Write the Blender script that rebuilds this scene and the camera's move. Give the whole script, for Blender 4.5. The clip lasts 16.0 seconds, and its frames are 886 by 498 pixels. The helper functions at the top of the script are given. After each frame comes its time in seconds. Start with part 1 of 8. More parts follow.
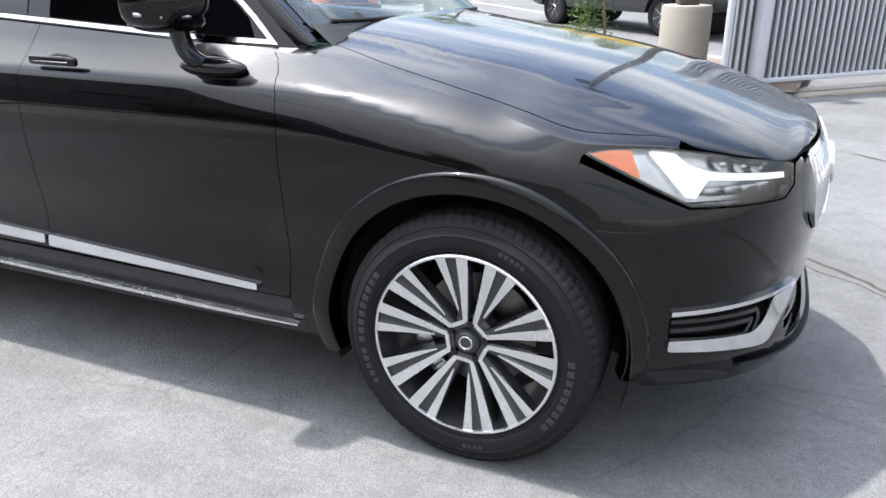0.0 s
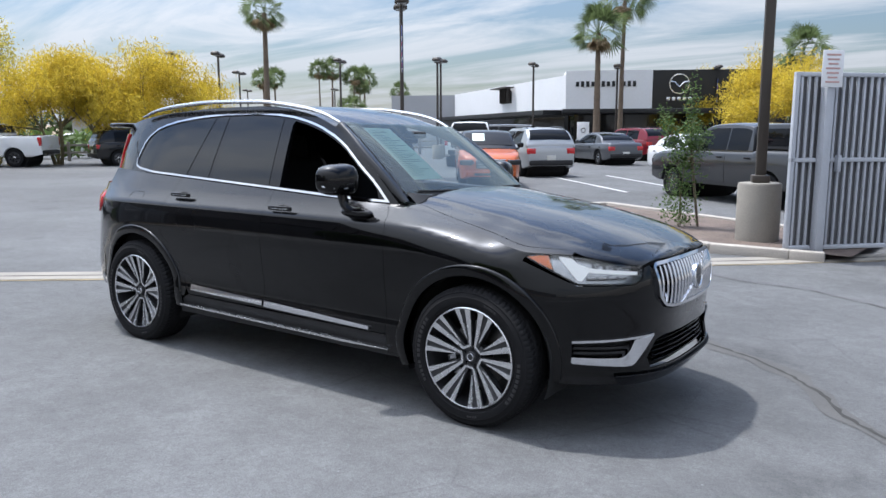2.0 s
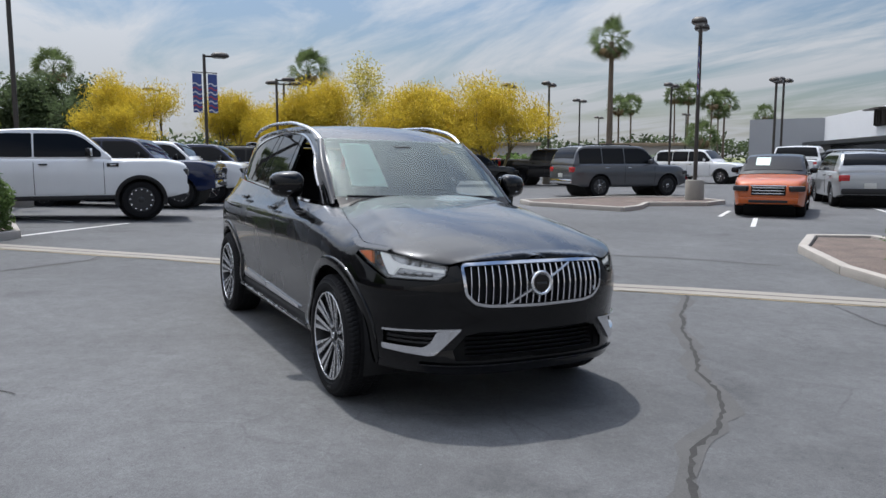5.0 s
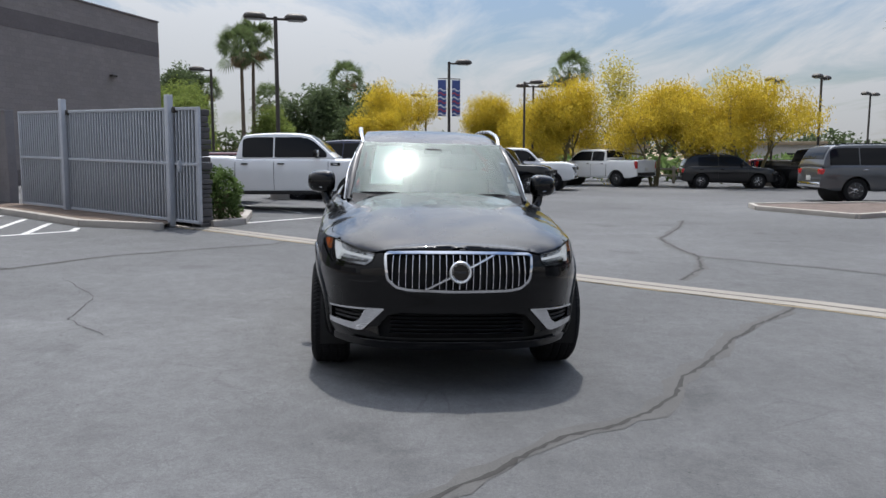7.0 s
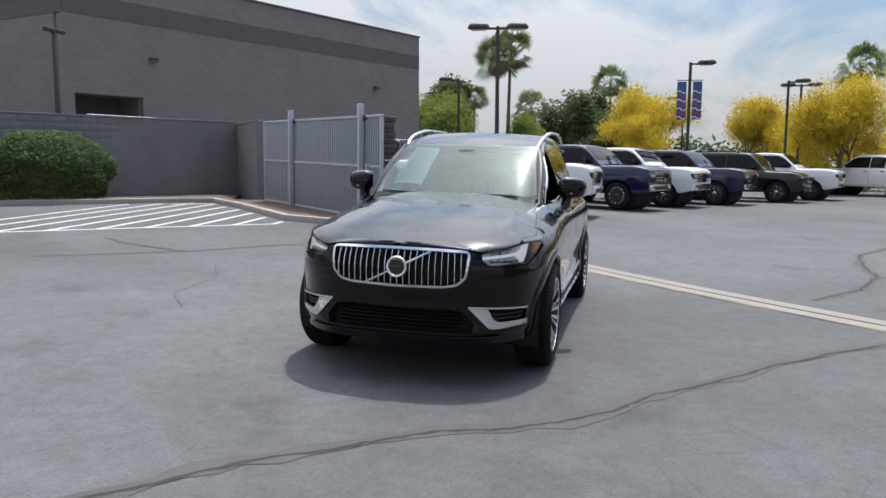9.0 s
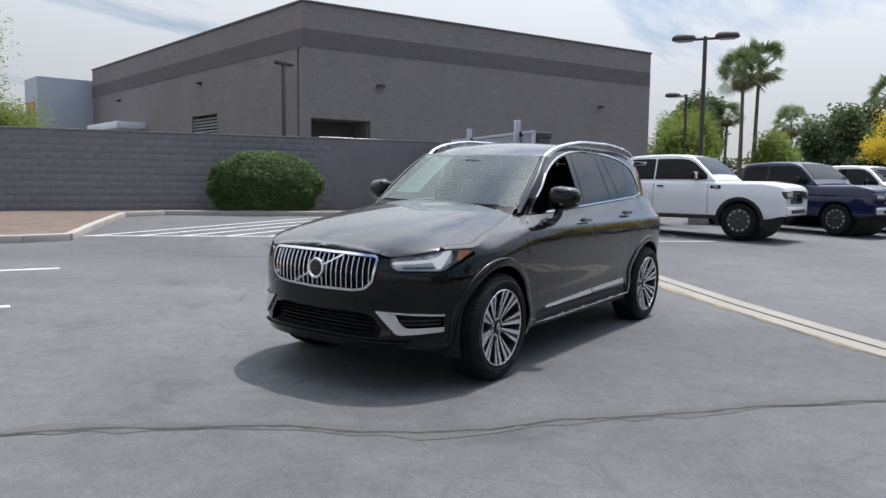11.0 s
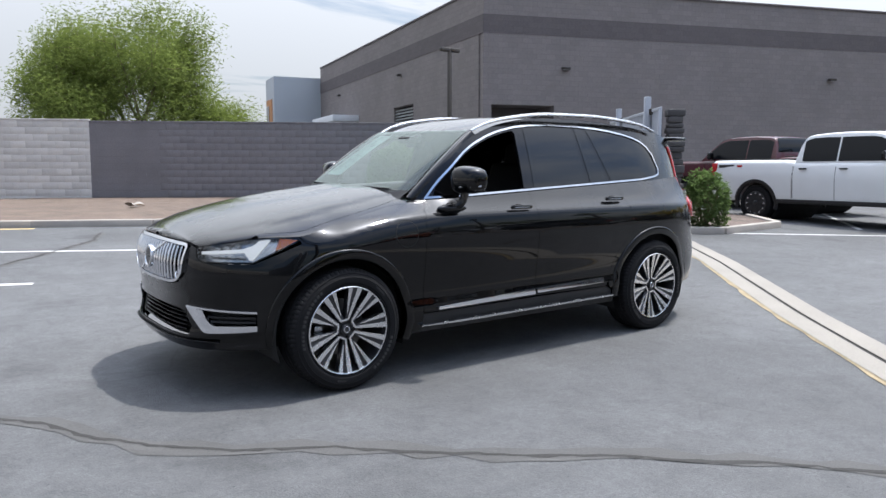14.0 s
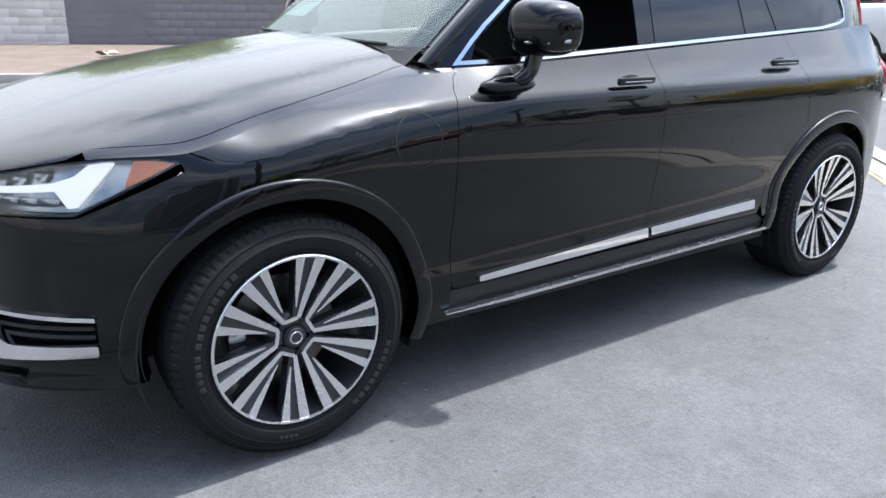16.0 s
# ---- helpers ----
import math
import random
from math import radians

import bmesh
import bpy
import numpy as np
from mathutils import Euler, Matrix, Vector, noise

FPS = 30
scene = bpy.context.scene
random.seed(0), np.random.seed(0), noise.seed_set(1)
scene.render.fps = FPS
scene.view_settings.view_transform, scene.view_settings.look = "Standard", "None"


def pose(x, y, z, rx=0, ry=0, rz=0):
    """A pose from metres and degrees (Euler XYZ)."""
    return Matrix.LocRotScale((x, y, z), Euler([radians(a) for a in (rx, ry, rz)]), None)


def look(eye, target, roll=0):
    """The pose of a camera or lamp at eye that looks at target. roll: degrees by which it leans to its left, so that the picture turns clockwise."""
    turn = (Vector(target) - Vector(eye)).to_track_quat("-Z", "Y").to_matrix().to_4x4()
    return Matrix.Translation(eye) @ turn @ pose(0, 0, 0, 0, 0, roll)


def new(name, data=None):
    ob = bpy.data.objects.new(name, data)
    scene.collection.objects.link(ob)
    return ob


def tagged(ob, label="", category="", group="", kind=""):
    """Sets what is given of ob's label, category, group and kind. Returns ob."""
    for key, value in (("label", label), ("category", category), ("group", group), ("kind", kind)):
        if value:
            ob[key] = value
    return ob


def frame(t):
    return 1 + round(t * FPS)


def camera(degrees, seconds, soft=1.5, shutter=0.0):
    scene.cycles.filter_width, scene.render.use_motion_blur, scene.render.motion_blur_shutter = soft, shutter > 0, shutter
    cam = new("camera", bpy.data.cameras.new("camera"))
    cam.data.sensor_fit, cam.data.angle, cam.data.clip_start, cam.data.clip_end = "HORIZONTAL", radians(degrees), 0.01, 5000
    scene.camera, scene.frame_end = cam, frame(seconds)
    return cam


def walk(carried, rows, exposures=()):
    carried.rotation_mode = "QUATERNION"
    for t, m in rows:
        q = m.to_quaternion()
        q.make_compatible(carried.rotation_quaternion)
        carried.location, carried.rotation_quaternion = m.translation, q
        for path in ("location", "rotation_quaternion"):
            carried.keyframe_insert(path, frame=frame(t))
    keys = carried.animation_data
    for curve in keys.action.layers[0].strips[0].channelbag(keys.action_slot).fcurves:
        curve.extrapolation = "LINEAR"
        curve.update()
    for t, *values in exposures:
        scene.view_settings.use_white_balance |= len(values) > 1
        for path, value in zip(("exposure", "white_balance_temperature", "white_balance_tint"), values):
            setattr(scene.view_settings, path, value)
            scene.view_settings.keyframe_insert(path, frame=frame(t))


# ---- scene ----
cam = camera(60.7, 16.0)
PATH = [
    (0, (2.184, -2.717, 1.399), (1.457, -1.001, 0.672), -0.3),
    (0.5, (2.475, -3.214, 1.491), (1.637, -1.482, 0.945), -0.3),
    (1, (2.822, -3.627, 1.527), (1.884, -1.916, 1.086), -0.4),
    (1.5, (3.187, -4.038, 1.549), (2.159, -2.362, 1.184), -0.4),
    (2, (3.608, -4.245, 1.568), (2.486, -2.618, 1.258), -0.2),
    (2.5, (4.085, -4.272, 1.567), (2.86, -2.715, 1.29), 0.1),
    (3, (4.536, -4.154, 1.557), (3.201, -2.687, 1.297), 0.3),
    (3.2, (4.697, -4.013, 1.556), (3.314, -2.591, 1.298), 0.5),
    (5.3, (6.19, -2.256, 1.464), (4.387, -1.422, 1.228), 0.1),
    (5.5, (6.356, -2.114, 1.473), (4.527, -1.34, 1.238), 0.3),
    (6, (6.676, -1.66, 1.481), (4.782, -1.063, 1.247), 0.1),
    (6.5, (6.944, -1.167, 1.477), (5.001, -0.754, 1.241), -0.1),
    (7, (7.115, -0.635, 1.476), (5.142, -0.41, 1.238), -0.0),
    (7.5, (7.312, -0.111, 1.483), (5.326, -0.07, 1.247), 0.3),
    (8, (7.293, 0.471, 1.47), (5.312, 0.331, 1.235), 0.5),
    (8.5, (7.33, 1.033, 1.455), (5.37, 0.711, 1.225), 0.4),
    (9, (7.139, 1.566, 1.435), (5.216, 1.064, 1.211), 0.3),
    (9.5, (6.977, 2.115, 1.406), (5.106, 1.441, 1.194), 0.3),
    (10, (6.669, 2.634, 1.392), (4.864, 1.798, 1.188), 0.1),
    (10.2, (6.575, 2.828, 1.37), (4.8, 1.928, 1.173), 0.1),
    (12.3, (5.223, 4.87, 1.338), (3.816, 3.458, 1.182), 1.4),
    (12.5, (5.042, 5.014, 1.34), (3.671, 3.566, 1.186), 1.3),
    (13, (4.665, 5.299, 1.324), (3.373, 3.781, 1.166), 1.0),
    (13.5, (4.205, 5.28, 1.323), (2.967, 3.719, 1.148), 0.6),
    (14, (3.814, 4.986, 1.304), (2.614, 3.399, 1.096), 0.1),
    (14.5, (3.427, 4.522, 1.334), (2.242, 2.932, 1.075), -0.3),
    (15, (3.049, 4.001, 1.34), (1.878, 2.416, 1.003), -0.4),
    (15.5, (2.75, 3.475, 1.323), (1.593, 1.901, 0.892), -0.3),
    (16, (2.38, 2.954, 1.275), (1.273, 1.397, 0.683), 0.5),
]
walk(cam, [(t, look(eye, target, roll)) for t, eye, target, roll in PATH],
     ((0, 1.3, 6650, 10), (0.5, 0.95, 6250, 10), (1.0, 0.72, 6150, 10), (1.5, 0.5, 6150, 10), (2.5, 0.2, 6150, 10), (5.5, -0.2, 6400, 10), (8.0, -0.05, 6500, 10), (10.0, 0.05, 6500, 10), (12.5, 0.2, 6400, 10), (14.0, 0.4, 6350, 10), (15.0, 0.65, 6300, 10), (16.0, 1.05, 6250, 10)))

# ---- light: high sun behind the car, blue sky with thin streaked cloud ----
SUN_WAY = Vector((-0.385, 0.035, 1.0)).normalized()
world = bpy.data.worlds.new("sky")
scene.world = world
world.use_nodes = True
wn, wl = world.node_tree.nodes, world.node_tree.links
wn.clear()
sky = wn.new("ShaderNodeTexSky")
sky.sky_type, sky.sun_disc = "NISHITA", False
sky.sun_elevation = math.asin(SUN_WAY.z)
sky.sun_rotation = math.atan2(SUN_WAY.x, SUN_WAY.y)
sky.air_density, sky.dust_density, sky.ozone_density = 1.0, 1.2, 1.2
coord = wn.new("ShaderNodeTexCoord")
flat = wn.new("ShaderNodeSeparateXYZ")
wl.new(coord.outputs["Generated"], flat.inputs[0])


def wmath(op, a, b=None):
    n = wn.new("ShaderNodeMath")
    n.operation = op
    for i, v in enumerate((a, b)):
        if v is None:
            continue
        if isinstance(v, (int, float)):
            n.inputs[i].default_value = v
        else:
            wl.new(v, n.inputs[i])
    return n.outputs[0]


# the cloud layer lies flat high above, so it foreshortens towards the horizon
height = wmath("ADD", wmath("MAXIMUM", flat.outputs[2], 0.0), 0.09)
layer = wn.new("ShaderNodeCombineXYZ")
wl.new(wmath("DIVIDE", flat.outputs[0], height), layer.inputs[0])
wl.new(wmath("DIVIDE", flat.outputs[1], height), layer.inputs[1])
stretch = wn.new("ShaderNodeMapping")
stretch.inputs["Rotation"].default_value = (0, 0, radians(35))
stretch.inputs["Scale"].default_value = (0.42, 1.15, 1.0)
stretch.inputs["Location"].default_value = (3.1, 1.7, 0.0)
wl.new(layer.outputs[0], stretch.inputs["Vector"])
puffs = wn.new("ShaderNodeTexNoise")
puffs.inputs["Scale"].default_value, puffs.inputs["Detail"].default_value = 0.85, 9.0
puffs.inputs["Roughness"].default_value, puffs.inputs["Distortion"].default_value = 0.62, 0.6
wl.new(stretch.outputs[0], puffs.inputs["Vector"])
cover = wn.new("ShaderNodeValToRGB")
cover.color_ramp.elements[0].position, cover.color_ramp.elements[1].position = 0.40, 0.56
# the cover thickens towards the south
haze = wmath("POWER", wmath("SUBTRACT", 1.0, wmath("MAXIMUM", flat.outputs[2], 0.0)), 7.0)
wl.new(wmath("ADD", wmath("ADD", puffs.outputs[0], wmath("MULTIPLY", haze, 0.13)), wmath("MULTIPLY", flat.outputs[1], -0.10)), cover.inputs[0])
blend = wn.new("ShaderNodeMix")
blend.data_type = "RGBA"
wl.new(wmath("MULTIPLY", cover.outputs[0], 0.88), blend.inputs[0])
clear = wn.new("ShaderNodeVectorMath")
clear.operation = "SCALE"
wl.new(sky.outputs[0], clear.inputs[0])
clear.inputs["Scale"].default_value = 0.82
wl.new(clear.outputs[0], blend.inputs[6])
blend.inputs[7].default_value = (6.1, 6.3, 6.65, 1)
# thin cloud scatters forward: brighter towards the sun
toward = wn.new("ShaderNodeVectorMath")
toward.operation = "DOT_PRODUCT"
wl.new(coord.outputs["Generated"], toward.inputs[0])
toward.inputs[1].default_value = SUN_WAY
near_sun = wmath("MAXIMUM", toward.outputs["Value"], 0.0)
halo = wmath("ADD", wmath("ADD", wmath("MULTIPLY", wmath("POWER", near_sun, 2.0), 1.0), wmath("MULTIPLY", wmath("POWER", near_sun, 8.0), 0.9)), wmath("ADD", wmath("MULTIPLY", wmath("POWER", near_sun, 90.0), 2.5), 1.0))
# less air to look through overhead than at the hazy rim
halo = wmath("MULTIPLY", halo, wmath("ADD", wmath("MULTIPLY", wmath("MAXIMUM", flat.outputs[2], 0.0), 1.55), 0.75))
lit = wn.new("ShaderNodeVectorMath")
lit.operation = "SCALE"
wl.new(blend.outputs[2], lit.inputs[0])
wl.new(halo, lit.inputs["Scale"])
back = wn.new("ShaderNodeBackground")
back.inputs["Strength"].default_value = 0.10
wl.new(lit.outputs[0], back.inputs["Color"])
wout = wn.new("ShaderNodeOutputWorld")
wl.new(back.outputs[0], wout.inputs[0])

sun = new("sun", bpy.data.lights.new("sun", "SUN"))
sun.data.energy, sun.data.angle, sun.data.color = 3.9, radians(1.2), (1.0, 0.96, 0.9)
sun.matrix_world = look(SUN_WAY * 60, (0, 0, 0))


# ---- materials ----
def nodes_of(name):
    m = bpy.data.materials.new(name)
    m.use_nodes = True
    t = m.node_tree
    return m, t.nodes, t.links, t.nodes["Principled BSDF"]


def mat(name, color, rough=0.5, metal=0.0, vary=0.12, scale=6.0, fine=80.0, bump=0.0, coat=0.0, spec=0.5, glow=None, power=0.0, each=0.0, trans=0.0, ior=1.45, rvary=0.08):
    """A surface with two scales of variation: broad stains and fine grain; each: differs from piece to piece."""
    m, n, l, p = nodes_of(name)
    p.inputs["Base Color"].default_value = (*color, 1)
    p.inputs["Roughness"].default_value, p.inputs["Metallic"].default_value = rough, metal
    p.inputs["Coat Weight"].default_value, p.inputs["Coat Roughness"].default_value = coat, 0.02
    p.inputs["Specular IOR Level"].default_value, p.inputs["IOR"].default_value = spec, ior
    p.inputs["Transmission Weight"].default_value = trans
    if glow:
        p.inputs["Emission Color"].default_value = (*glow, 1)
        p.inputs["Emission Strength"].default_value = power
    if vary or bump or each:
        tc = n.new("ShaderNodeTexCoord")
        broad, grain = n.new("ShaderNodeTexNoise"), n.new("ShaderNodeTexNoise")
        broad.inputs["Scale"].default_value, broad.inputs["Detail"].default_value = scale, 4
        grain.inputs["Scale"].default_value, grain.inputs["Detail"].default_value = fine, 3
        for k in (broad, grain):
            l.new(tc.outputs["Object"], k.inputs["Vector"])
        both = n.new("ShaderNodeMath")
        both.operation = "ADD"
        l.new(broad.outputs[0], both.inputs[0])
        l.new(grain.outputs[0], both.inputs[1])
        total = both.outputs[0]
        if each:
            info = n.new("ShaderNodeObjectInfo")
            more = n.new("ShaderNodeMath")
            more.operation, more.inputs[1].default_value = "MULTIPLY_ADD", each / max(vary, 0.01)
            l.new(info.outputs["Random"], more.inputs[0])
            l.new(total, more.inputs[2])
            total = more.outputs[0]
        ramp = n.new("ShaderNodeMapRange")
        ramp.inputs["From Min"].default_value, ramp.inputs["From Max"].default_value = 0.6, 1.4 + each / max(vary, 0.01)
        ramp.inputs["To Min"].default_value, ramp.inputs["To Max"].default_value = 1 - vary - each / 2, 1 + vary + each / 2
        l.new(total, ramp.inputs["Value"])
        mul = n.new("ShaderNodeMix")
        mul.data_type, mul.blend_type = "RGBA", "MULTIPLY"
        mul.inputs[0].default_value = 1.0
        mul.inputs[6].default_value = (*color, 1)
        l.new(ramp.outputs[0], mul.inputs[7])
        l.new(mul.outputs[2], p.inputs["Base Color"])
        if rvary:
            rr = n.new("ShaderNodeMapRange")
            rr.inputs["To Min"].default_value, rr.inputs["To Max"].default_value = max(rough - rvary, 0), min(rough + rvary, 1)
            l.new(broad.outputs[0], rr.inputs["Value"])
            l.new(rr.outputs[0], p.inputs["Roughness"])
        if bump:
            b = n.new("ShaderNodeBump")
            b.inputs["Strength"].default_value, b.inputs["Distance"].default_value = 1.0, bump
            l.new(grain.outputs[0], b.inputs["Height"])
            l.new(b.outputs[0], p.inputs["Normal"])
    return m


def paint(name, color, metal=0.0, rough=0.35):
    return mat(name, color, rough, metal, vary=0.05, scale=2.5, fine=400, coat=1.0, rvary=0.04, spec=0.12)


def pane(name, tint, rough=0.0):
    """Clear glass: thin, so that light goes straight through, with the gloss of its two faces."""
    m, n, l, p = nodes_of(name)
    clear, shine, mixed, fres = n.new("ShaderNodeBsdfTransparent"), n.new("ShaderNodeBsdfGlossy"), n.new("ShaderNodeMixShader"), n.new("ShaderNodeFresnel")
    clear.inputs["Color"].default_value = (*tint, 1)
    shine.inputs["Roughness"].default_value = rough
    fres.inputs["IOR"].default_value = 1.62
    l.new(fres.outputs[0], mixed.inputs[0])
    l.new(clear.outputs[0], mixed.inputs[1])
    l.new(shine.outputs[0], mixed.inputs[2])
    l.new(mixed.outputs[0], n["Material Output"].inputs["Surface"])
    return m


def front_glass(name):
    """Laminated, coated windshield: strong clear gloss, part of it blurred by a film of dust."""
    m, n, l, p = nodes_of(name)
    clear, sharp, soft, dust = n.new("ShaderNodeBsdfTransparent"), n.new("ShaderNodeBsdfGlossy"), n.new("ShaderNodeBsdfGlossy"), n.new("ShaderNodeBsdfDiffuse")
    clear.inputs["Color"].default_value = (0.70, 0.76, 0.73, 1)
    sharp.inputs["Roughness"].default_value, soft.inputs["Roughness"].default_value = 0.02, 0.11
    for g in (sharp, soft):
        g.inputs["Color"].default_value = (0.86, 0.97, 0.93, 1)
    dust.inputs["Color"].default_value = (0.55, 0.57, 0.55, 1)
    fres = n.new("ShaderNodeFresnel")
    fres.inputs["IOR"].default_value = 1.62
    gloss, veil, out = n.new("ShaderNodeMixShader"), n.new("ShaderNodeMixShader"), n.new("ShaderNodeMixShader")
    gloss.inputs[0].default_value, veil.inputs[0].default_value = 0.30, 0.05
    grime = n.new("ShaderNodeTexNoise")
    grime.inputs["Scale"].default_value, grime.inputs["Detail"].default_value = 3.0, 4
    share = n.new("ShaderNodeMapRange")
    share.inputs["To Min"].default_value, share.inputs["To Max"].default_value = 0.03, 0.055
    l.new(grime.outputs[0], share.inputs["Value"])
    l.new(share.outputs[0], veil.inputs[0])
    l.new(sharp.outputs[0], gloss.inputs[1])
    l.new(soft.outputs[0], gloss.inputs[2])
    l.new(clear.outputs[0], veil.inputs[1])
    l.new(dust.outputs[0], veil.inputs[2])
    l.new(fres.outputs[0], out.inputs[0])
    l.new(veil.outputs[0], out.inputs[1])
    l.new(gloss.outputs[0], out.inputs[2])
    l.new(out.outputs[0], n["Material Output"].inputs["Surface"])
    return m


M = {}
M["paint"] = mat("black_paint", (0.0034, 0.0037, 0.0047), 0.27, 1.0, vary=0.05, scale=3, fine=900, coat=1.0, spec=0.0, rvary=0.03)
M["paint"].node_tree.nodes["Principled BSDF"].inputs["Coat IOR"].default_value = 1.40
M["gloss"] = mat("gloss_black_plastic", (0.004, 0.004, 0.005), 0.10, vary=0.05, coat=0.5, spec=0.15, rvary=0.03)
M["matte"] = mat("matte_black_plastic", (0.012, 0.012, 0.013), 0.55, vary=0.2, scale=9, fine=500, bump=0.0004)
M["chrome"] = mat("chrome", (0.70, 0.71, 0.74), 0.07, 1.0, vary=0.03, scale=5, rvary=0.03)
M["satin"] = mat("satin_aluminium", (0.72, 0.73, 0.75), 0.26, 1.0, vary=0.05, scale=12, fine=300)
M["gunmetal"] = mat("dark_grey_lacquer", (0.028, 0.029, 0.032), 0.35, 0.3, vary=0.1, scale=10, coat=0.3)
M["rubber"] = mat("tyre_rubber", (0.011, 0.011, 0.012), 0.75, vary=0.25, scale=7, fine=160, bump=0.0006, spec=0.15)
M["rubber_mark"] = mat("raised_rubber", (0.020, 0.020, 0.021), 0.55, vary=0.2)
M["steel"] = mat("brake_steel", (0.16, 0.155, 0.15), 0.35, 1.0, vary=0.2, scale=20)
M["glass"] = pane("clear_glass", (0.86, 0.90, 0.88), 0.012)
M["windshield"] = front_glass("windshield_glass")
M["lens"] = pane("lamp_lens", (0.96, 0.97, 0.98))
M["privacy"] = mat("privacy_glass", (0.006, 0.007, 0.008), 0.01, vary=0.02, spec=0.5, rvary=0.0)
M["cabin"] = mat("black_leather", (0.006, 0.006, 0.007), 0.7, vary=0.2, scale=8, fine=240, spec=0.1)
M["amber"] = mat("amber_lens", (0.95, 0.24, 0.03), 0.12, vary=0.15, scale=60, fine=200, coat=0.8)
M["red_lens"] = mat("red_lens", (0.42, 0.012, 0.015), 0.12, vary=0.12, scale=40, coat=0.9)
M["led"] = mat("daylight_led", (0.34, 0.36, 0.39), 0.2, vary=0.0, glow=(0.90, 0.95, 1.0), power=0.42)
M["reflector"] = mat("lamp_bowl", (0.42, 0.43, 0.45), 0.18, 0.9, vary=0.25, scale=30, fine=120)
M["paper"] = mat("sticker_paper", (0.62, 0.76, 0.70), 0.7, vary=0.05, scale=9)
M["ink"] = mat("grey_print", (0.20, 0.24, 0.24), 0.7, vary=0.1)
M["under"] = mat("underbody", (0.008, 0.008, 0.008), 0.8, vary=0.3, scale=5)


# ---- building blocks ----
def thing(name, label, category, group="", m=None, kind=""):
    e = new(name)
    e.empty_display_size = 0.2
    if m is not None:
        e.matrix_world = m
    return tagged(e, label, category, group, kind)


def part(name, bm, material, parent=None, label="", smooth_angle=38.0):
    """One mesh object out of a bmesh (or a ready mesh), under a thing or a part."""
    if isinstance(bm, bmesh.types.BMesh):
        me = bpy.data.meshes.new(name)
        bmesh.ops.recalc_face_normals(bm, faces=bm.faces)
        for e in bm.edges:
            e.smooth = len(e.link_faces) == 2 and e.calc_face_angle(0) < radians(smooth_angle)
        for f in bm.faces:
            f.smooth = True
        bm.to_mesh(me)
        bm.free()
    else:
        me = bm
    if material is not None and not me.materials:
        me.materials.append(material)
    ob = new(name, me)
    if parent is not None:
        ob.parent = parent
    if label:
        ob["label"] = label
    return ob


def box(bm, size, at=(0, 0, 0), bevel=0.0, m=None, seg=2):
    r = bmesh.ops.create_cube(bm, size=1.0)
    v = r["verts"]
    bmesh.ops.scale(bm, vec=size, verts=v)
    bmesh.ops.translate(bm, vec=at, verts=v)
    if bevel:
        e = {k for q in v for k in q.link_edges}
        out = bmesh.ops.bevel(bm, geom=list(e) + v, offset=min(bevel, 0.49 * min(size)), segments=seg, profile=0.5, affect="EDGES", clamp_overlap=True)
        v = list({q for f in out["faces"] for q in f.verts} | {q for q in v if q.is_valid})
    if m is not None:
        bmesh.ops.transform(bm, matrix=m, verts=v)
    return bm


def boxed(size, at=(0, 0, 0), bevel=0.0, m=None):
    return box(bmesh.new(), size, at, bevel, m)


def lathe(bm, profile, n=32, m=None, closed=False):
    """Turns (radius, height) pairs about z."""
    rings = []
    for r, z in profile:
        rings.append([bm.verts.new((r * math.cos(2 * math.pi * k / n), r * math.sin(2 * math.pi * k / n), z)) for k in range(n)])
    for a, b in zip(rings, rings[1:] + (rings[:1] if closed else [])):
        for k in range(n):
            bm.faces.new((a[k], a[(k + 1) % n], b[(k + 1) % n], b[k]))
    if not closed:
        for ring, r in ((rings[0], profile[0][0]), (rings[-1], profile[-1][0])):
            if r > 1e-4:
                bm.faces.new(ring)
    if m is not None:
        bmesh.ops.transform(bm, matrix=m, verts=[v for r in rings for v in r])
    return bm


def tube(bm, pts, radius, n=8, flat=1.0, up=(0, 0, 1)):
    """A round (or flattened) bar along points; radius is one number or one for each point."""
    pts = [Vector(p) for p in pts]
    rad = [radius] * len(pts) if isinstance(radius, (int, float)) else list(radius)
    rings = []
    for i, p in enumerate(pts):
        d = (pts[min(i + 1, len(pts) - 1)] - pts[max(i - 1, 0)]).normalized()
        a = d.cross(Vector(up))
        a = a.normalized() if a.length > 1e-3 else d.orthogonal().normalized()
        b = a.cross(d)
        rings.append([bm.verts.new(p + (a * math.cos(2 * math.pi * k / n) + b * math.sin(2 * math.pi * k / n) * flat) * rad[i]) for k in range(n)])
    for a, b in zip(rings, rings[1:]):
        for k in range(n):
            bm.faces.new((a[k], a[(k + 1) % n], b[(k + 1) % n], b[k]))
    bm.faces.new(rings[0])
    bm.faces.new(rings[-1])
    return bm


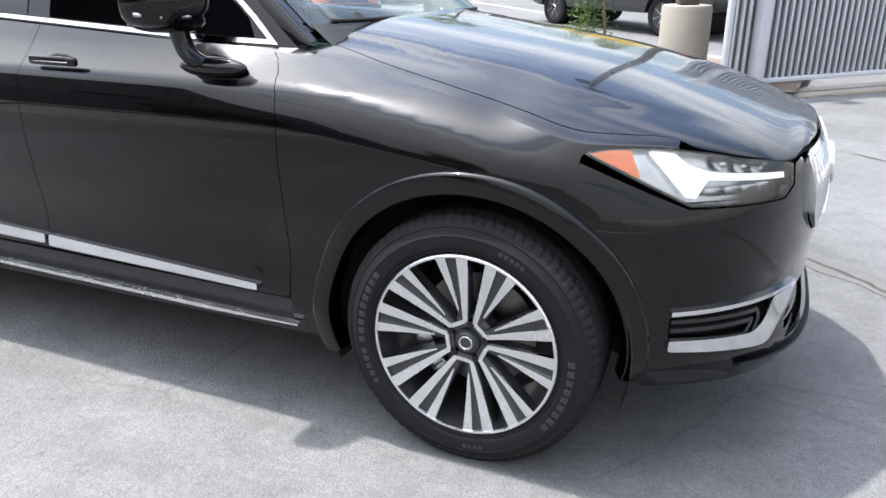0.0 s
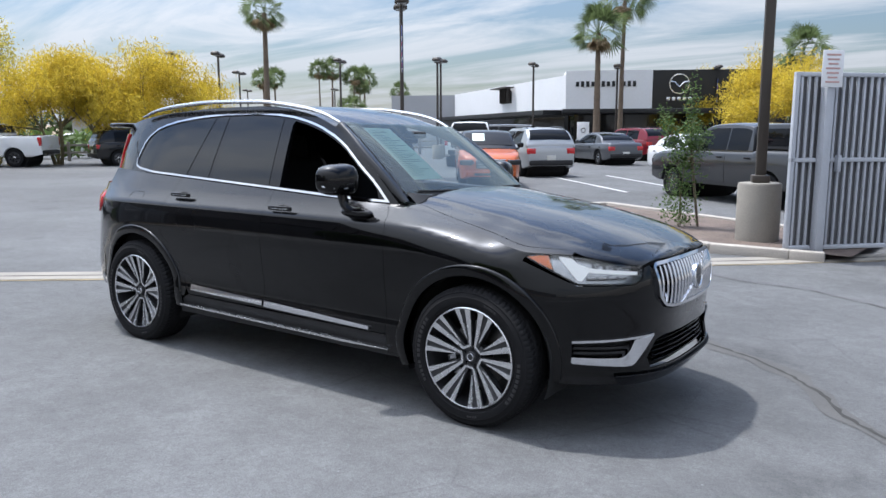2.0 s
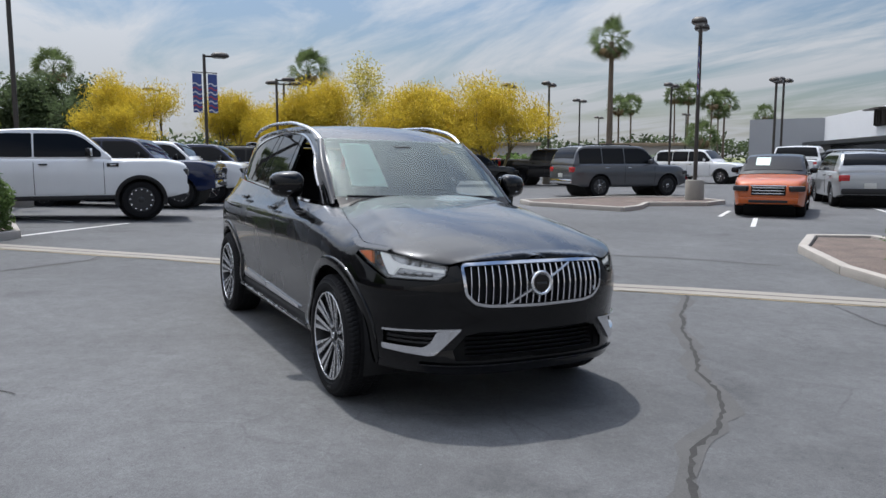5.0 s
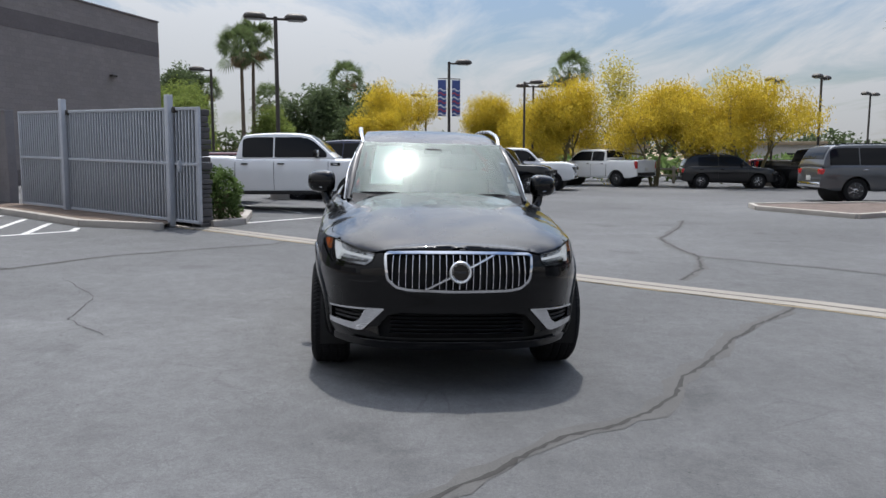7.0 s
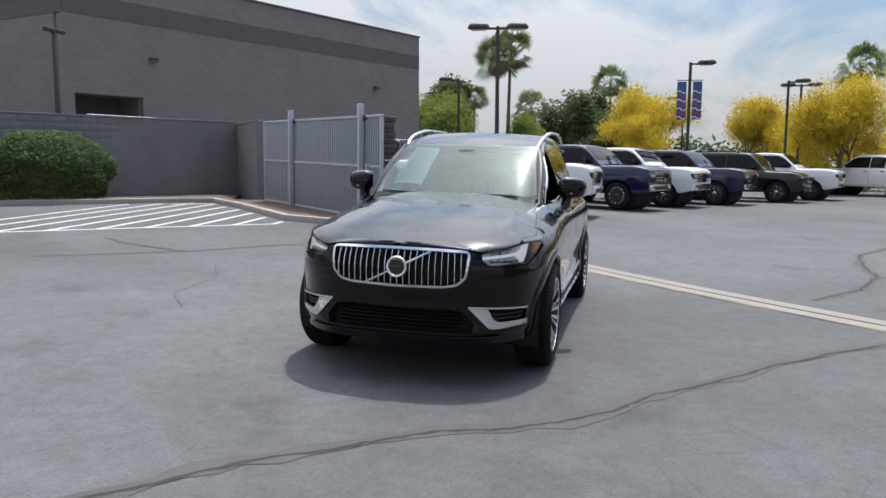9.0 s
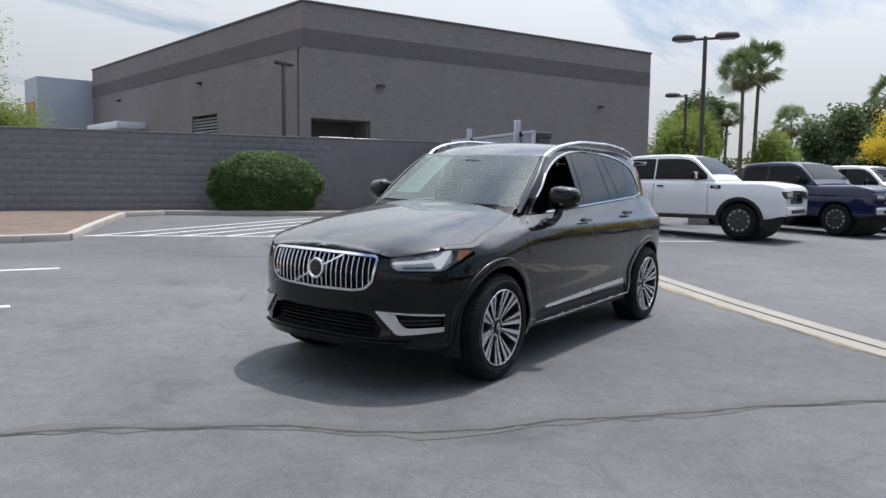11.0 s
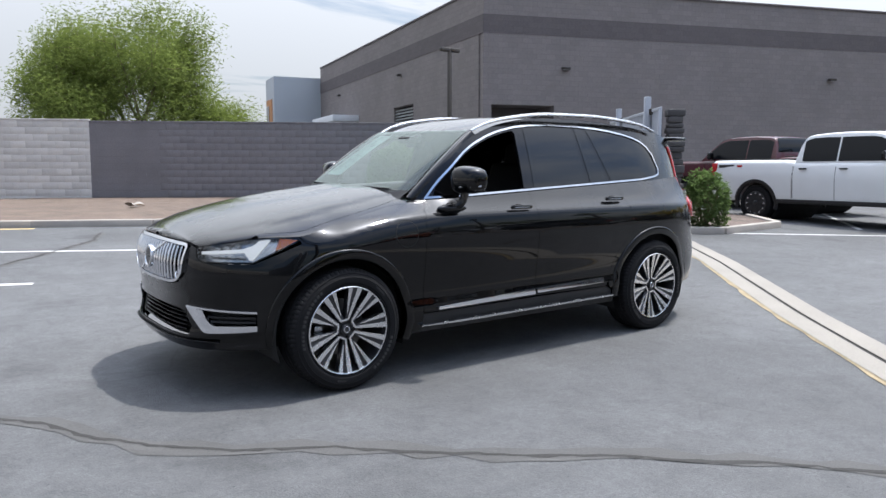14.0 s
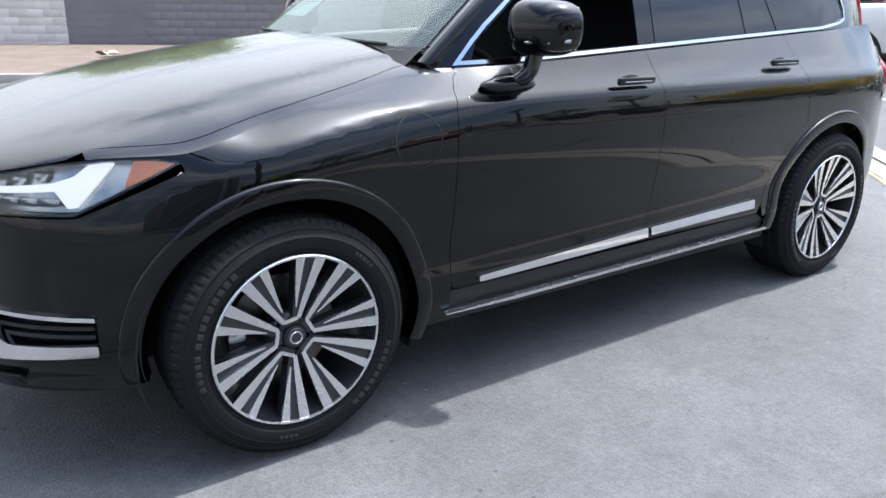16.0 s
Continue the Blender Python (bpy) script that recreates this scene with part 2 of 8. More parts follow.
def prism(bm, poly, y0, y1, bevel=0.0, squeeze=None, seg=2):
    """Extrudes an (x, z) polygon from y0 to y1. squeeze(x, z): factor on y."""
    q = squeeze or (lambda x, z: 1.0)
    a = [bm.verts.new((x, y0 * q(x, z), z)) for x, z in poly]
    b = [bm.verts.new((x, y1 * q(x, z), z)) for x, z in poly]
    fa, fb = bm.faces.new(a), bm.faces.new(b)
    n = len(poly)
    for k in range(n):
        bm.faces.new((a[k], a[(k + 1) % n], b[(k + 1) % n], b[k]))
    if bevel:
        bmesh.ops.bevel(bm, geom=list(fa.edges) + list(fb.edges), offset=bevel, segments=seg, profile=0.5, affect="EDGES", clamp_overlap=True)
    return bm


def arc(cx, cz, r, a0, a1, n=16):
    return [(cx + r * math.cos(radians(a0 + (a1 - a0) * k / n)), cz + r * math.sin(radians(a0 + (a1 - a0) * k / n))) for k in range(n + 1)]


def rounded(poly, r, n=5):
    """Fillets the corners of a polygon; r is one number or one for each corner."""
    out, m = [], len(poly)
    for i, p in enumerate(poly):
        ri = r if isinstance(r, (int, float)) else r[i]
        p, a, b = (np.array(v, float) for v in (p, poly[i - 1], poly[(i + 1) % m]))
        la, lb = np.linalg.norm(a - p), np.linalg.norm(b - p)
        k = min(ri, 0.45 * la, 0.45 * lb)
        if k < 1e-4:
            out.append(tuple(p))
            continue
        u, w = p + (a - p) / la * k, p + (b - p) / lb * k
        for t in np.linspace(0, 1, n):
            out.append(tuple((1 - t) ** 2 * u + 2 * t * (1 - t) * p + t * t * w))
    return out


def offset(poly, d):
    """The polygon moved outwards by d (inwards when negative)."""
    p = np.array(poly, float)
    area = np.sum(p[:, 0] * np.roll(p[:, 1], -1) - np.roll(p[:, 0], -1) * p[:, 1])
    t = np.roll(p, -1, 0) - p
    t /= np.linalg.norm(t, axis=1)[:, None] + 1e-9
    n = np.stack([t[:, 1], -t[:, 0]], 1) * (1 if area > 0 else -1)
    k = n + np.roll(n, 1, 0)
    k /= np.maximum((k * k).sum(1), 0.4)[:, None] / 2
    return [tuple(v) for v in p + k * d]


def sheet(name, surf, outer, holes=(), step=0.06, thick=0.012, flip=1, mirror=False, steps=None, both=False):
    """A panel: a polygon in the two numbers of a surface, cut into a fine net, laid on the surface with true normals and a turned-in edge."""
    bm = bmesh.new()
    edges = []
    for loop in (outer, *holes):
        v = [bm.verts.new((a, b, 0)) for a, b in loop]
        edges += [bm.edges.new((v[k], v[(k + 1) % len(v)])) for k in range(len(v))]
    bmesh.ops.triangle_fill(bm, edges=edges, use_beauty=True, use_dissolve=False, normal=(0, 0, 1))
    lo, hi = np.min(np.array(outer), 0), np.max(np.array(outer), 0)
    for axis in (0, 1):
        st = (steps or (step, step))[axis]
        for k in range(int(math.floor(lo[axis] / st)) + 1, int(math.ceil(hi[axis] / st))):
            co, no = [0, 0, 0], [0, 0, 0]
            co[axis], no[axis] = k * st + 1e-4, 1
            bmesh.ops.bisect_plane(bm, geom=bm.verts[:] + bm.edges[:] + bm.faces[:], dist=2e-5, plane_co=co, plane_no=no)
    bm.verts.index_update()
    uv = np.array([v.co[:2] for v in bm.verts])
    faces = [[v.index for v in f.verts] for f in bm.faces]
    rim = [(e.verts[0].index, e.verts[1].index) for e in bm.edges if len(e.link_faces) == 1]
    bm.free()
    P = surf(uv[:, 0], uv[:, 1])
    e = 0.004
    N = np.cross(surf(uv[:, 0] + e, uv[:, 1]) - surf(uv[:, 0] - e, uv[:, 1]), surf(uv[:, 0], uv[:, 1] + e) - surf(uv[:, 0], uv[:, 1] - e)) * flip
    N /= np.linalg.norm(N, axis=1)[:, None] + 1e-12
    verts, polys, norms = list(P), [], []
    for f in faces:
        q = P[f]
        n = np.cross(q, np.roll(q, -1, 0)).sum(0)
        if n @ N[f].mean(0) < 0:
            f = f[::-1]
        polys.append(f)
        norms += [N[k] for k in f]
    if thick:
        low, mids = {}, {}
        for f in polys:
            c = P[f].mean(0)
            for a, b in zip(f, f[1:] + f[:1]):
                mids[(min(a, b), max(a, b))] = c
        for a, b in rim:
            for k in (a, b):
                if k not in low:
                    low[k] = len(verts)
                    verts.append(P[k])
                    verts.append(P[k] - N[k] * thick)
            q = [low[a], low[b], low[b] + 1, low[a] + 1]
            n = np.cross(verts[q[1]] - verts[q[0]], verts[q[2]] - verts[q[0]])
            n = n / (np.linalg.norm(n) + 1e-12)
            inward = mids[(min(a, b), max(a, b))] - (P[a] + P[b]) / 2
            if n @ inward > 0:
                q, n = q[::-1], -n
            polys.append(q)
            norms += [n] * 4
    V, NN = np.array(verts), np.array(norms)
    if mirror or both:
        F = np.array([1, -1, 1])
        at, order = [], 0
        for f in polys:
            at.append(list(range(order, order + len(f)))[::-1])
            order += len(f)
        flipped = NN[[k for f in at for k in f]] * F
        if both:
            polys = polys + [[k + len(V) for k in f[::-1]] for f in polys]
            V, NN = np.concatenate([V, V * F]), np.concatenate([NN, flipped])
        else:
            polys, V, NN = [f[::-1] for f in polys], V * F, flipped
    me = bpy.data.meshes.new(name)
    me.from_pydata([tuple(v) for v in V], [], polys)
    me.polygons.foreach_set("use_smooth", [True] * len(polys))
    me.normals_split_custom_set([tuple(n) for n in NN])
    me.update()
    return me


def net(name, P, flip=1):
    """A smooth quad net from a grid of points, with normals along the grid."""
    a, b = P.shape[:2]
    N = np.cross(np.gradient(P, axis=0), np.gradient(P, axis=1)) * flip
    N /= np.linalg.norm(N, axis=2)[..., None] + 1e-12
    idx = np.arange(a * b).reshape(a, b)
    polys = []
    for i in range(a - 1):
        for j in range(b - 1):
            f = [idx[i, j], idx[i + 1, j], idx[i + 1, j + 1], idx[i, j + 1]]
            polys.append([int(k) for k in (f if flip > 0 else f[::-1])])
    me = bpy.data.meshes.new(name)
    me.from_pydata([tuple(v) for v in P.reshape(-1, 3)], [], polys)
    me.polygons.foreach_set("use_smooth", [True] * len(polys))
    flat_n = N.reshape(-1, 3)
    me.normals_split_custom_set([tuple(flat_n[k]) for f in polys for k in f])
    me.update()
    return me


# ---- shape of the black SUV's skin: a plan outline wrapped round, with a section that moves in and out ----
def smooth(a, b, v):
    t = np.clip((np.asarray(v, float) - a) / (b - a), 0, 1)
    return t * t * (3 - 2 * t)


def curve(*pts):
    """A smooth line through a few (u, v) pairs."""
    u, v = np.array([p[0] for p in pts], float), np.array([p[1] for p in pts], float)
    d = np.diff(v) / np.diff(u)
    m = np.concatenate([[d[0]], np.where(d[1:] * d[:-1] > 0, 2 * d[1:] * d[:-1] / (d[1:] + d[:-1] + 1e-12), 0), [d[-1]]])

    def at(q):
        q = np.clip(np.asarray(q, float), u[0], u[-1])
        i = np.clip(np.searchsorted(u, q, side="right") - 1, 0, len(u) - 2)
        h = u[i + 1] - u[i]
        t = (q - u[i]) / h
        return ((2 * t**3 - 3 * t**2 + 1) * v[i] + (t**3 - 2 * t**2 + t) * h * m[i] + (3 * t**2 - 2 * t**3) * v[i + 1] + (t**3 - t**2) * h * m[i + 1])
    return at


HALF, NOSE, TAIL = 0.955, 2.400, -2.52
FRONT_FROM, REAR_FROM = 1.40, -1.35
AXLE, HUB_Z, HUB_Y = 1.492, 0.378, 0.91
NOSE_S = 3.0398


def outline_table():
    a = np.linspace(0, np.pi / 2, 400)
    fx = FRONT_FROM + (NOSE - FRONT_FROM) * np.sin(a) ** (2 / 2.45)
    fy = HALF * np.cos(a) ** (2 / 3.0)
    rx = REAR_FROM - (REAR_FROM - TAIL) * np.sin(a) ** (2 / 3.0)
    ry = HALF * np.cos(a) ** (2 / 3.3)
    sx = np.linspace(REAR_FROM, FRONT_FROM, 200)[1:-1]
    x = np.concatenate([rx[::-1], sx, fx])
    y = np.concatenate([ry[::-1], np.full(198, HALF), fy])
    s = np.concatenate([[0], np.cumsum(np.hypot(np.diff(x), np.diff(y)))])
    s = s - np.interp(0.0, x, s)
    # the front is laid out on a length of NOSE_S from the middle
    s = np.where(s > 1.8, 1.8 + (s - 1.8) * (NOSE_S - 1.8) / (s[-1] - 1.8), s)
    return s, x, y


OUT_S, OUT_X, OUT_Y = outline_table()
S_END, S_REAR = OUT_S[-1], OUT_S[0]
_ds = 0.01
_even = np.arange(S_REAR, S_END + _ds, _ds)
_ex, _ey = np.interp(_even, OUT_S, OUT_X), np.interp(_even, OUT_S, OUT_Y)


def s_of_x(x):
    return np.interp(x, OUT_X, OUT_S)


def s_of_y(y):
    """Along the front face, from the half-width."""
    k = OUT_X > FRONT_FROM
    return np.interp(-np.asarray(y, float), -OUT_Y[k], OUT_S[k])


side_in = curve((0.20, 0.075), (0.30, 0.045), (0.42, 0.022), (0.55, 0.034), (0.72, 0.014), (0.90, 0.0), (0.98, 0.0045), (1.045, 0.0165), (1.06, 0.023), (1.075, 0.036), (1.10, 0.060), (1.14, 0.094), (1.18, 0.124), (1.30, 0.21))
front_in = curve((0.20, 0.10), (0.30, 0.035), (0.36, 0.0), (0.44, 0.012), (0.56, 0.02), (0.66, 0.012), (0.80, 0.018), (0.90, 0.04), (0.96, 0.075), (1.02, 0.13))
corner_in = curve((0.20, 0.10), (0.30, 0.05), (0.40, 0.02), (0.60, 0.012), (0.74, 0.0), (0.86, 0.022), (0.96, 0.055), (1.05, 0.11))
rear_in = curve((0.20, 0.10), (0.35, 0.03), (0.55, 0.0), (0.80, 0.03), (1.0, 0.06), (1.3, 0.12))


def folded(k):
    over, under = k > S_END, k < S_REAR
    q = np.where(over, 2 * S_END - k, np.where(under, 2 * S_REAR - k, k))
    return np.interp(q, _even, _ex), np.interp(q, _even, _ey) * np.where(over | under, -1, 1), q


edge_of_s = curve((0.70, 1.150), (0.95, 1.138), (1.3, 1.076), (1.6, 1.010), (1.80, 0.969), (2.0, 0.966), (2.25, 0.932), (2.45, 0.905), (2.56, 0.925), (2.8, 0.932), (S_END, 0.934))


def skin(s, z, out=0.0):
    """Points of the skin at length s round the plan (0 beside the middle, past S_END on the other flank) and height z."""
    s, z = np.broadcast_arrays(np.asarray(s, float), np.asarray(z, float))
    x, y, q = folded(s)
    ax, ay, _ = folded(s - 0.02)
    bx, by, _ = folded(s + 0.02)
    n = np.hypot(bx - ax, by - ay)
    nx, ny = -(by - ay) / n, (bx - ax) / n
    f = smooth(1.75, 2.45, q)
    c = smooth(1.45, 1.95, q) * (1 - smooth(2.05, 2.6, q))
    r = 1 - smooth(-2.5, -1.8, q)
    inset = side_in(z) * (1 - f) * (1 - r) + front_in(z) * f + rear_in(z) * r
    wing = smooth(0.45, 1.1, q) * (1 - smooth(1.5, 1.95, q))
    rise = z - edge_of_s(q)
    inset = inset + wing * (1.7 * np.maximum(0.0, rise + 0.185) ** 2 + 2.6 * np.maximum(0.0, rise + 0.075) ** 1.5)
    d = out - (inset * (1 - c) + corner_in(z) * c)
    return np.stack([x + nx * d, y + ny * d, z], -1)

# ---- the black SUV ----
CAR_POSE = pose(0.003, 0.002, -0.034, -1.39, 0.22, -0.2)
car = thing("suv", "glossy black SUV with chrome trim and lowered front windows", "car", m=CAR_POSE)

hood_mid = curve((0.70, 1.252), (0.95, 1.236), (1.3, 1.195), (1.7, 1.135), (2.0, 1.065), (2.18, 1.010), (2.30, 0.968), (2.38, 0.946))
_hs = np.linspace(0.6, S_END, 200)
_hp = skin(_hs, edge_of_s(_hs))
_hp = _hp[np.argsort(_hp[:, 0])]


def hood_edge(x):
    """Height of the shoulder line where hood and flank meet."""
    return np.interp(x, _hp[:, 0], _hp[:, 2])


def top(x, v):
    """The upper side of hood and wings: v runs from -1 to 1 across."""
    x, v = np.broadcast_arrays(np.asarray(x, float), np.asarray(v, float))
    w = np.interp(x, _hp[:, 0], _hp[:, 1])
    a = np.minimum(np.abs(v), 1)
    rise = (1 - a ** (3.3 - 1.0 * smooth(1.7, 2.3, x))) ** (0.98 - 0.32 * smooth(1.7, 2.2, x))
    crease = 0.008 * (1 - smooth(0.74, 0.83, a)) * (1 - smooth(1.7, 2.25, x))
    z = hood_edge(x) + np.maximum(hood_mid(x) - hood_edge(x), 0.004) * rise * 0.93 + crease
    return np.stack([x, w * v, z], -1)


def top_xy(x, y):
    w = np.interp(x, _hp[:, 0], _hp[:, 1])
    return top(x, np.clip(y / np.maximum(w, 1e-4), -1, 1))


def hood_side(x):
    """Where the hood's shut line runs across: along the shoulder, then curving up to the windshield's foot."""
    return 0.948 - 0.055 * (1 - smooth(0.90, 1.20, x)) ** 1.6


def belt(x):
    return 1.155 + 0.045 * (0.9 - np.asarray(x, float))


def cabin_y(x, z):
    """Half-width of the glasshouse at a place along and a height."""
    x, z = np.broadcast_arrays(np.asarray(x, float), np.asarray(z, float))
    base = skin(np.clip(s_of_x(np.clip(x, -1.35, 1.3)), -9, 9), belt(x))[..., 1] - 0.004
    up = z - belt(x)
    y = base - 0.36 * up - 0.14 * up * np.abs(up)
    back = np.clip((-1.25 - x) / (1.12 + 0.0 * x), 0, 0.995)
    return y * (1 - back**2.6) ** 0.22


def cabin(x, z, out=0.0):
    x, z = np.broadcast_arrays(np.asarray(x, float), np.asarray(z, float))
    return np.stack([x, cabin_y(x, z) + out, z], -1)


ARCH = 0.462


def side_panels():
    """Doors, wings and rear quarters on both flanks."""
    sz = lambda pts: [(float(s_of_x(x)), z) for x, z in pts]
    g = 0.0013
    bt = lambda x: float(belt(x))
    lean = [(0.905, 0.95), (0.896, 1.04), (0.868, 1.095), (0.832, 1.13), (0.792, bt(0.792) - 0.004)]
    front_door = [(0.885, 0.415), (0.899, 0.420), (0.905 - g, 0.435)] + [(x - g, z) for x, z in lean] + [(-0.12 + g, bt(-0.12) - 0.004), (-0.12 + g, 0.43)]
    a0 = math.degrees(math.asin((0.43 - HUB_Z) / ARCH)) + 6
    rear_door = [(-0.12 - g, 0.43), (-0.12 - g, bt(-0.12) - 0.004), (-1.13, bt(-1.13) - 0.004), (-1.16, 1.06), (-1.17, 0.95)] + arc(-AXLE, HUB_Z, ARCH + 0.10, 60, 14, 12)[1:]
    rear_door += [(-0.93, 0.47), (-0.90, 0.43)]
    wing = [(0.905 + g, 0.30)] + [(x + g, z) for x, z in lean] + [(x, float(edge_of_s(s_of_x(x)))) for x in np.linspace(0.85, 1.775, 16)]
    wing += [(1.784, 0.94)] + arc(AXLE, HUB_Z, ARCH, 58, 190, 26)
    over_lamp = [(q, float(edge_of_s(q)) - 0.0005) for q in (1.84, 1.90, 1.96, 2.02)] + [(1.96, 0.9640), (1.90, 0.9635), (1.85, 0.9610), (1.80, 0.9530)]
    quarter = [(-1.13 - 2 * g, bt(-1.13) - 0.004), (-1.16 - 2 * g, 1.06), (-1.17 - 2 * g, 0.95)] + [(x - 2 * g, z) for x, z in arc(-AXLE, HUB_Z, ARCH + 0.10, 60, 14, 12)[1:]]
    quarter += [(-0.93 - 2 * g, 0.47), (-0.95, 0.41)] + arc(-AXLE, HUB_Z, ARCH, 4, 176, 30) + [(-2.02, 0.42), (-2.05, 0.70), (-2.12, 1.0), (-2.10, 1.29), (-1.6, bt(-1.6) - 0.004)]
    sill = [(0.99, 0.28), (0.99, 0.30), (0.93, 0.405), (-0.92, 0.42), (-1.03, 0.36), (-1.03, 0.28)]
    for mirror, side in ((False, 1), (True, -1)):
        part("front_door", sheet("front_door", skin, sz(front_door), flip=-1, mirror=mirror, thick=0.004, steps=(0.05, 0.02)), M["paint"], car)
        part("rear_door", sheet("rear_door", skin, sz(rear_door), flip=-1, mirror=mirror, thick=0.004, steps=(0.05, 0.02)), M["paint"], car)
        part("front_wing", sheet("front_wing", skin, sz(wing[:22]) + over_lamp + sz(wing[22:]), flip=-1, mirror=mirror, thick=0.004, steps=(0.05, 0.02)), M["paint"], car)
        part("rear_quarter", sheet("rear_quarter", skin, sz(quarter), flip=-1, mirror=mirror, thick=0.004, steps=(0.05, 0.02)), M["paint"], car)
        part("sill", sheet("sill", lambda s, z: skin(s, z, -0.012), sz(sill), flip=-1, mirror=mirror, thick=0.05), M["matte"], car)
        # upper strip of the wing, between the hood's shut line and the shoulder
        x = np.linspace(0.79, 2.0, 44)[:, None]
        v0 = hood_side(x) + 0.004
        strip = top(x, v0 + (0.9995 - v0) * np.linspace(0, 1, 14)[None, :])
        strip[..., 1] *= side
        part("wing_top", net("wing_top", strip, side), M["paint"], car)
        # bright strip low on the doors, in two lengths, and the sill's thin line
        for x0, x1 in ((0.79, -0.105), (-0.125, -0.86)):
            zz = lambda x: 0.44 + (0.84 - x) * 0.026
            lo = [(x0, zz(x0) - 0.016), (x1, zz(x1) - 0.022), (x1, zz(x1) + 0.020), (x0, zz(x0) + (0.006 if x0 > 0.5 else 0.018))]
            part("door_strip", sheet("door_strip", lambda s, z: skin(s, z, 0.016), sz(rounded(lo, 0.008)), flip=-1, mirror=mirror, thick=0.018, step=0.08), M["chrome"], car, "bright metal strip")
        line = [(0.93, 0.326), (0.93, 0.331), (-0.98, 0.352), (-0.98, 0.339), (0.6, 0.319)]
        part("sill_trim", sheet("sill_trim", lambda s, z: skin(s, z, 0.026), sz(line), flip=-1, mirror=mirror, thick=0.02, step=0.1), M["satin"], car, "thin satin metal line")
        # gloss arch mouldings
        for ax, a, b in ((AXLE, -8, 196), (-AXLE, -6, 186)):
            n = 48
            ang = np.radians(np.linspace(a, b, n))[:, None]
            prof = np.array([(ARCH - 0.022, -0.05), (ARCH - 0.020, 0.008), (ARCH - 0.010, 0.016), (ARCH + 0.035, 0.013), (ARCH + 0.044, 0.006), (ARCH + 0.046, -0.01)])
            r, o = prof[None, :, 0], prof[None, :, 1]
            X, Z = ax + r * np.cos(ang), HUB_Z + r * np.sin(ang)
            P = skin(s_of_x(X), np.maximum(Z, 0.21))
            nrm = skin(s_of_x(X), np.maximum(Z, 0.21), 1.0) - P
            P = P + nrm * o[..., None]
            P[..., 2] = Z
            P[..., 1] *= side
            part("arch_moulding", net("arch_moulding", P, -side), M["paint"], car, "gloss black wheel arch edge")
        # handles: a bar over a dished recess
        for hx, hz in ((0.05, 1.088), (-0.99, 1.122)):
            c = skin(s_of_x(hx), hz)
            cup = bmesh.new()
            bmesh.ops.create_uvsphere(cup, u_segments=16, v_segments=8, radius=1.0, matrix=Matrix.Translation((c[0], (c[1] - 0.004) * side, hz - 0.005)) @ Matrix.Diagonal((0.07, 0.006, 0.034, 1)))
            h = part("door_handle", boxed((0.205, 0.020, 0.030), (c[0], (c[1] + 0.030) * side, hz + 0.008), 0.0095), M["gloss"], car)
            part("handle_cup", cup, M["under"], h)
            part("handle_line", boxed((0.15, 0.004, 0.0035), (c[0], (c[1] + 0.041) * side, hz + 0.006), 0.0018), M["chrome"], h, "thin chrome line")
    # flaps: round charging flap on the left wing, square fuel flap on the right quarter
    def ring(loop, d):
        return loop, offset(loop, -d)
    o, i = ring([(float(s_of_x(x)), z) for x, z in arc(1.055, 0.955, 0.088, 0, 354, 40)], 0.004)
    part("charging_flap_gap", sheet("charging_flap_gap", lambda s, z: skin(s, z, 0.0012), o, [i], flip=-1, thick=0.0), M["under"], car)
    o, i = ring([(float(s_of_x(x)), z) for x, z in rounded([(-1.45, 0.99), (-1.45, 1.13), (-1.62, 1.13), (-1.62, 0.99)], 0.03)], 0.003)
    part("fuel_flap_gap", sheet("fuel_flap_gap", lambda s, z: skin(s, z, 0.0012), o, [i], flip=-1, thick=0.0, mirror=True), M["under"], car)


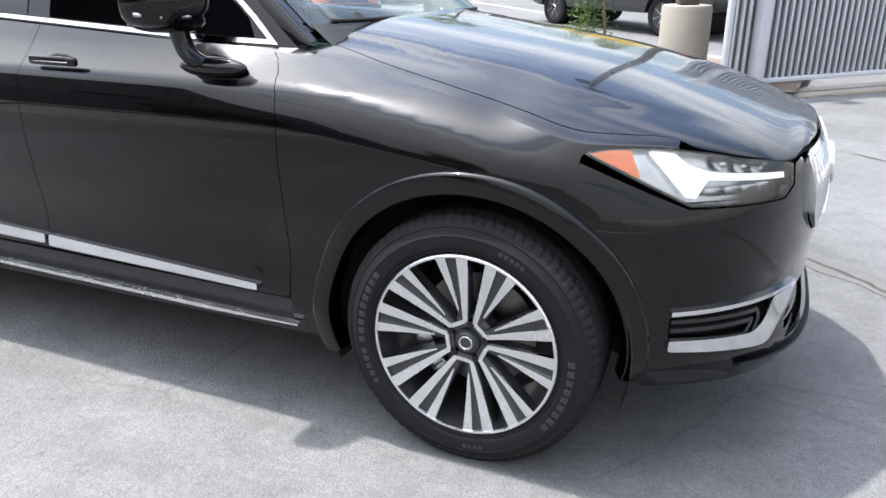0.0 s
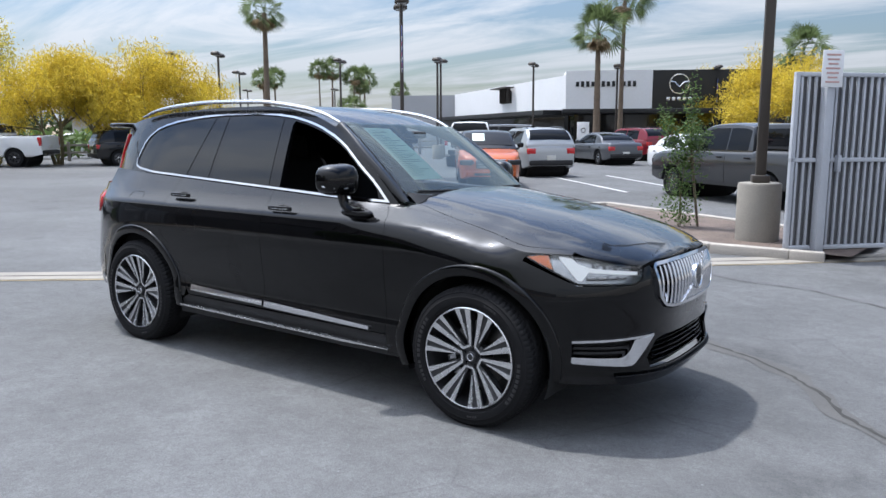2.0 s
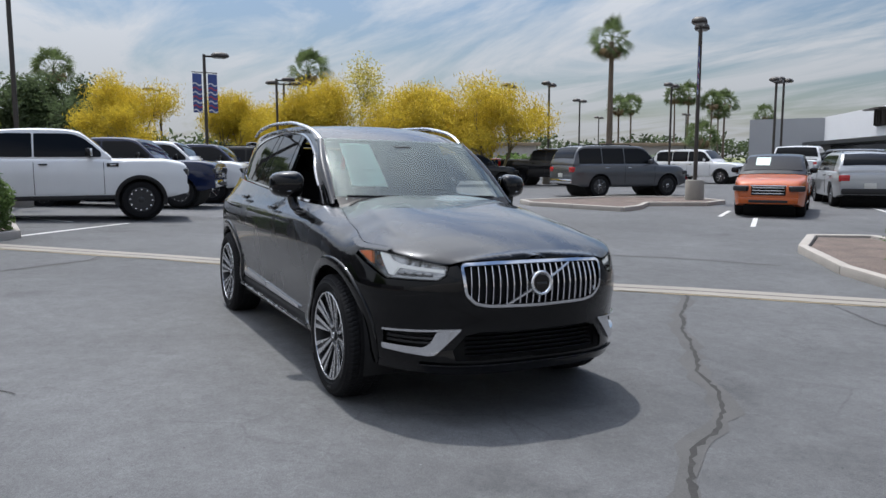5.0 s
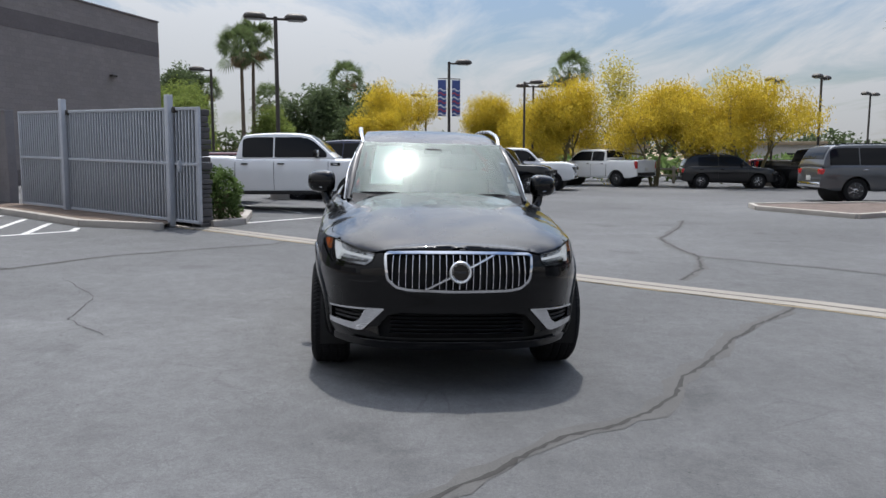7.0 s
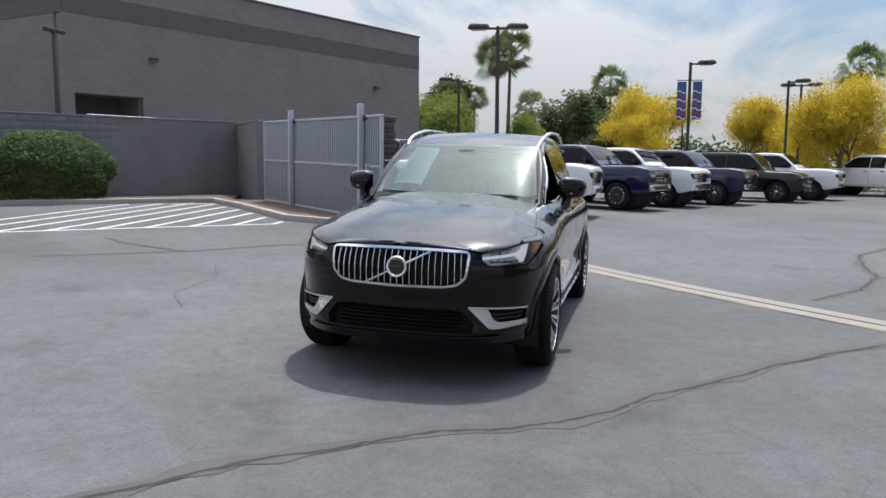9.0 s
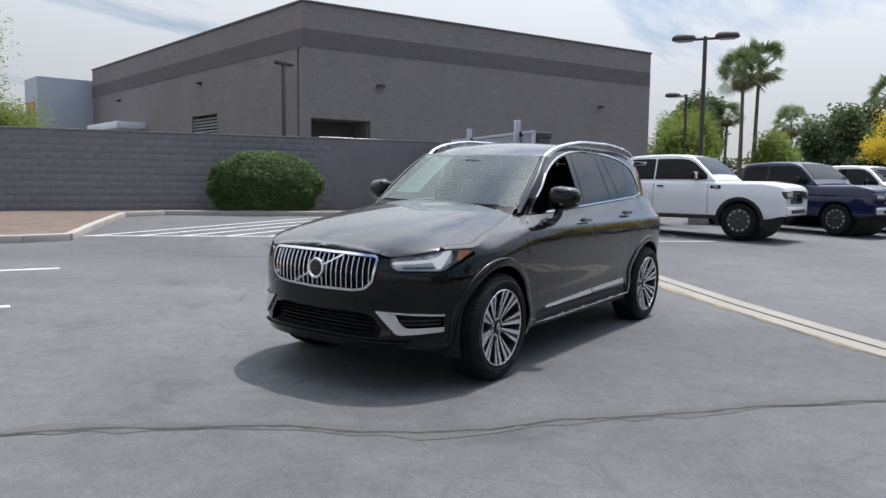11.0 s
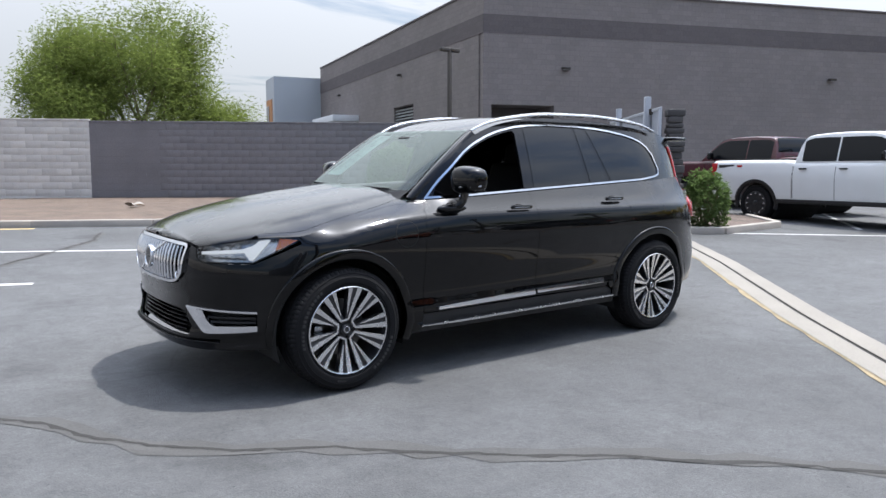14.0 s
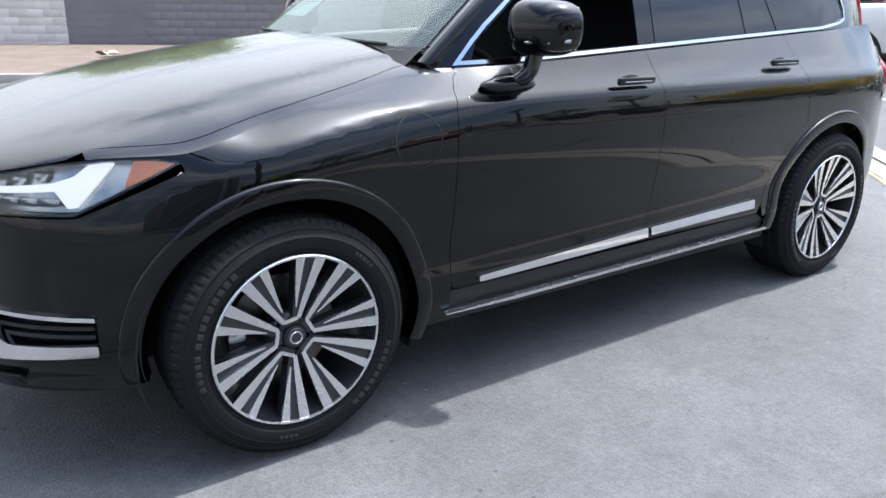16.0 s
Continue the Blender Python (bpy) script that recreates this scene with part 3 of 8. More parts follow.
def front_end():
    """Hood, bumper with its openings, grille, lamps."""
    wof = lambda x: float(np.interp(x, _hp[:, 0], _hp[:, 1]))
    flank = [(x, float(hood_side(x)) * wof(x)) for x in np.linspace(0.945, 1.95, 30)]
    tip = [(x, (0.942 + 0.050 * smooth(1.95, 2.06, x)) * wof(x)) for x in np.linspace(1.98, 2.33, 22)]
    tip += [(float(x), float(y) * 0.992) for x, y in zip(_hp[:, 0], _hp[:, 1]) if x > 2.332 and y > 0.03][::2]
    rear = [(0.962 - 0.015 * (abs(y) / 0.66) ** 3, y) for y in np.linspace(-0.665, 0.665, 25)]
    half = flank + [(float(x), float(y)) for x, y in tip]
    part("hood", sheet("hood", top_xy, rear + half + [(x, -y) for x, y in half[::-1]], flip=1, steps=(0.045, 0.04), thick=0.02), M["paint"], car)

    E = S_END
    flip_s = lambda pts: [(2 * E - s, z) for s, z in pts][::-1]
    left = [(1.715, 0.785), (1.784, 0.925), (2.075, 0.815), (2.40, 0.815), (2.455, 0.845), (2.472, 0.898), (2.52, 0.908), (2.538, 0.885), (2.566, 0.735), (2.62, 0.683), (2.71, 0.665), (E, 0.658)]
    low = [(1.965, 0.335), (2.1, 0.33), (2.5, 0.327), (E, 0.325)]
    archf = [(float(s_of_x(px)), pz) for px, pz in arc(AXLE, HUB_Z, ARCH, 60, -6, 20)]
    outer = left + flip_s(left)[1:] + [(2 * E - s, z) for s, z in archf[1:]] + [(2 * E - s, z) for s, z in low] + flip_s([(2 * E - s, z) for s, z in low])[1:] + archf[::-1][:-1]
    fog = rounded([(2.06, 0.526), (2.535, 0.544), (2.40, 0.410), (2.06, 0.425)], [0.015, 0.01, 0.04, 0.03])
    mouth_half = [(2.52, 0.372), (2.50, 0.43), (2.575, 0.512), (2.66, 0.530), (E, 0.526)]
    mouth = mouth_half + flip_s(mouth_half)[1:]
    part("front_bumper", sheet("front_bumper", skin, outer, [fog, flip_s(fog), mouth], flip=-1, step=0.05), M["paint"], car)
    # chin and splitter
    chin = [(1.98, 0.345), (E, 0.338), (2 * E - 1.98, 0.345), (2 * E - 2.0, 0.30), (2 * E - 2.45, 0.290), (E, 0.288), (2.45, 0.290), (2.0, 0.30)]
    part("splitter", sheet("splitter", lambda s, z: skin(s, z, 0.016 - 0.016 * smooth(0.30, 0.342, z)), chin, flip=-1, thick=0.03), M["gloss"], car)
    lip = np.linspace(2.30, 2 * E - 2.30, 60)
    rows = [skin(lip, np.full(60, z), o) for z, o in ((0.340, -0.01), (0.347, 0.010), (0.350, 0.016), (0.347, 0.018), (0.342, 0.014), (0.336, -0.01))]
    part("lip", net("lip", np.stack(rows, 1), -1), M["matte"], car)
    # lower mouth: dark back and bars
    back = rounded([(2.46, 0.355), (2.44, 0.54), (2 * E - 2.44, 0.54), (2 * E - 2.46, 0.355)], 0.02)
    mouth_ob = part("lower_grille", sheet("lower_grille", lambda s, z: skin(s, z, -0.07), back, flip=-1, thick=0), M["under"], car)
    for z in (0.395, 0.42, 0.445, 0.47, 0.495, 0.515):
        q = np.linspace(2.58, 2 * E - 2.58, 40)
        part("bar", net("bar", np.stack([skin(q, np.full(40, z - 0.004), -0.065), skin(q, np.full(40, z - 0.004), -0.028), skin(q, np.full(40, z + 0.004), -0.028), skin(q, np.full(40, z + 0.004), -0.065)], 1), -1), M["gloss"], mouth_ob)
    for side in (1, -1):
        w = (lambda pts: pts) if side > 0 else flip_s
        recess = part("fog_recess", sheet("fog_recess", lambda s, z: skin(s, z, -0.05), w(offset(fog, 0.02)), flip=-1, thick=0), M["under"], car)
        for z in (0.464, 0.490):
            slat = w([(2.075, z - 0.006), (2.43, z - 0.006), (2.45, z + 0.006), (2.075, z + 0.006)])
            part("slat", sheet("slat", lambda s, z: skin(s, z, -0.018), slat, flip=-1, thick=0.03), M["matte"], recess)
        upper = w([(2.06, 0.521), (2.06, 0.534), (2.545, 0.553), (2.545, 0.542)])
        part("fog_trim", sheet("fog_trim", lambda s, z: skin(s, z, 0.012), upper, flip=-1, thick=0.03, step=0.04), M["chrome"], car, "chrome upper bar")
        hook = w(rounded([(2.06, 0.416), (2.06, 0.449), (2.33, 0.444), (2.372, 0.472), (2.405, 0.534), (2.545, 0.544), (2.40, 0.404), (2.36, 0.398)], [0.01, 0.006, 0.03, 0.03, 0.01, 0.004, 0.03, 0.02]))
        part("fog_trim", sheet("fog_trim", lambda s, z: skin(s, z, 0.014 - 0.02 * smooth(0.40, 0.47, z) * 0), hook, flip=-1, thick=0.035, step=0.03), M["chrome"], car, "chrome hooked bar")
        # head lamp: dark bowl, clear cover, hammer-shaped light, amber end
        shape = [(1.790, 0.950), (1.86, 0.962), (1.93, 0.964), (2.0, 0.963), (2.15, 0.947), (2.25, 0.930), (2.36, 0.916), (2.43, 0.905), (2.462, 0.896), (2.450, 0.850), (2.40, 0.821), (2.080, 0.823), (1.93, 0.889)]
        bowl = part("headlight", sheet("headlight", lambda s, z: skin(s, z, -0.055), w(offset(shape, 0.004)), flip=-1, thick=0), M["reflector"], car, "clear lamp with a white hammer-shaped light")
        rimp = w(shape)
        part("lamp_wall", sheet("lamp_wall", lambda s, z: skin(s, z, -0.003), w(offset(shape, 0.003)), [w(offset(shape, -0.005))], flip=-1, thick=0.055), M["gloss"], bowl)
        part("lens", sheet("lens", lambda s, z: skin(s, z, -0.001), rimp, flip=-1, thick=0), M["lens"], bowl)
        led = [(2.440, 0.862), (2.440, 0.877), (2.15, 0.900), (2.085, 0.918), (2.03, 0.957), (1.965, 0.960), (2.082, 0.838), (2.104, 0.836), (2.140, 0.881)]
        part("day_light", sheet("day_light", lambda s, z: skin(s, z, -0.022), w(led), flip=-1, thick=0.02, step=0.03), M["led"], bowl, "white daytime light")
        amber = [(1.795, 0.945), (1.85, 0.958), (1.915, 0.961), (1.945, 0.892), (1.93, 0.893)]
        part("amber_marker", sheet("amber_marker", lambda s, z: skin(s, z, -0.006), w(amber), flip=-1, thick=0.02, step=0.03), M["amber"], bowl, "orange side marker")
        for k in range(4):
            a = 2.16 + 0.06 * k
            c = skin(np.array([a if side > 0 else 2 * E - a]), np.array([0.848]), -0.035)[0]
            n = skin(np.array([a if side > 0 else 2 * E - a]), np.array([0.848]), 1.0)[0] - c
            n[2] = 0
            t = Vector(n).to_track_quat("Z", "Y").to_matrix().to_4x4()
            part("lamp_cell", box(bmesh.new(), (0.048, 0.022, 0.02), (0, 0, 0), 0.006, Matrix.Translation(c) @ t), M["reflector"], bowl)
            if k < 3:
                a2 = 2.19 + 0.07 * k
                zc = 0.916 - 0.010 * k
                c2 = skin(np.array([a2 if side > 0 else 2 * E - a2]), np.array([zc]), -0.04)[0]
                part("projector", lathe(bmesh.new(), [(0.0, 0.018), (0.010, 0.016), (0.016, 0.008), (0.02, 0.0)], 14, Matrix.Translation(c2) @ t), M["reflector"], bowl)
    # grille: chrome frame, upright ribs, diagonal bar and round badge
    gh = [(2.540, 0.905), (2.566, 0.745), (2.625, 0.692), (2.71, 0.676), (E, 0.668)]
    gt = [(2.540, 0.905), (2.565, 0.918), (2.75, 0.925), (E, 0.927)]
    g_out = gh[:1] + gh[1:] + flip_s(gh)[1:] + [(2 * E - s, z) for s, z in gt[1:]] + flip_s([(2 * E - s, z) for s, z in gt])[1:-1]
    g_out = rounded(g_out, 0.02, 3)
    grille = part("grille", sheet("grille", lambda s, z: skin(s, z, -0.045), g_out, flip=-1, thick=0), M["under"], car, "chrome grille with upright ribs")
    bend = lambda z: 0.012 * np.sin((np.asarray(z) - 0.668) / 0.26 * np.pi)
    part("grille_frame", sheet("grille_frame", lambda s, z: skin(s, z, 0.010 + bend(z)), offset(g_out, 0.004), [offset(g_out, -0.013)], flip=-1, thick=0.05, step=0.03), M["chrome"], grille, "chrome frame")
    ribs = 21
    for k in range(ribs):
        s = 2.578 + (2 * E - 2 * 2.578) * (k + 0.5) / ribs
        q = min(s, 2 * E - s)
        z0, z1 = float(np.interp(q, [2.566, 2.625, 2.71, E], [0.752, 0.711, 0.692, 0.685])), float(np.interp(q, [2.56, 2.75, E], [0.898, 0.906, 0.909]))
        z = np.linspace(z0, z1, 9)
        o = bend(z)
        w2 = 0.0052
        col = np.stack([skin(np.full(9, s + d), z, h + o) for d, h in ((-w2, -0.04), (-w2 * 0.8, -0.002), (0, 0.008), (w2 * 0.8, -0.002), (w2, -0.04))], 1)
        part("rib", net("rib", col, 1), M["chrome"], grille)
    bar = [(E - 0.232, 0.686), (E - 0.212, 0.683), (E + 0.232, 0.908), (E + 0.212, 0.911)]
    part("diagonal_bar", sheet("diagonal_bar", lambda s, z: skin(s, z, 0.014 + bend(z)), [(2 * E - s, z) for s, z in bar], flip=-1, thick=0.015, step=0.03), M["satin"], grille)
    c = skin(np.array([E]), np.array([0.800]), 0.026)[0]
    face = Matrix.Translation(c) @ pose(0, 0, 0, 0, 84, 0)
    badge = part("badge", lathe(bmesh.new(), [(0.0, 0.0), (0.052, 0.0), (0.054, 0.004), (0.058, 0.008), (0.067, 0.009), (0.072, 0.003), (0.072, -0.03)], 48, face), M["satin"], grille, "round silver ring badge")
    part("badge_disc", lathe(bmesh.new(), [(0.0, 0.003), (0.051, 0.003), (0.051, 0.0)], 40, face), M["gloss"], badge)
    part("badge_band", box(bmesh.new(), (0.012, 0.070, 0.003), (0, 0, 0.004), 0.001, face), M["gunmetal"], badge)


def glasshouse():
    bt = lambda x: float(belt(x))
    roof_line = curve((-1.79, 1.37), (-1.735, 1.515), (-1.58, 1.612), (-1.25, 1.674), (-0.86, 1.704), (-0.5, 1.708), (-0.14, 1.678), (0.0, 1.650), (0.16, 1.604), (0.28, 1.556), (0.42, 1.482), (0.56, 1.376), (0.66, 1.298), (0.72, 1.243), (0.79, 1.172))
    xs = [0.72, 0.66, 0.56, 0.49, 0.42, 0.35, 0.28, 0.16, 0.08, 0.0, -0.14, -0.3, -0.5, -0.86, -1.1, -1.25, -1.40, -1.52, -1.62, -1.70, -1.75]
    dlo = [(0.787, bt(0.787) + 0.012)] + [(x, float(roof_line(x))) for x in xs] + [(-1.79, 1.36), (-1.775, 1.318), (-1.71, 1.298), (-1.5, bt(-1.5) + 0.012), (-0.8, bt(-0.8) + 0.012), (0.0, bt(0.0) + 0.012)]
    shell_top = curve((-2.18, 1.62), (-1.9, 1.68), (-1.5, 1.722), (-0.9, 1.755), (-0.5, 1.758), (-0.3, 1.746), (0.0, 1.697), (0.16, 1.650), (0.28, 1.603), (0.42, 1.530), (0.56, 1.424), (0.66, 1.345), (0.72, 1.291), (0.80, 1.214), (0.87, 1.150))
    tops = [0.87, 0.84, 0.80, 0.72, 0.66, 0.56, 0.49, 0.42, 0.35, 0.28, 0.16, 0.08, 0.0, -0.14, -0.3, -0.5, -0.9, -1.2, -1.5, -1.7, -1.9, -2.05, -2.18]
    shell = [(0.87, 1.140)] + [(x, float(shell_top(x))) for x in tops] + [(-2.24, 1.45), (-2.28, 1.25), (-2.25, bt(-1.9) - 0.0), (-1.5, bt(-1.5)), (-0.5, bt(-0.5)), (0.3, bt(0.3))]
    front_open = [(0.725, bt(0.725) + 0.02)] + [(x, float(roof_line(x)) - 0.024) for x in (0.70, 0.62, 0.56, 0.49, 0.42, 0.35, 0.28, 0.16, 0.08, 0.0, -0.08, -0.125)] + [(-0.140, float(roof_line(-0.14)) - 0.05), (-0.095, bt(-0.09) + 0.02), (0.3, bt(0.3) + 0.02)]
    rear_glass = [(-0.20, bt(-0.2) + 0.02)] + [(x, float(roof_line(x)) - 0.02) for x in (-0.24, -0.4, -0.6, -0.775)] + [(-0.80, bt(-0.8) + 0.02)]
    small_glass = [(-0.845, bt(-0.85) + 0.02), (-0.815, float(roof_line(-0.81)) - 0.02), (-0.91, float(roof_line(-0.91)) - 0.02), (-1.055, bt(-1.05) + 0.02)]
    back_glass = [(-1.10, bt(-1.1) + 0.022)] + [(x, float(roof_line(x)) - 0.02) for x in (-0.955, -1.1, -1.25, -1.40, -1.52, -1.63, -1.70)] + [(-1.755, 1.40), (-1.765, 1.36), (-1.745, 1.325), (-1.67, 1.308)]
    for mirror, side in ((False, 1), (True, -1)):
        part("cabin_side", sheet("cabin_side", cabin, shell, [dlo], flip=-1, mirror=mirror), M["paint"], car)
        part("window_surround", sheet("window_surround", lambda x, z: cabin(x, z, -0.006), dlo, [front_open], flip=-1, mirror=mirror, thick=0.03), M["gloss"], car, "gloss black pillars round the windows")
        for shape in (rear_glass, small_glass, back_glass):
            part("side_window", sheet("side_window", lambda x, z: cabin(x, z, -0.003), shape, flip=-1, mirror=mirror, thick=0.004), M["privacy"], car, "dark tinted window")
        part("window_trim", sheet("window_trim", lambda x, z: cabin(x, z, 0.006), offset(dlo, 0.007), [offset(dlo, -0.006)], flip=-1, mirror=mirror, thick=0.016, step=0.05), M["chrome"], car, "chrome line round the windows")
        # pillar beside the windshield
        v = np.linspace(-0.06, 1, 30)[:, None]
        xa = 0.845 - v * 0.585
        a = cabin(xa, shell_top(xa))
        b = windshield(np.ones_like(v) * 1.0, v)
        k = np.linspace(0, 1, 7)[None, :, None]
        P = a * (1 - k) + b * k + np.array([0.010, 0.010, 0.010]) * np.sin(np.pi * k)
        P[..., 1] *= side
        part("windshield_pillar", net("windshield_pillar", P, -side), M["paint"], car)
        # roof rail
        pts = [(0.27, 0.610, 1.640), (0.15, 0.622, 1.694), (-0.05, 0.630, 1.740), (-0.5, 0.632, 1.786), (-0.95, 0.630, 1.790), (-1.35, 0.620, 1.771), (-1.66, 0.606, 1.738), (-1.84, 0.598, 1.692)]
        rail = smooth_line(pts, 40)
        part("roof_rail", tube(bmesh.new(), [(x, y * side, z) for x, y, z in rail], [0.012 + 0.009 * min(1, 6 * min(k, 39 - k) / 39) for k in range(40)], 10, 0.72), M["satin"], car, "satin silver roof rail")
        # mirror
        door_mirror(side)
        # rear lamp: a tall red bend that follows the rear pillar from the spoiler down and steps forward above the bumper
        rows = []
        for z, x0, x1 in ((0.93, -2.22, -2.40), (0.98, -2.10, -2.40), (1.06, -2.07, -2.40), (1.13, -2.10, -2.38), (1.19, -2.155, -2.36), (1.28, -2.165, -2.34), (1.38, -2.15, -2.31), (1.48, -2.12, -2.28), (1.56, -2.09, -2.24)):
            row = []
            for k, o in ((0.0, -0.012), (0.02, 0.012), (0.3, 0.016), (0.65, 0.012), (1.0, 0.006)):
                x = x0 + (x1 - x0) * k
                low, high = skin(s_of_x(x), z), cabin(np.clip(x, -2.33, 1), max(z, 1.17))
                w = float(smooth(1.05, 1.25, z))
                c = low * (1 - w) + high * w
                row.append([x, float(c[1]) + o, z])
            rows.append(row)
        P = np.array(rows, float)
        P[..., 1] *= side
        part("rear_light", net("rear_light", P, side), M["red_lens"], car, "tall red rear light")
    # windshield, with a dark band round it
    u = np.linspace(-1, 1, 40)[None, :]
    v = np.linspace(0, 1, 26)[:, None]
    glass = part("windshield", net("windshield", windshield(u * 0.985 * np.ones_like(v), 0.01 + v * 0.985 * np.ones_like(u)), -1), M["windshield"], car, "clear sloping windshield")
    for k, (u0, u1, v0, v1) in enumerate(((-1, 1, 0.0, 0.035), (-1, 1, 0.945, 1.0), (-1, -0.955, 0.05, 0.95), (0.955, 1, 0.05, 0.95))):
        uu, vv = np.linspace(u0, u1, 24)[None, :], np.linspace(v0, v1, 12)[:, None]
        part("glass_band", net("glass_band", windshield(uu * np.ones_like(vv), vv * np.ones_like(uu), -0.004), -1), M["gloss"], glass)
    # dark cowl between the hood's rear edge and the glass
    y = np.linspace(-0.70, 0.70, 40)
    edge = top_xy(np.full(40, 0.975), y) - np.array([0, 0, 0.014])
    foot = windshield(y / 0.715, np.full(40, 0.03), 0.002)
    part("cowl", net("cowl", edge[:, None] * (1 - np.linspace(0, 1, 4)[None, :, None]) + foot[:, None] * np.linspace(0, 1, 4)[None, :, None], 1), M["matte"], car)
    # wipers lie on the glass's foot
    for y0, y1 in ((0.55, -0.06), (-0.10, -0.62)):
        pts = [windshield(np.array(y0 / 0.70 + (y1 - y0) / 0.70 * k), np.array(0.034 + 0.010 * k), 0.006) for k in np.linspace(0, 1, 9)]
        part("wiper", tube(bmesh.new(), pts, 0.006, 6), M["matte"], car)
    # roof and rear
    x = np.linspace(0.352, -2.20, 64)[:, None]
    t = np.linspace(-1, 1, 31)[None, :]
    xr = x - 0.062 * t**2 * (x > -0.3) * smooth(-0.5, 0.2, x)
    zmid = curve((-2.25, 1.642), (-1.9, 1.70), (-1.4, 1.742), (-0.7, 1.770), (-0.2, 1.758), (0.06, 1.722), (0.21, 1.682), (0.36, 1.628))
    yw = cabin_y(np.clip(xr, -2.18, 0.9), np.minimum(shell_top(xr), 1.765)) * np.ones_like(t)
    zr = shell_top(np.clip(xr, -2.18, 0.87)) + (zmid(xr) - shell_top(np.clip(xr, -2.18, 0.87)) + 0.012) * (1 - np.abs(t) ** 2.4)
    part("roof", net("roof", np.stack([xr * np.ones_like(t), yw * t, zr], -1), 1), M["paint"], car)
    z = np.linspace(1.10, 1.60, 16)[:, None]
    xb = -2.37 + 0.14 * (z - 1.13) / 0.43
    wb = cabin_y(np.clip(xb, -2.33, 0), z) - 0.01
    part("tailgate", net("tailgate", np.stack([xb - 0.05 * (1 - t**2), wb * t, z * np.ones_like(t)], -1), 1), M["privacy"], car)
    part("spoiler", box(bmesh.new(), (0.22, 1.16, 0.035), (-2.26, 0, 1.632), 0.016), M["paint"], car)
    zz = np.linspace(0.36, 1.17, 20)[None, :]
    ss = np.linspace(S_REAR - 1.1, S_REAR + 1.12, 60)[:, None]
    part("rear_bumper", net("rear_bumper", skin(ss, zz), -1), M["paint"], car)


def smooth_line(pts, n):
    p = np.array(pts, float)
    d = np.concatenate([[0], np.cumsum(np.linalg.norm(np.diff(p, axis=0), axis=1))])
    q = np.linspace(0, d[-1], n)
    return np.stack([curve(*zip(d, p[:, k]))(q) for k in range(3)], 1)


def windshield(u, v, out=0.0):
    """u across from -1 to 1, v from foot to head."""
    u, v = np.broadcast_arrays(np.asarray(u, float), np.asarray(v, float))
    y = u * (0.715 + (0.610 - 0.715) * v)
    x = (0.995 - 0.040 * u**2 - 0.075 * u**8) * (1 - v) + (0.355 - 0.060 * u * u) * v
    z = 1.205 + (1.640 - 1.205) * v + 0.016 * np.sin(np.pi * v * 0.9)
    return np.stack([x + 0.55 * out, y, z + 0.83 * out], -1)


def door_mirror(side):
    stalk = smooth_line([(0.610, 0.872, 1.108), (0.600, 0.900, 1.120), (0.575, 0.915, 1.160), (0.560, 0.925, 1.240)], 10)
    arm = part("mirror", tube(bmesh.new(), [(x, y * side, z) for x, y, z in stalk], [0.040, 0.042, 0.043, 0.044, 0.045, 0.046, 0.047, 0.049, 0.051, 0.052], 12, 0.62), M["gloss"], car, "glossy black door mirror")
    pad = bmesh.new()
    bmesh.ops.create_uvsphere(pad, u_segments=20, v_segments=10, radius=1.0, matrix=Matrix.Translation((0.650, 0.888 * side, 1.103)) @ Matrix.Diagonal((0.125, 0.034, 0.030, 1)))
    part("mirror_foot", pad, M["gloss"], arm)
    bm = bmesh.new()
    bmesh.ops.create_uvsphere(bm, u_segments=28, v_segments=18, radius=1.0)
    for v in bm.verts:
        x, y, z = v.co
        x = np.sign(x) * abs(x) ** 0.75
        y = np.sign(y) * abs(y) ** 0.62
        z = np.sign(z) * abs(z) ** 0.68
        if x < 0:
            x *= 0.45
        v.co = (0.545 + 0.100 * x - 0.03 * y, (0.962 + 0.117 * y) * side, 1.295 + 0.094 * z * (1 - 0.10 * y))
    part("mirror_shell", bm, M["paint"], arm)
    part("mirror_glass", boxed((0.006, 0.19, 0.14), (0.505, 0.962 * side, 1.295), 0.02), M["chrome"], arm, "mirror glass")
    part("mirror_blinker", tube(bmesh.new(), [(0.641, 0.89 * side, 1.252), (0.635, 0.962 * side, 1.250), (0.605, 1.032 * side, 1.252), (0.548, 1.075 * side, 1.258)], 0.0075, 8), M["reflector"], arm, "narrow clear turn signal")


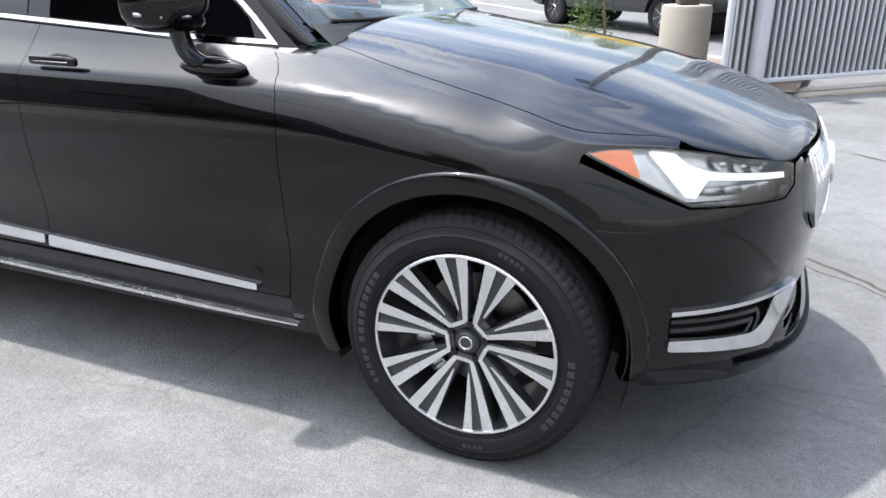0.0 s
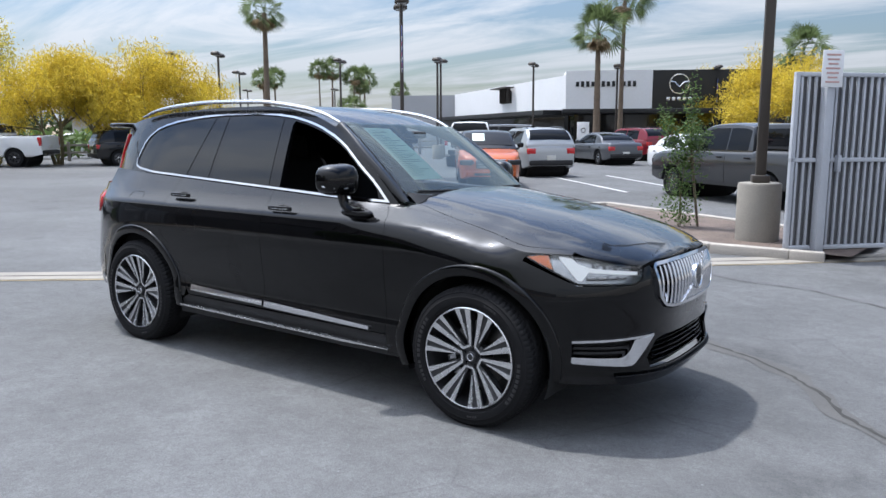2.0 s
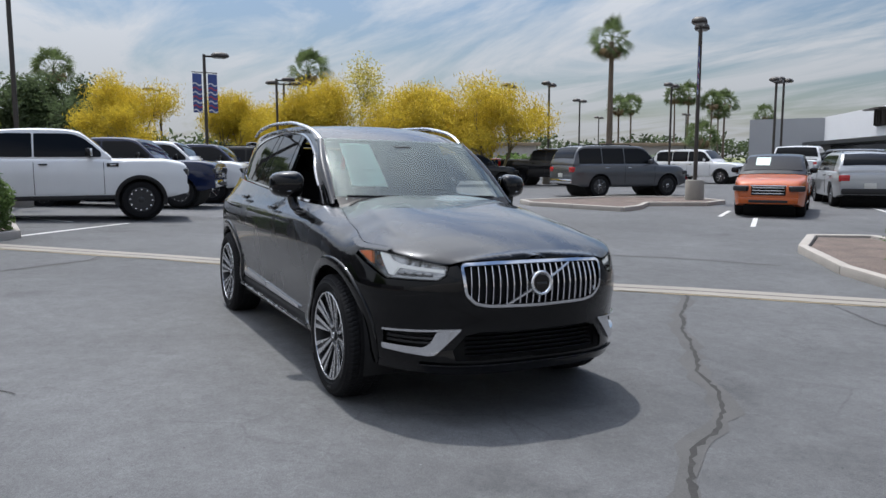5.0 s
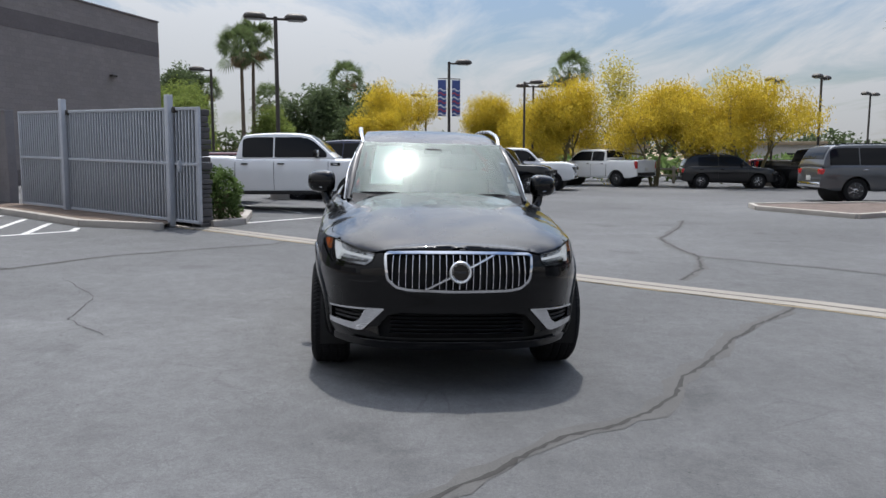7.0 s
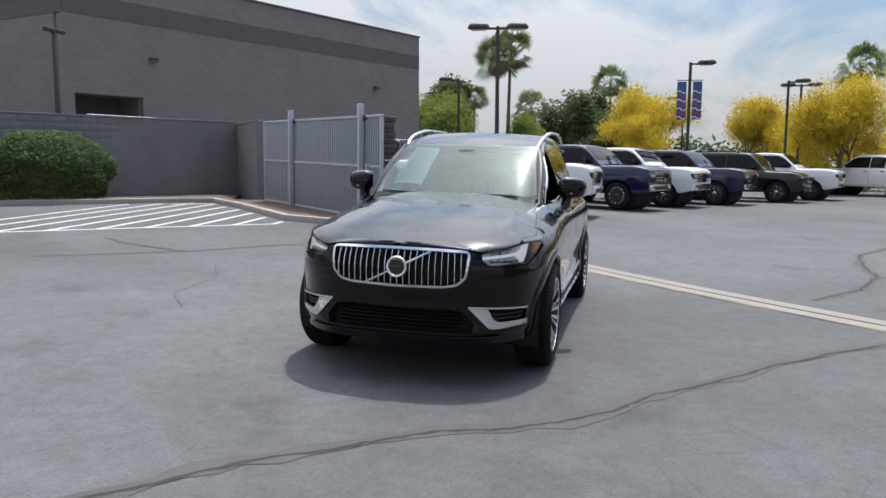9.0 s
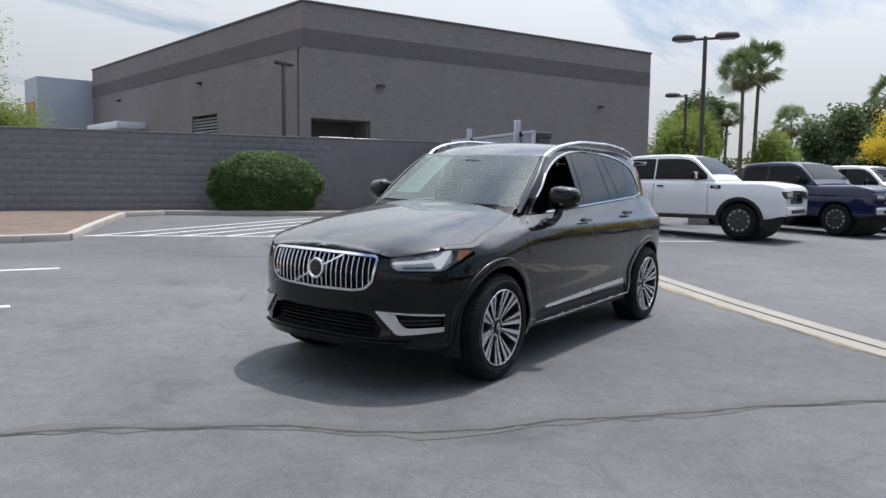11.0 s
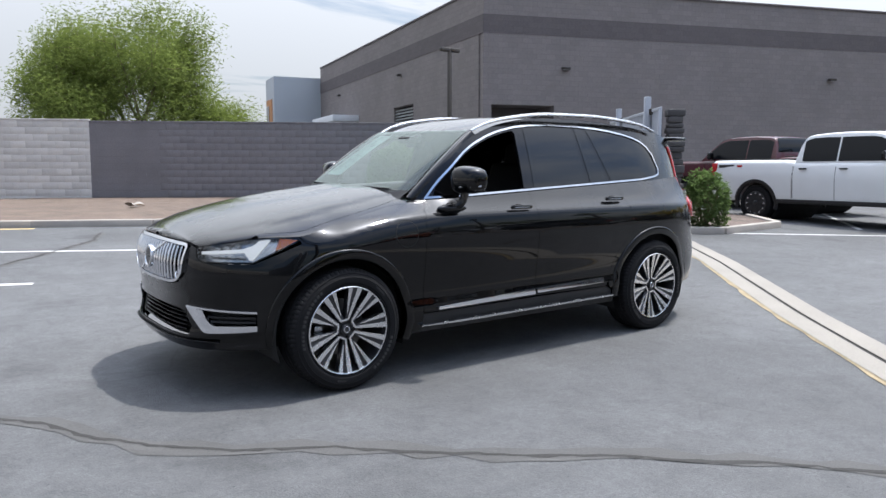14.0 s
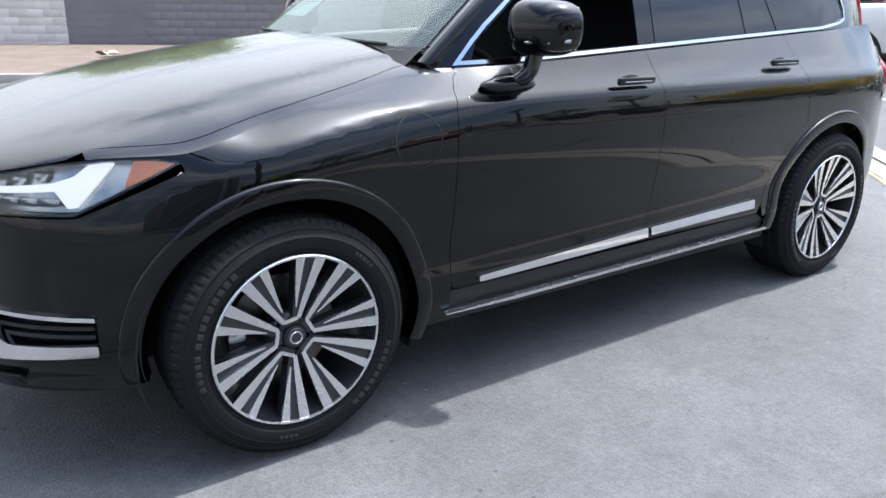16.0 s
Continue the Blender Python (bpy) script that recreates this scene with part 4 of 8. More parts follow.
def cabin_inside():
    liner = sheet("inner_wall", lambda s, z: skin(s, z, -0.075), [(-2.0, 0.55), (0.85, 0.55), (0.85, 1.10), (-2.0, 1.19)], flip=1, both=True, thick=0)
    part("inner_wall", liner, M["cabin"], car)
    part("floor_pan", boxed((4.3, 1.1, 0.26), (-0.08, 0, 0.40), 0.06), M["under"], car)
    part("cabin_floor", boxed((2.95, 1.72, 0.10), (-0.55, 0, 0.58), 0.03), M["under"], car)
    part("bulkhead", boxed((0.10, 1.40, 0.60), (1.02, 0, 0.68), 0.03), M["under"], car)
    # dashboard with cowl and screen
    bm = bmesh.new()
    prism(bm, [(1.0, 0.70), (0.96, 1.165), (0.84, 1.172), (0.62, 1.135), (0.50, 1.06), (0.52, 0.92), (0.70, 0.70)], -0.66, 0.66, 0.03)
    dash = part("dashboard", bm, M["cabin"], car)
    part("screen", boxed((0.02, 0.17, 0.24), (0.50, 0, 0.97), 0.008, pose(0, 0, 0)), M["gloss"], dash)
    wheel = part("steering_wheel", ring_bm(0.185, 0.016, pose(0.36, 0.37, 1.02, 0, -66, 0)), M["cabin"], car)
    part("steering_hub", lathe(bmesh.new(), [(0.0, 0.02), (0.06, 0.018), (0.075, 0.0), (0.05, -0.08)], 20, pose(0.36, 0.37, 1.02, 0, -66, 0)), M["matte"], wheel)
    part("steering_spoke", box(bmesh.new(), (0.05, 0.35, 0.012), (0, 0, 0), 0.005, pose(0.36, 0.37, 1.02, 0, -66, 0)), M["satin"], wheel)
    for y in (0.38, -0.38):
        seat(0.0, y, 0.52)
        seat(-0.88, y, 0.50)
    part("inner_mirror", box(bmesh.new(), (0.03, 0.24, 0.065), (0.34, 0, 1.545), 0.012), M["gloss"], car)
    part("sensor_pod", box(bmesh.new(), (0.10, 0.16, 0.05), (0.41, 0, 1.572), 0.02, None), M["matte"], car)
    # price sheet behind the glass on the passenger's side, with faint rows of print
    def stick(y0, y1, v0, v1, out):
        uu, vv = np.linspace(y0, y1, 8)[None, :], np.linspace(v0, v1, 8)[:, None]
        return net("sheet", windshield(uu * np.ones_like(vv), vv * np.ones_like(uu), out), -1)
    sheet_ob = part("window_sticker", stick(-0.80, -0.42, 0.20, 0.93, -0.008), M["paper"], car, "pale printed price sheet")
    rnd = random.Random(4)
    for k in range(26):
        v0 = 0.25 + 0.025 * k
        a = -0.78 + 0.02 * rnd.random()
        part("print_line", stick(a, a + 0.12 + 0.2 * rnd.random(), v0, v0 + 0.006, -0.006), M["ink"], sheet_ob)


def ring_bm(r, t, m, n=40, k=10):
    bm = bmesh.new()
    rows = [[bm.verts.new(((r + t * math.cos(2 * math.pi * j / k)) * math.cos(2 * math.pi * i / n), (r + t * math.cos(2 * math.pi * j / k)) * math.sin(2 * math.pi * i / n), t * math.sin(2 * math.pi * j / k))) for j in range(k)] for i in range(n)]
    for i in range(n):
        for j in range(k):
            bm.faces.new((rows[i][j], rows[(i + 1) % n][j], rows[(i + 1) % n][(j + 1) % k], rows[i][(j + 1) % k]))
    bmesh.ops.transform(bm, matrix=m, verts=bm.verts)
    return bm


def seat(x, y, w):
    bm = bmesh.new()
    box(bm, (0.52, w, 0.16), (x + 0.02, y, 0.72), 0.06, None, 3)
    base = part("seat", bm, M["cabin"], car, "black leather seat")
    part("seat_back", box(bmesh.new(), (0.15, w, 0.66), (0, 0, 0.33), 0.06, pose(x - 0.24, y, 0.76, 0, -14, 0), 3), M["cabin"], base)
    part("headrest", box(bmesh.new(), (0.10, 0.27, 0.18), (0, 0, 0), 0.05, pose(x - 0.41, y, 1.47, 0, -10, 0), 3), M["cabin"], base)


TYRE_R, RIM_R, TYRE_W = 0.388, 0.278, 0.272


def tyre_mesh():
    """A tyre round y: bulging side walls with ridges, rounded shoulders, tread ribs cut by sipes."""
    h = TYRE_W / 2
    flank = [(RIM_R - 0.006, h - 0.034), (RIM_R + 0.002, h - 0.016), (RIM_R + 0.010, h - 0.009), (RIM_R + 0.014, h - 0.0105), (RIM_R + 0.020, h - 0.004), (RIM_R + 0.036, h - 0.0005), (RIM_R + 0.052, h - 0.002), (RIM_R + 0.055, h - 0.0005), (RIM_R + 0.058, h - 0.003),
             (TYRE_R - 0.034, h - 0.010), (TYRE_R - 0.030, h - 0.009), (TYRE_R - 0.026, h - 0.014), (TYRE_R - 0.016, h - 0.021), (TYRE_R - 0.009, h - 0.029)]
    crown = [(TYRE_R - 0.0045 * (abs(y) / 0.10) ** 2, y) for y in np.linspace(0.100, -0.100, 33)]
    prof = flank + crown + [(r, -y) for r, y in flank[::-1]]
    R, Y = np.array([p[0] for p in prof]), np.array([p[1] for p in prof])
    n, pitch = 320, 80
    k = np.arange(n)[:, None]
    a = 2 * np.pi * k / n
    cut = np.zeros((n, len(prof)))
    tread = R[None, :] > TYRE_R - 0.02
    for c in (-0.056, 0.0, 0.056):
        cut = np.maximum(cut, np.clip(1.4 - np.abs(Y[None, :] - c) / 0.0055, 0, 1))
    slant = np.round(np.abs(Y) / 0.028).astype(int)
    sipe = ((k + slant[None, :]) % (n // pitch) == 0) * 1.0
    rib = np.where(np.abs(Y)[None, :] > 0.062, 0.9, 0.45)
    cut = np.maximum(cut, sipe * rib) * tread
    rad = R[None, :] - 0.0065 * cut
    P = np.stack([rad * np.sin(a), Y[None, :] * np.ones_like(a), rad * np.cos(a)], -1)
    P = np.concatenate([P, P[:1]], 0)
    bm = bmesh.new()
    rows = [[bm.verts.new(tuple(q)) for q in row] for row in P[:-1]]
    for i in range(n):
        p, q = rows[i], rows[(i + 1) % n]
        for j in range(len(prof) - 1):
            bm.faces.new((p[j], q[j], q[j + 1], p[j + 1]))
    return bm


def wheel_parts(root):
    turn, h = pose(0, 0, 0, -90, 0, 0), TYRE_W / 2
    tyre = part("tyre", tyre_mesh(), M["rubber"], root, "black all-season tyre", 24.0)
    # raised side wall marks as plain bars
    bm = bmesh.new()
    for start, count, size in ((28, 9, 1.0), (75, 5, 0.9), (155, 4, 0.6), (205, 9, 1.0), (300, 5, 0.6)):
        for k in range(count):
            a = start + k * 5.0 * size
            box(bm, (0.0185 * size, 0.0022, 0.019 * size), (0, h - 0.0012, RIM_R + 0.040), 0.0008, pose(0, 0, 0, 0, a, 0))
    tagged(part("sidewall_mark", bm, M["rubber_mark"], tyre), kind="stuff")
    # rim: dished barrel, machined lip, five forked spokes: dark webs with bright blades
    rim_prof = [(RIM_R + 0.001, h - 0.028), (RIM_R + 0.001, h - 0.012), (RIM_R - 0.004, h - 0.008), (RIM_R - 0.010, h - 0.012), (RIM_R - 0.016, h - 0.04), (RIM_R - 0.024, h - 0.12), (RIM_R - 0.03, -h + 0.03), (RIM_R - 0.004, -h + 0.028)]
    rim = part("rim", open_lathe(rim_prof, 96, turn), M["gunmetal"], root, "dark grey and machined silver alloy rim")
    part("rim_lip", open_lathe([(RIM_R - 0.001, h - 0.0095), (RIM_R - 0.004, h - 0.0070), (RIM_R - 0.010, h - 0.0090), (RIM_R - 0.011, h - 0.013)], 96, turn), M["satin"], rim)

    def blade(bm, a, b, back, front, widths, steps=3):
        """A tapering bar in the wheel's face between two (radius, degrees); back, front: its depths at both ends."""
        A, B = (Vector((r * math.sin(radians(g)), 0, r * math.cos(radians(g)))) for r, g in (a, b))
        d = (B - A).normalized()
        side = Vector((d.z, 0, -d.x))
        rings = []
        for i in range(steps + 1):
            t = i / steps
            p, w = A.lerp(B, t), widths[0] + (widths[1] - widths[0]) * t
            y0, y1 = (q[0] + (q[1] - q[0]) * t ** 1.3 for q in (back, front))
            rings.append([bm.verts.new((v.x, y, v.z)) for v, y in ((p - side * w / 2, y0), (p - side * w / 2, y1), (p + side * w / 2, y1), (p + side * w / 2, y0))])
        for p, q in zip(rings, rings[1:]):
            for j in range(4):
                bm.faces.new((p[j], p[(j + 1) % 4], q[(j + 1) % 4], q[j]))
        bm.faces.new(rings[0])
        bm.faces.new(rings[-1])

    hub_y, lip_y = h - 0.050, h - 0.009
    for k in range(5):
        c = 72 * k
        web, face = bmesh.new(), bmesh.new()
        for sg in (-1, 1):
            blade(web, (0.050, c + sg * 20), (0.269, c + sg * 20), (hub_y - 0.05, lip_y - 0.05), (hub_y - 0.006, lip_y - 0.011), (0.024, 0.086))
            blade(face, (0.062, c + sg * 22.5), (0.272, c + sg * 26.8), (hub_y - 0.012, lip_y - 0.014), (hub_y + 0.002, lip_y - 0.001), (0.013, 0.035))
            blade(face, (0.100, c + sg * 13.5), (0.272, c + sg * 12.9), (hub_y - 0.004, lip_y - 0.014), (hub_y + 0.006, lip_y - 0.001), (0.004, 0.030))
        blade(web, (0.056, c - 24), (0.056, c + 24), (hub_y - 0.05, hub_y - 0.05), (hub_y - 0.004, hub_y - 0.004), (0.020, 0.020), 1)
        blade(face, (0.0635, c - 21), (0.0635, c + 21), (hub_y - 0.012, hub_y - 0.012), (hub_y + 0.002, hub_y + 0.002), (0.012, 0.012), 1)
        part("spoke", web, M["gunmetal"], rim, "dark grey forked spoke")
        part("spoke_face", face, M["satin"], rim, "bright machined spoke face")
        nut = Matrix.Translation(Vector((0.057 * math.sin(radians(c + 36)), hub_y - 0.016, 0.057 * math.cos(radians(c + 36))))) @ turn
        part("wheel_nut", lathe(bmesh.new(), [(0.012, -0.02), (0.012, 0.012), (0.009, 0.017), (0.0, 0.017)], 10, nut), M["gloss"], rim)
    part("hub", lathe(bmesh.new(), [(0.085, -0.06), (0.080, -0.030), (0.066, -0.016), (0.040, -0.012), (0.036, 0.0), (0.0, 0.0)], 40, Matrix.Translation((0, hub_y, 0)) @ turn), M["gunmetal"], rim)
    cap = part("hub_cap", lathe(bmesh.new(), [(0.031, -0.01), (0.031, 0.006), (0.028, 0.009), (0.0, 0.010)], 32, Matrix.Translation((0, hub_y, 0)) @ turn), M["gunmetal"], rim)
    part("cap_ring", ring_bm(0.019, 0.0030, Matrix.Translation((0, hub_y + 0.010, 0)) @ turn, 32, 6), M["satin"], cap)
    part("brake_disc", lathe(bmesh.new(), [(0.07, -0.02), (0.085, 0.0), (0.178, 0.0), (0.178, -0.028), (0.07, -0.03)], 48, Matrix.Translation((0, -0.01, 0)) @ turn), M["steel"], root)
    bm = bmesh.new()
    for k in range(5):
        box(bm, (0.055, 0.075, 0.06), (0, 0.0, 0.165), 0.012, pose(0, 0, 0, 0, 78 + 9 * k, 0))
    part("caliper", bm, M["reflector"], root, "grey brake caliper")


def open_lathe(prof, n, m):
    bm = bmesh.new()
    rings = [[bm.verts.new((r * math.cos(2 * math.pi * k / n), r * math.sin(2 * math.pi * k / n), z)) for k in range(n)] for r, z in prof]
    for a, b in zip(rings, rings[1:]):
        for k in range(n):
            bm.faces.new((a[k], a[(k + 1) % n], b[(k + 1) % n], b[k]))
    bmesh.ops.transform(bm, matrix=m, verts=bm.verts)
    return bm


def wheels():
    first = None
    for x, side in ((AXLE, 1), (AXLE, -1), (-AXLE, 1), (-AXLE, -1)):
        # an empty mesh-less hub is avoided: the drum behind the disc carries the wheel's parts
        drum = lathe(bmesh.new(), [(0.10, -0.16), (0.10, -0.04), (0.05, -0.03), (0.0, -0.03)], 24, pose(0, 0, 0, -90, 0, 0))
        hub = part("wheel", drum, M["under"], car, "large alloy wheel with black tyre")
        hub.matrix_local = pose(x, side * (0.835), HUB_Z, 0, {(1, 1): 10, (1, -1): 28, (-1, 1): 50, (-1, -1): 38}[(1 if x > 0 else -1, side)], 0 if side > 0 else 180)
        if first is None:
            wheel_parts(hub)
            first = hub
        else:
            for o in first.children_recursive:
                c = o.copy()
                scene.collection.objects.link(c)
                made[(hub, o)] = c
                c.parent = hub if o.parent is first else made[(hub, o.parent)]
        # liner of the wheel house
        n = 28
        a = np.radians(np.linspace(-20, 200, n))[:, None]
        prof = np.array([(0.30, 0.55), (0.455, 0.56), (0.462, 0.90)])
        P = np.stack([x + prof[None, :, 0] * np.cos(a), side * prof[None, :, 1] * np.ones_like(a), HUB_Z + prof[None, :, 0] * np.sin(a)], -1)
        part("wheel_house", net("wheel_house", P, side), M["under"], car)


made = {}
side_panels()
front_end()
glasshouse()
cabin_inside()
wheels()


# ---- ground ----
def step01(a, b, v):
    t = min(max((v - a) / (b - a), 0.0), 1.0)
    return t * t * (3 - 2 * t)


def ground_z(x, y):
    """The yard falls gently towards the gateway and levels out beyond, with a shallow hollow."""
    reach = 3.0 if y > 0 else 14.0
    hollow = 0.037 * math.exp(-(x * x + y * y) / 50)
    return -0.0297 * reach * math.tanh(y / reach) - 0.087 * math.tanh(x / 10) - hollow


def asphalt_material():
    m, n, l, p = nodes_of("asphalt")
    tc = n.new("ShaderNodeTexCoord")
    def noise_at(scale, detail=4, rough=0.55):
        k = n.new("ShaderNodeTexNoise")
        k.inputs["Scale"].default_value, k.inputs["Detail"].default_value, k.inputs["Roughness"].default_value = scale, detail, rough
        l.new(tc.outputs["Object"], k.inputs["Vector"])
        return k.outputs[0]
    def math_node(op, a, b):
        k = n.new("ShaderNodeMath")
        k.operation = op
        for i, v in enumerate((a, b)):
            if isinstance(v, (int, float)):
                k.inputs[i].default_value = v
            else:
                l.new(v, k.inputs[i])
        return k.outputs[0]
    def ranged(v, a, b, c, d):
        k = n.new("ShaderNodeMapRange")
        for name, q in zip(("From Min", "From Max", "To Min", "To Max"), (a, b, c, d)):
            k.inputs[name].default_value = q
        l.new(v, k.inputs["Value"])
        return k.outputs[0]
    broad, mid, fine = noise_at(0.16, 5, 0.6), noise_at(1.1, 6, 0.65), noise_at(170, 2)
    worn = noise_at(0.55, 7, 0.7)
    stones = n.new("ShaderNodeTexVoronoi")
    stones.inputs["Scale"].default_value = 95
    l.new(tc.outputs["Object"], stones.inputs["Vector"])
    tone = math_node("MULTIPLY", ranged(broad, 0.35, 0.65, 0.80, 1.16), ranged(mid, 0.3, 0.7, 0.80, 1.16))
    tone = math_node("MULTIPLY", tone, ranged(fine, 0.3, 0.7, 0.74, 1.22))
    tone = math_node("MULTIPLY", tone, ranged(noise_at(7.0, 6, 0.7), 0.3, 0.7, 0.84, 1.15))
    tone = math_node("MULTIPLY", tone, ranged(noise_at(38.0, 4, 0.7), 0.3, 0.7, 0.84, 1.16))
    # rubbed patches where the pale stones come through
    show = math_node("MULTIPLY", ranged(worn, 0.56, 0.66, 0, 1), ranged(stones.outputs["Distance"], 0.05, 0.32, 1, 0))
    tone = math_node("ADD", tone, math_node("MULTIPLY", show, 0.55))
    # hairline crazing, broken up into patches
    warp = n.new("ShaderNodeMix")
    warp.data_type = "VECTOR"
    warp.inputs[0].default_value = 0.13
    swirl = n.new("ShaderNodeTexNoise")
    swirl.inputs["Scale"].default_value, swirl.inputs["Detail"].default_value = 1.7, 5
    l.new(tc.outputs["Object"], swirl.inputs["Vector"])
    l.new(tc.outputs["Object"], warp.inputs[4])
    l.new(swirl.outputs["Color"], warp.inputs[5])
    craze = n.new("ShaderNodeTexVoronoi")
    craze.feature = "DISTANCE_TO_EDGE"
    craze.inputs["Scale"].default_value = 1.5
    l.new(warp.outputs[1], craze.inputs["Vector"])
    hair = math_node("MULTIPLY", ranged(craze.outputs["Distance"], 0.004, 0.012, 1, 0), ranged(noise_at(0.7, 3), 0.50, 0.60, 0, 1))
    tone = math_node("MULTIPLY", tone, math_node("SUBTRACT", 1.0, math_node("MULTIPLY", hair, 0.16)))
    # small dark pits and pale crumbs
    pits = n.new("ShaderNodeTexVoronoi")
    pits.inputs["Scale"].default_value = 9.0
    l.new(tc.outputs["Object"], pits.inputs["Vector"])
    tone = math_node("MULTIPLY", tone, math_node("SUBTRACT", 1.0, math_node("MULTIPLY", ranged(pits.outputs["Distance"], 0.05, 0.09, 1, 0), ranged(noise_at(3.0, 2), 0.5, 0.62, 0, 0.5))))
    crumbs = n.new("ShaderNodeTexVoronoi")
    crumbs.inputs["Scale"].default_value = 5.3
    l.new(tc.outputs["Object"], crumbs.inputs["Vector"])
    tone = math_node("ADD", tone, math_node("MULTIPLY", ranged(crumbs.outputs["Distance"], 0.02, 0.045, 1, 0), ranged(noise_at(2.1, 2), 0.48, 0.6, 0, 0.9)))
    # oil and tyre stains
    oil = ranged(noise_at(0.9, 5), 0.60, 0.74, 1.0, 0.68)
    tone = math_node("MULTIPLY", tone, oil)
    col = n.new("ShaderNodeMix")
    col.data_type, col.blend_type = "RGBA", "MULTIPLY"
    col.inputs[0].default_value = 1
    col.inputs[6].default_value = (0.100, 0.102, 0.106, 1)
    l.new(tone, col.inputs[7])
    l.new(col.outputs[2], p.inputs["Base Color"])
    l.new(ranged(mid, 0.3, 0.7, 0.78, 0.94), p.inputs["Roughness"])
    p.inputs["Specular IOR Level"].default_value = 0.35
    b = n.new("ShaderNodeBump")
    b.inputs["Strength"].default_value, b.inputs["Distance"].default_value = 0.55, 0.004
    l.new(math_node("ADD", fine, stones.outputs["Distance"]), b.inputs["Height"])
    l.new(b.outputs[0], p.inputs["Normal"])
    return m


M["asphalt"] = asphalt_material()
M["concrete"] = mat("weathered_concrete", (0.235, 0.218, 0.192), 0.85, vary=0.16, scale=1.6, fine=60, bump=0.002)
M["kerb"] = mat("kerb_concrete", (0.32, 0.295, 0.265), 0.85, vary=0.16, scale=2.2, fine=70, bump=0.002)
M["gravel"] = mat("pink_brown_gravel", (0.125, 0.093, 0.073), 0.9, vary=0.5, scale=2.0, fine=34, bump=0.02)
M["soil"] = mat("brown_planting_soil", (0.12, 0.092, 0.078), 0.9, vary=0.5, scale=2.0, fine=34, bump=0.02)
M["white_line"] = mat("worn_white_paint", (0.50, 0.50, 0.49), 0.7, vary=0.28, scale=3.0, fine=50)
M["yellow_line"] = mat("worn_yellow_paint", (0.60, 0.45, 0.20), 0.7, vary=0.3, scale=3.0, fine=40)
M["sand"] = mat("sandy_dirt", (0.26, 0.21, 0.13), 0.95, vary=0.35, scale=4.0, fine=60)
# shade down in the cracks and the drain's open joint, put into the colour
M["crack_shade"] = mat("crack_shadow", (0.030, 0.029, 0.028), 0.9, vary=0.4, scale=5.0, fine=60)
M["patch"] = mat("faded_crack_filler", (0.070, 0.069, 0.068), 0.85, vary=0.3, scale=3.0, fine=90, bump=0.002)


def ground_sheet():
    def axis(lo, hi):
        v = [0.0]
        while v[-1] < hi:
            v.append(v[-1] + max(0.5, 0.10 * abs(v[-1])))
        w = [0.0]
        while w[-1] > lo:
            w.append(w[-1] - max(0.5, 0.10 * abs(w[-1])))
        return w[:0:-1] + v
    xs, ys = axis(-1800, 1800), axis(-1800, 1800)
    P = np.array([[(x, y, ground_z(x, y)) for y in ys] for x in xs])
    ob = part("ground", net("ground", P, 1), M["asphalt"])
    tagged(ob, "weathered grey asphalt yard with cracks and rubbed patches", "ground", kind="structure")
    return ob


ground = ground_sheet()


def strip(bm, line, width, lift=0.004, seed=0, rough=0.0):
    """A flat band on the ground along a line; rough: how uneven its edges are."""
    rnd = random.Random(seed)
    pts = [Vector((x, y, 0)) for x, y in line]
    last = None
    for i, p in enumerate(pts):
        d = (pts[min(i + 1, len(pts) - 1)] - pts[max(i - 1, 0)]).normalized()
        nrm = Vector((-d.y, d.x, 0))
        wa, wb = (width / 2 * (1 + rough * rnd.uniform(-1, 1)) for _ in "ab")
        a, b = p + nrm * wa, p - nrm * wb
        now = [bm.verts.new((q.x, q.y, ground_z(q.x, q.y) + lift)) for q in (a, b)]
        if last:
            bm.faces.new((last[0], last[1], now[1], now[0]))
        last = now
    return bm


def finer(line, step):
    out = []
    for a, b in zip(line, line[1:]):
        n = max(1, int(math.dist(a, b) / step))
        out += [(a[0] + (b[0] - a[0]) * k / n, a[1] + (b[1] - a[1]) * k / n) for k in range(n)]
    return out + [line[-1]]


def wander(line, step, amount, seed):
    rnd = random.Random(seed)
    out, dx, dy = [], 0.0, 0.0
    for x, y in finer(line, step):
        dx, dy = 0.72 * dx + rnd.uniform(-amount, amount), 0.72 * dy + rnd.uniform(-amount, amount)
        out.append((x + dx, y + dy))
    return out


# concrete drain across the gateway: two slabs with an open joint between
GUTTER = [(-8.7, -4.75), (-7.0, -2.75), (-5.4, -0.92), (-3.1, 1.42), (-0.5, 4.22), (1.7, 6.2), (3.6, 8.0), (8.0, 12.0)]
def side_line(line, d):
    out = []
    for i, (x, y) in enumerate(line):
        a, b = line[max(i - 1, 0)], line[min(i + 1, len(line) - 1)]
        t = Vector((b[0] - a[0], b[1] - a[1], 0)).normalized()
        out.append((x - t.y * d, y + t.x * d))
    return out


gutter = tagged(part("drain", strip(bmesh.new(), finer(side_line(GUTTER, 0.0), 0.5), 0.10, 0.002), M["crack_shade"]), "long pale concrete drain set in the asphalt", "drain", kind="structure")
for d, w in ((0.125, 0.21), (-0.125, 0.21)):
    line = side_line(GUTTER, d)
    slab = finer(line, 0.5)
    for k in range(0, len(slab) - 1, 6):
        part("slab", strip(bmesh.new(), slab[k:k + 7], w, 0.010, k, 0.015), M["concrete"], gutter)
part("dirt_edge", strip(bmesh.new(), wander(side_line(GUTTER, -0.250), 0.25, 0.01, 5), 0.05, 0.005, 3, 0.6), M["sand"], gutter)


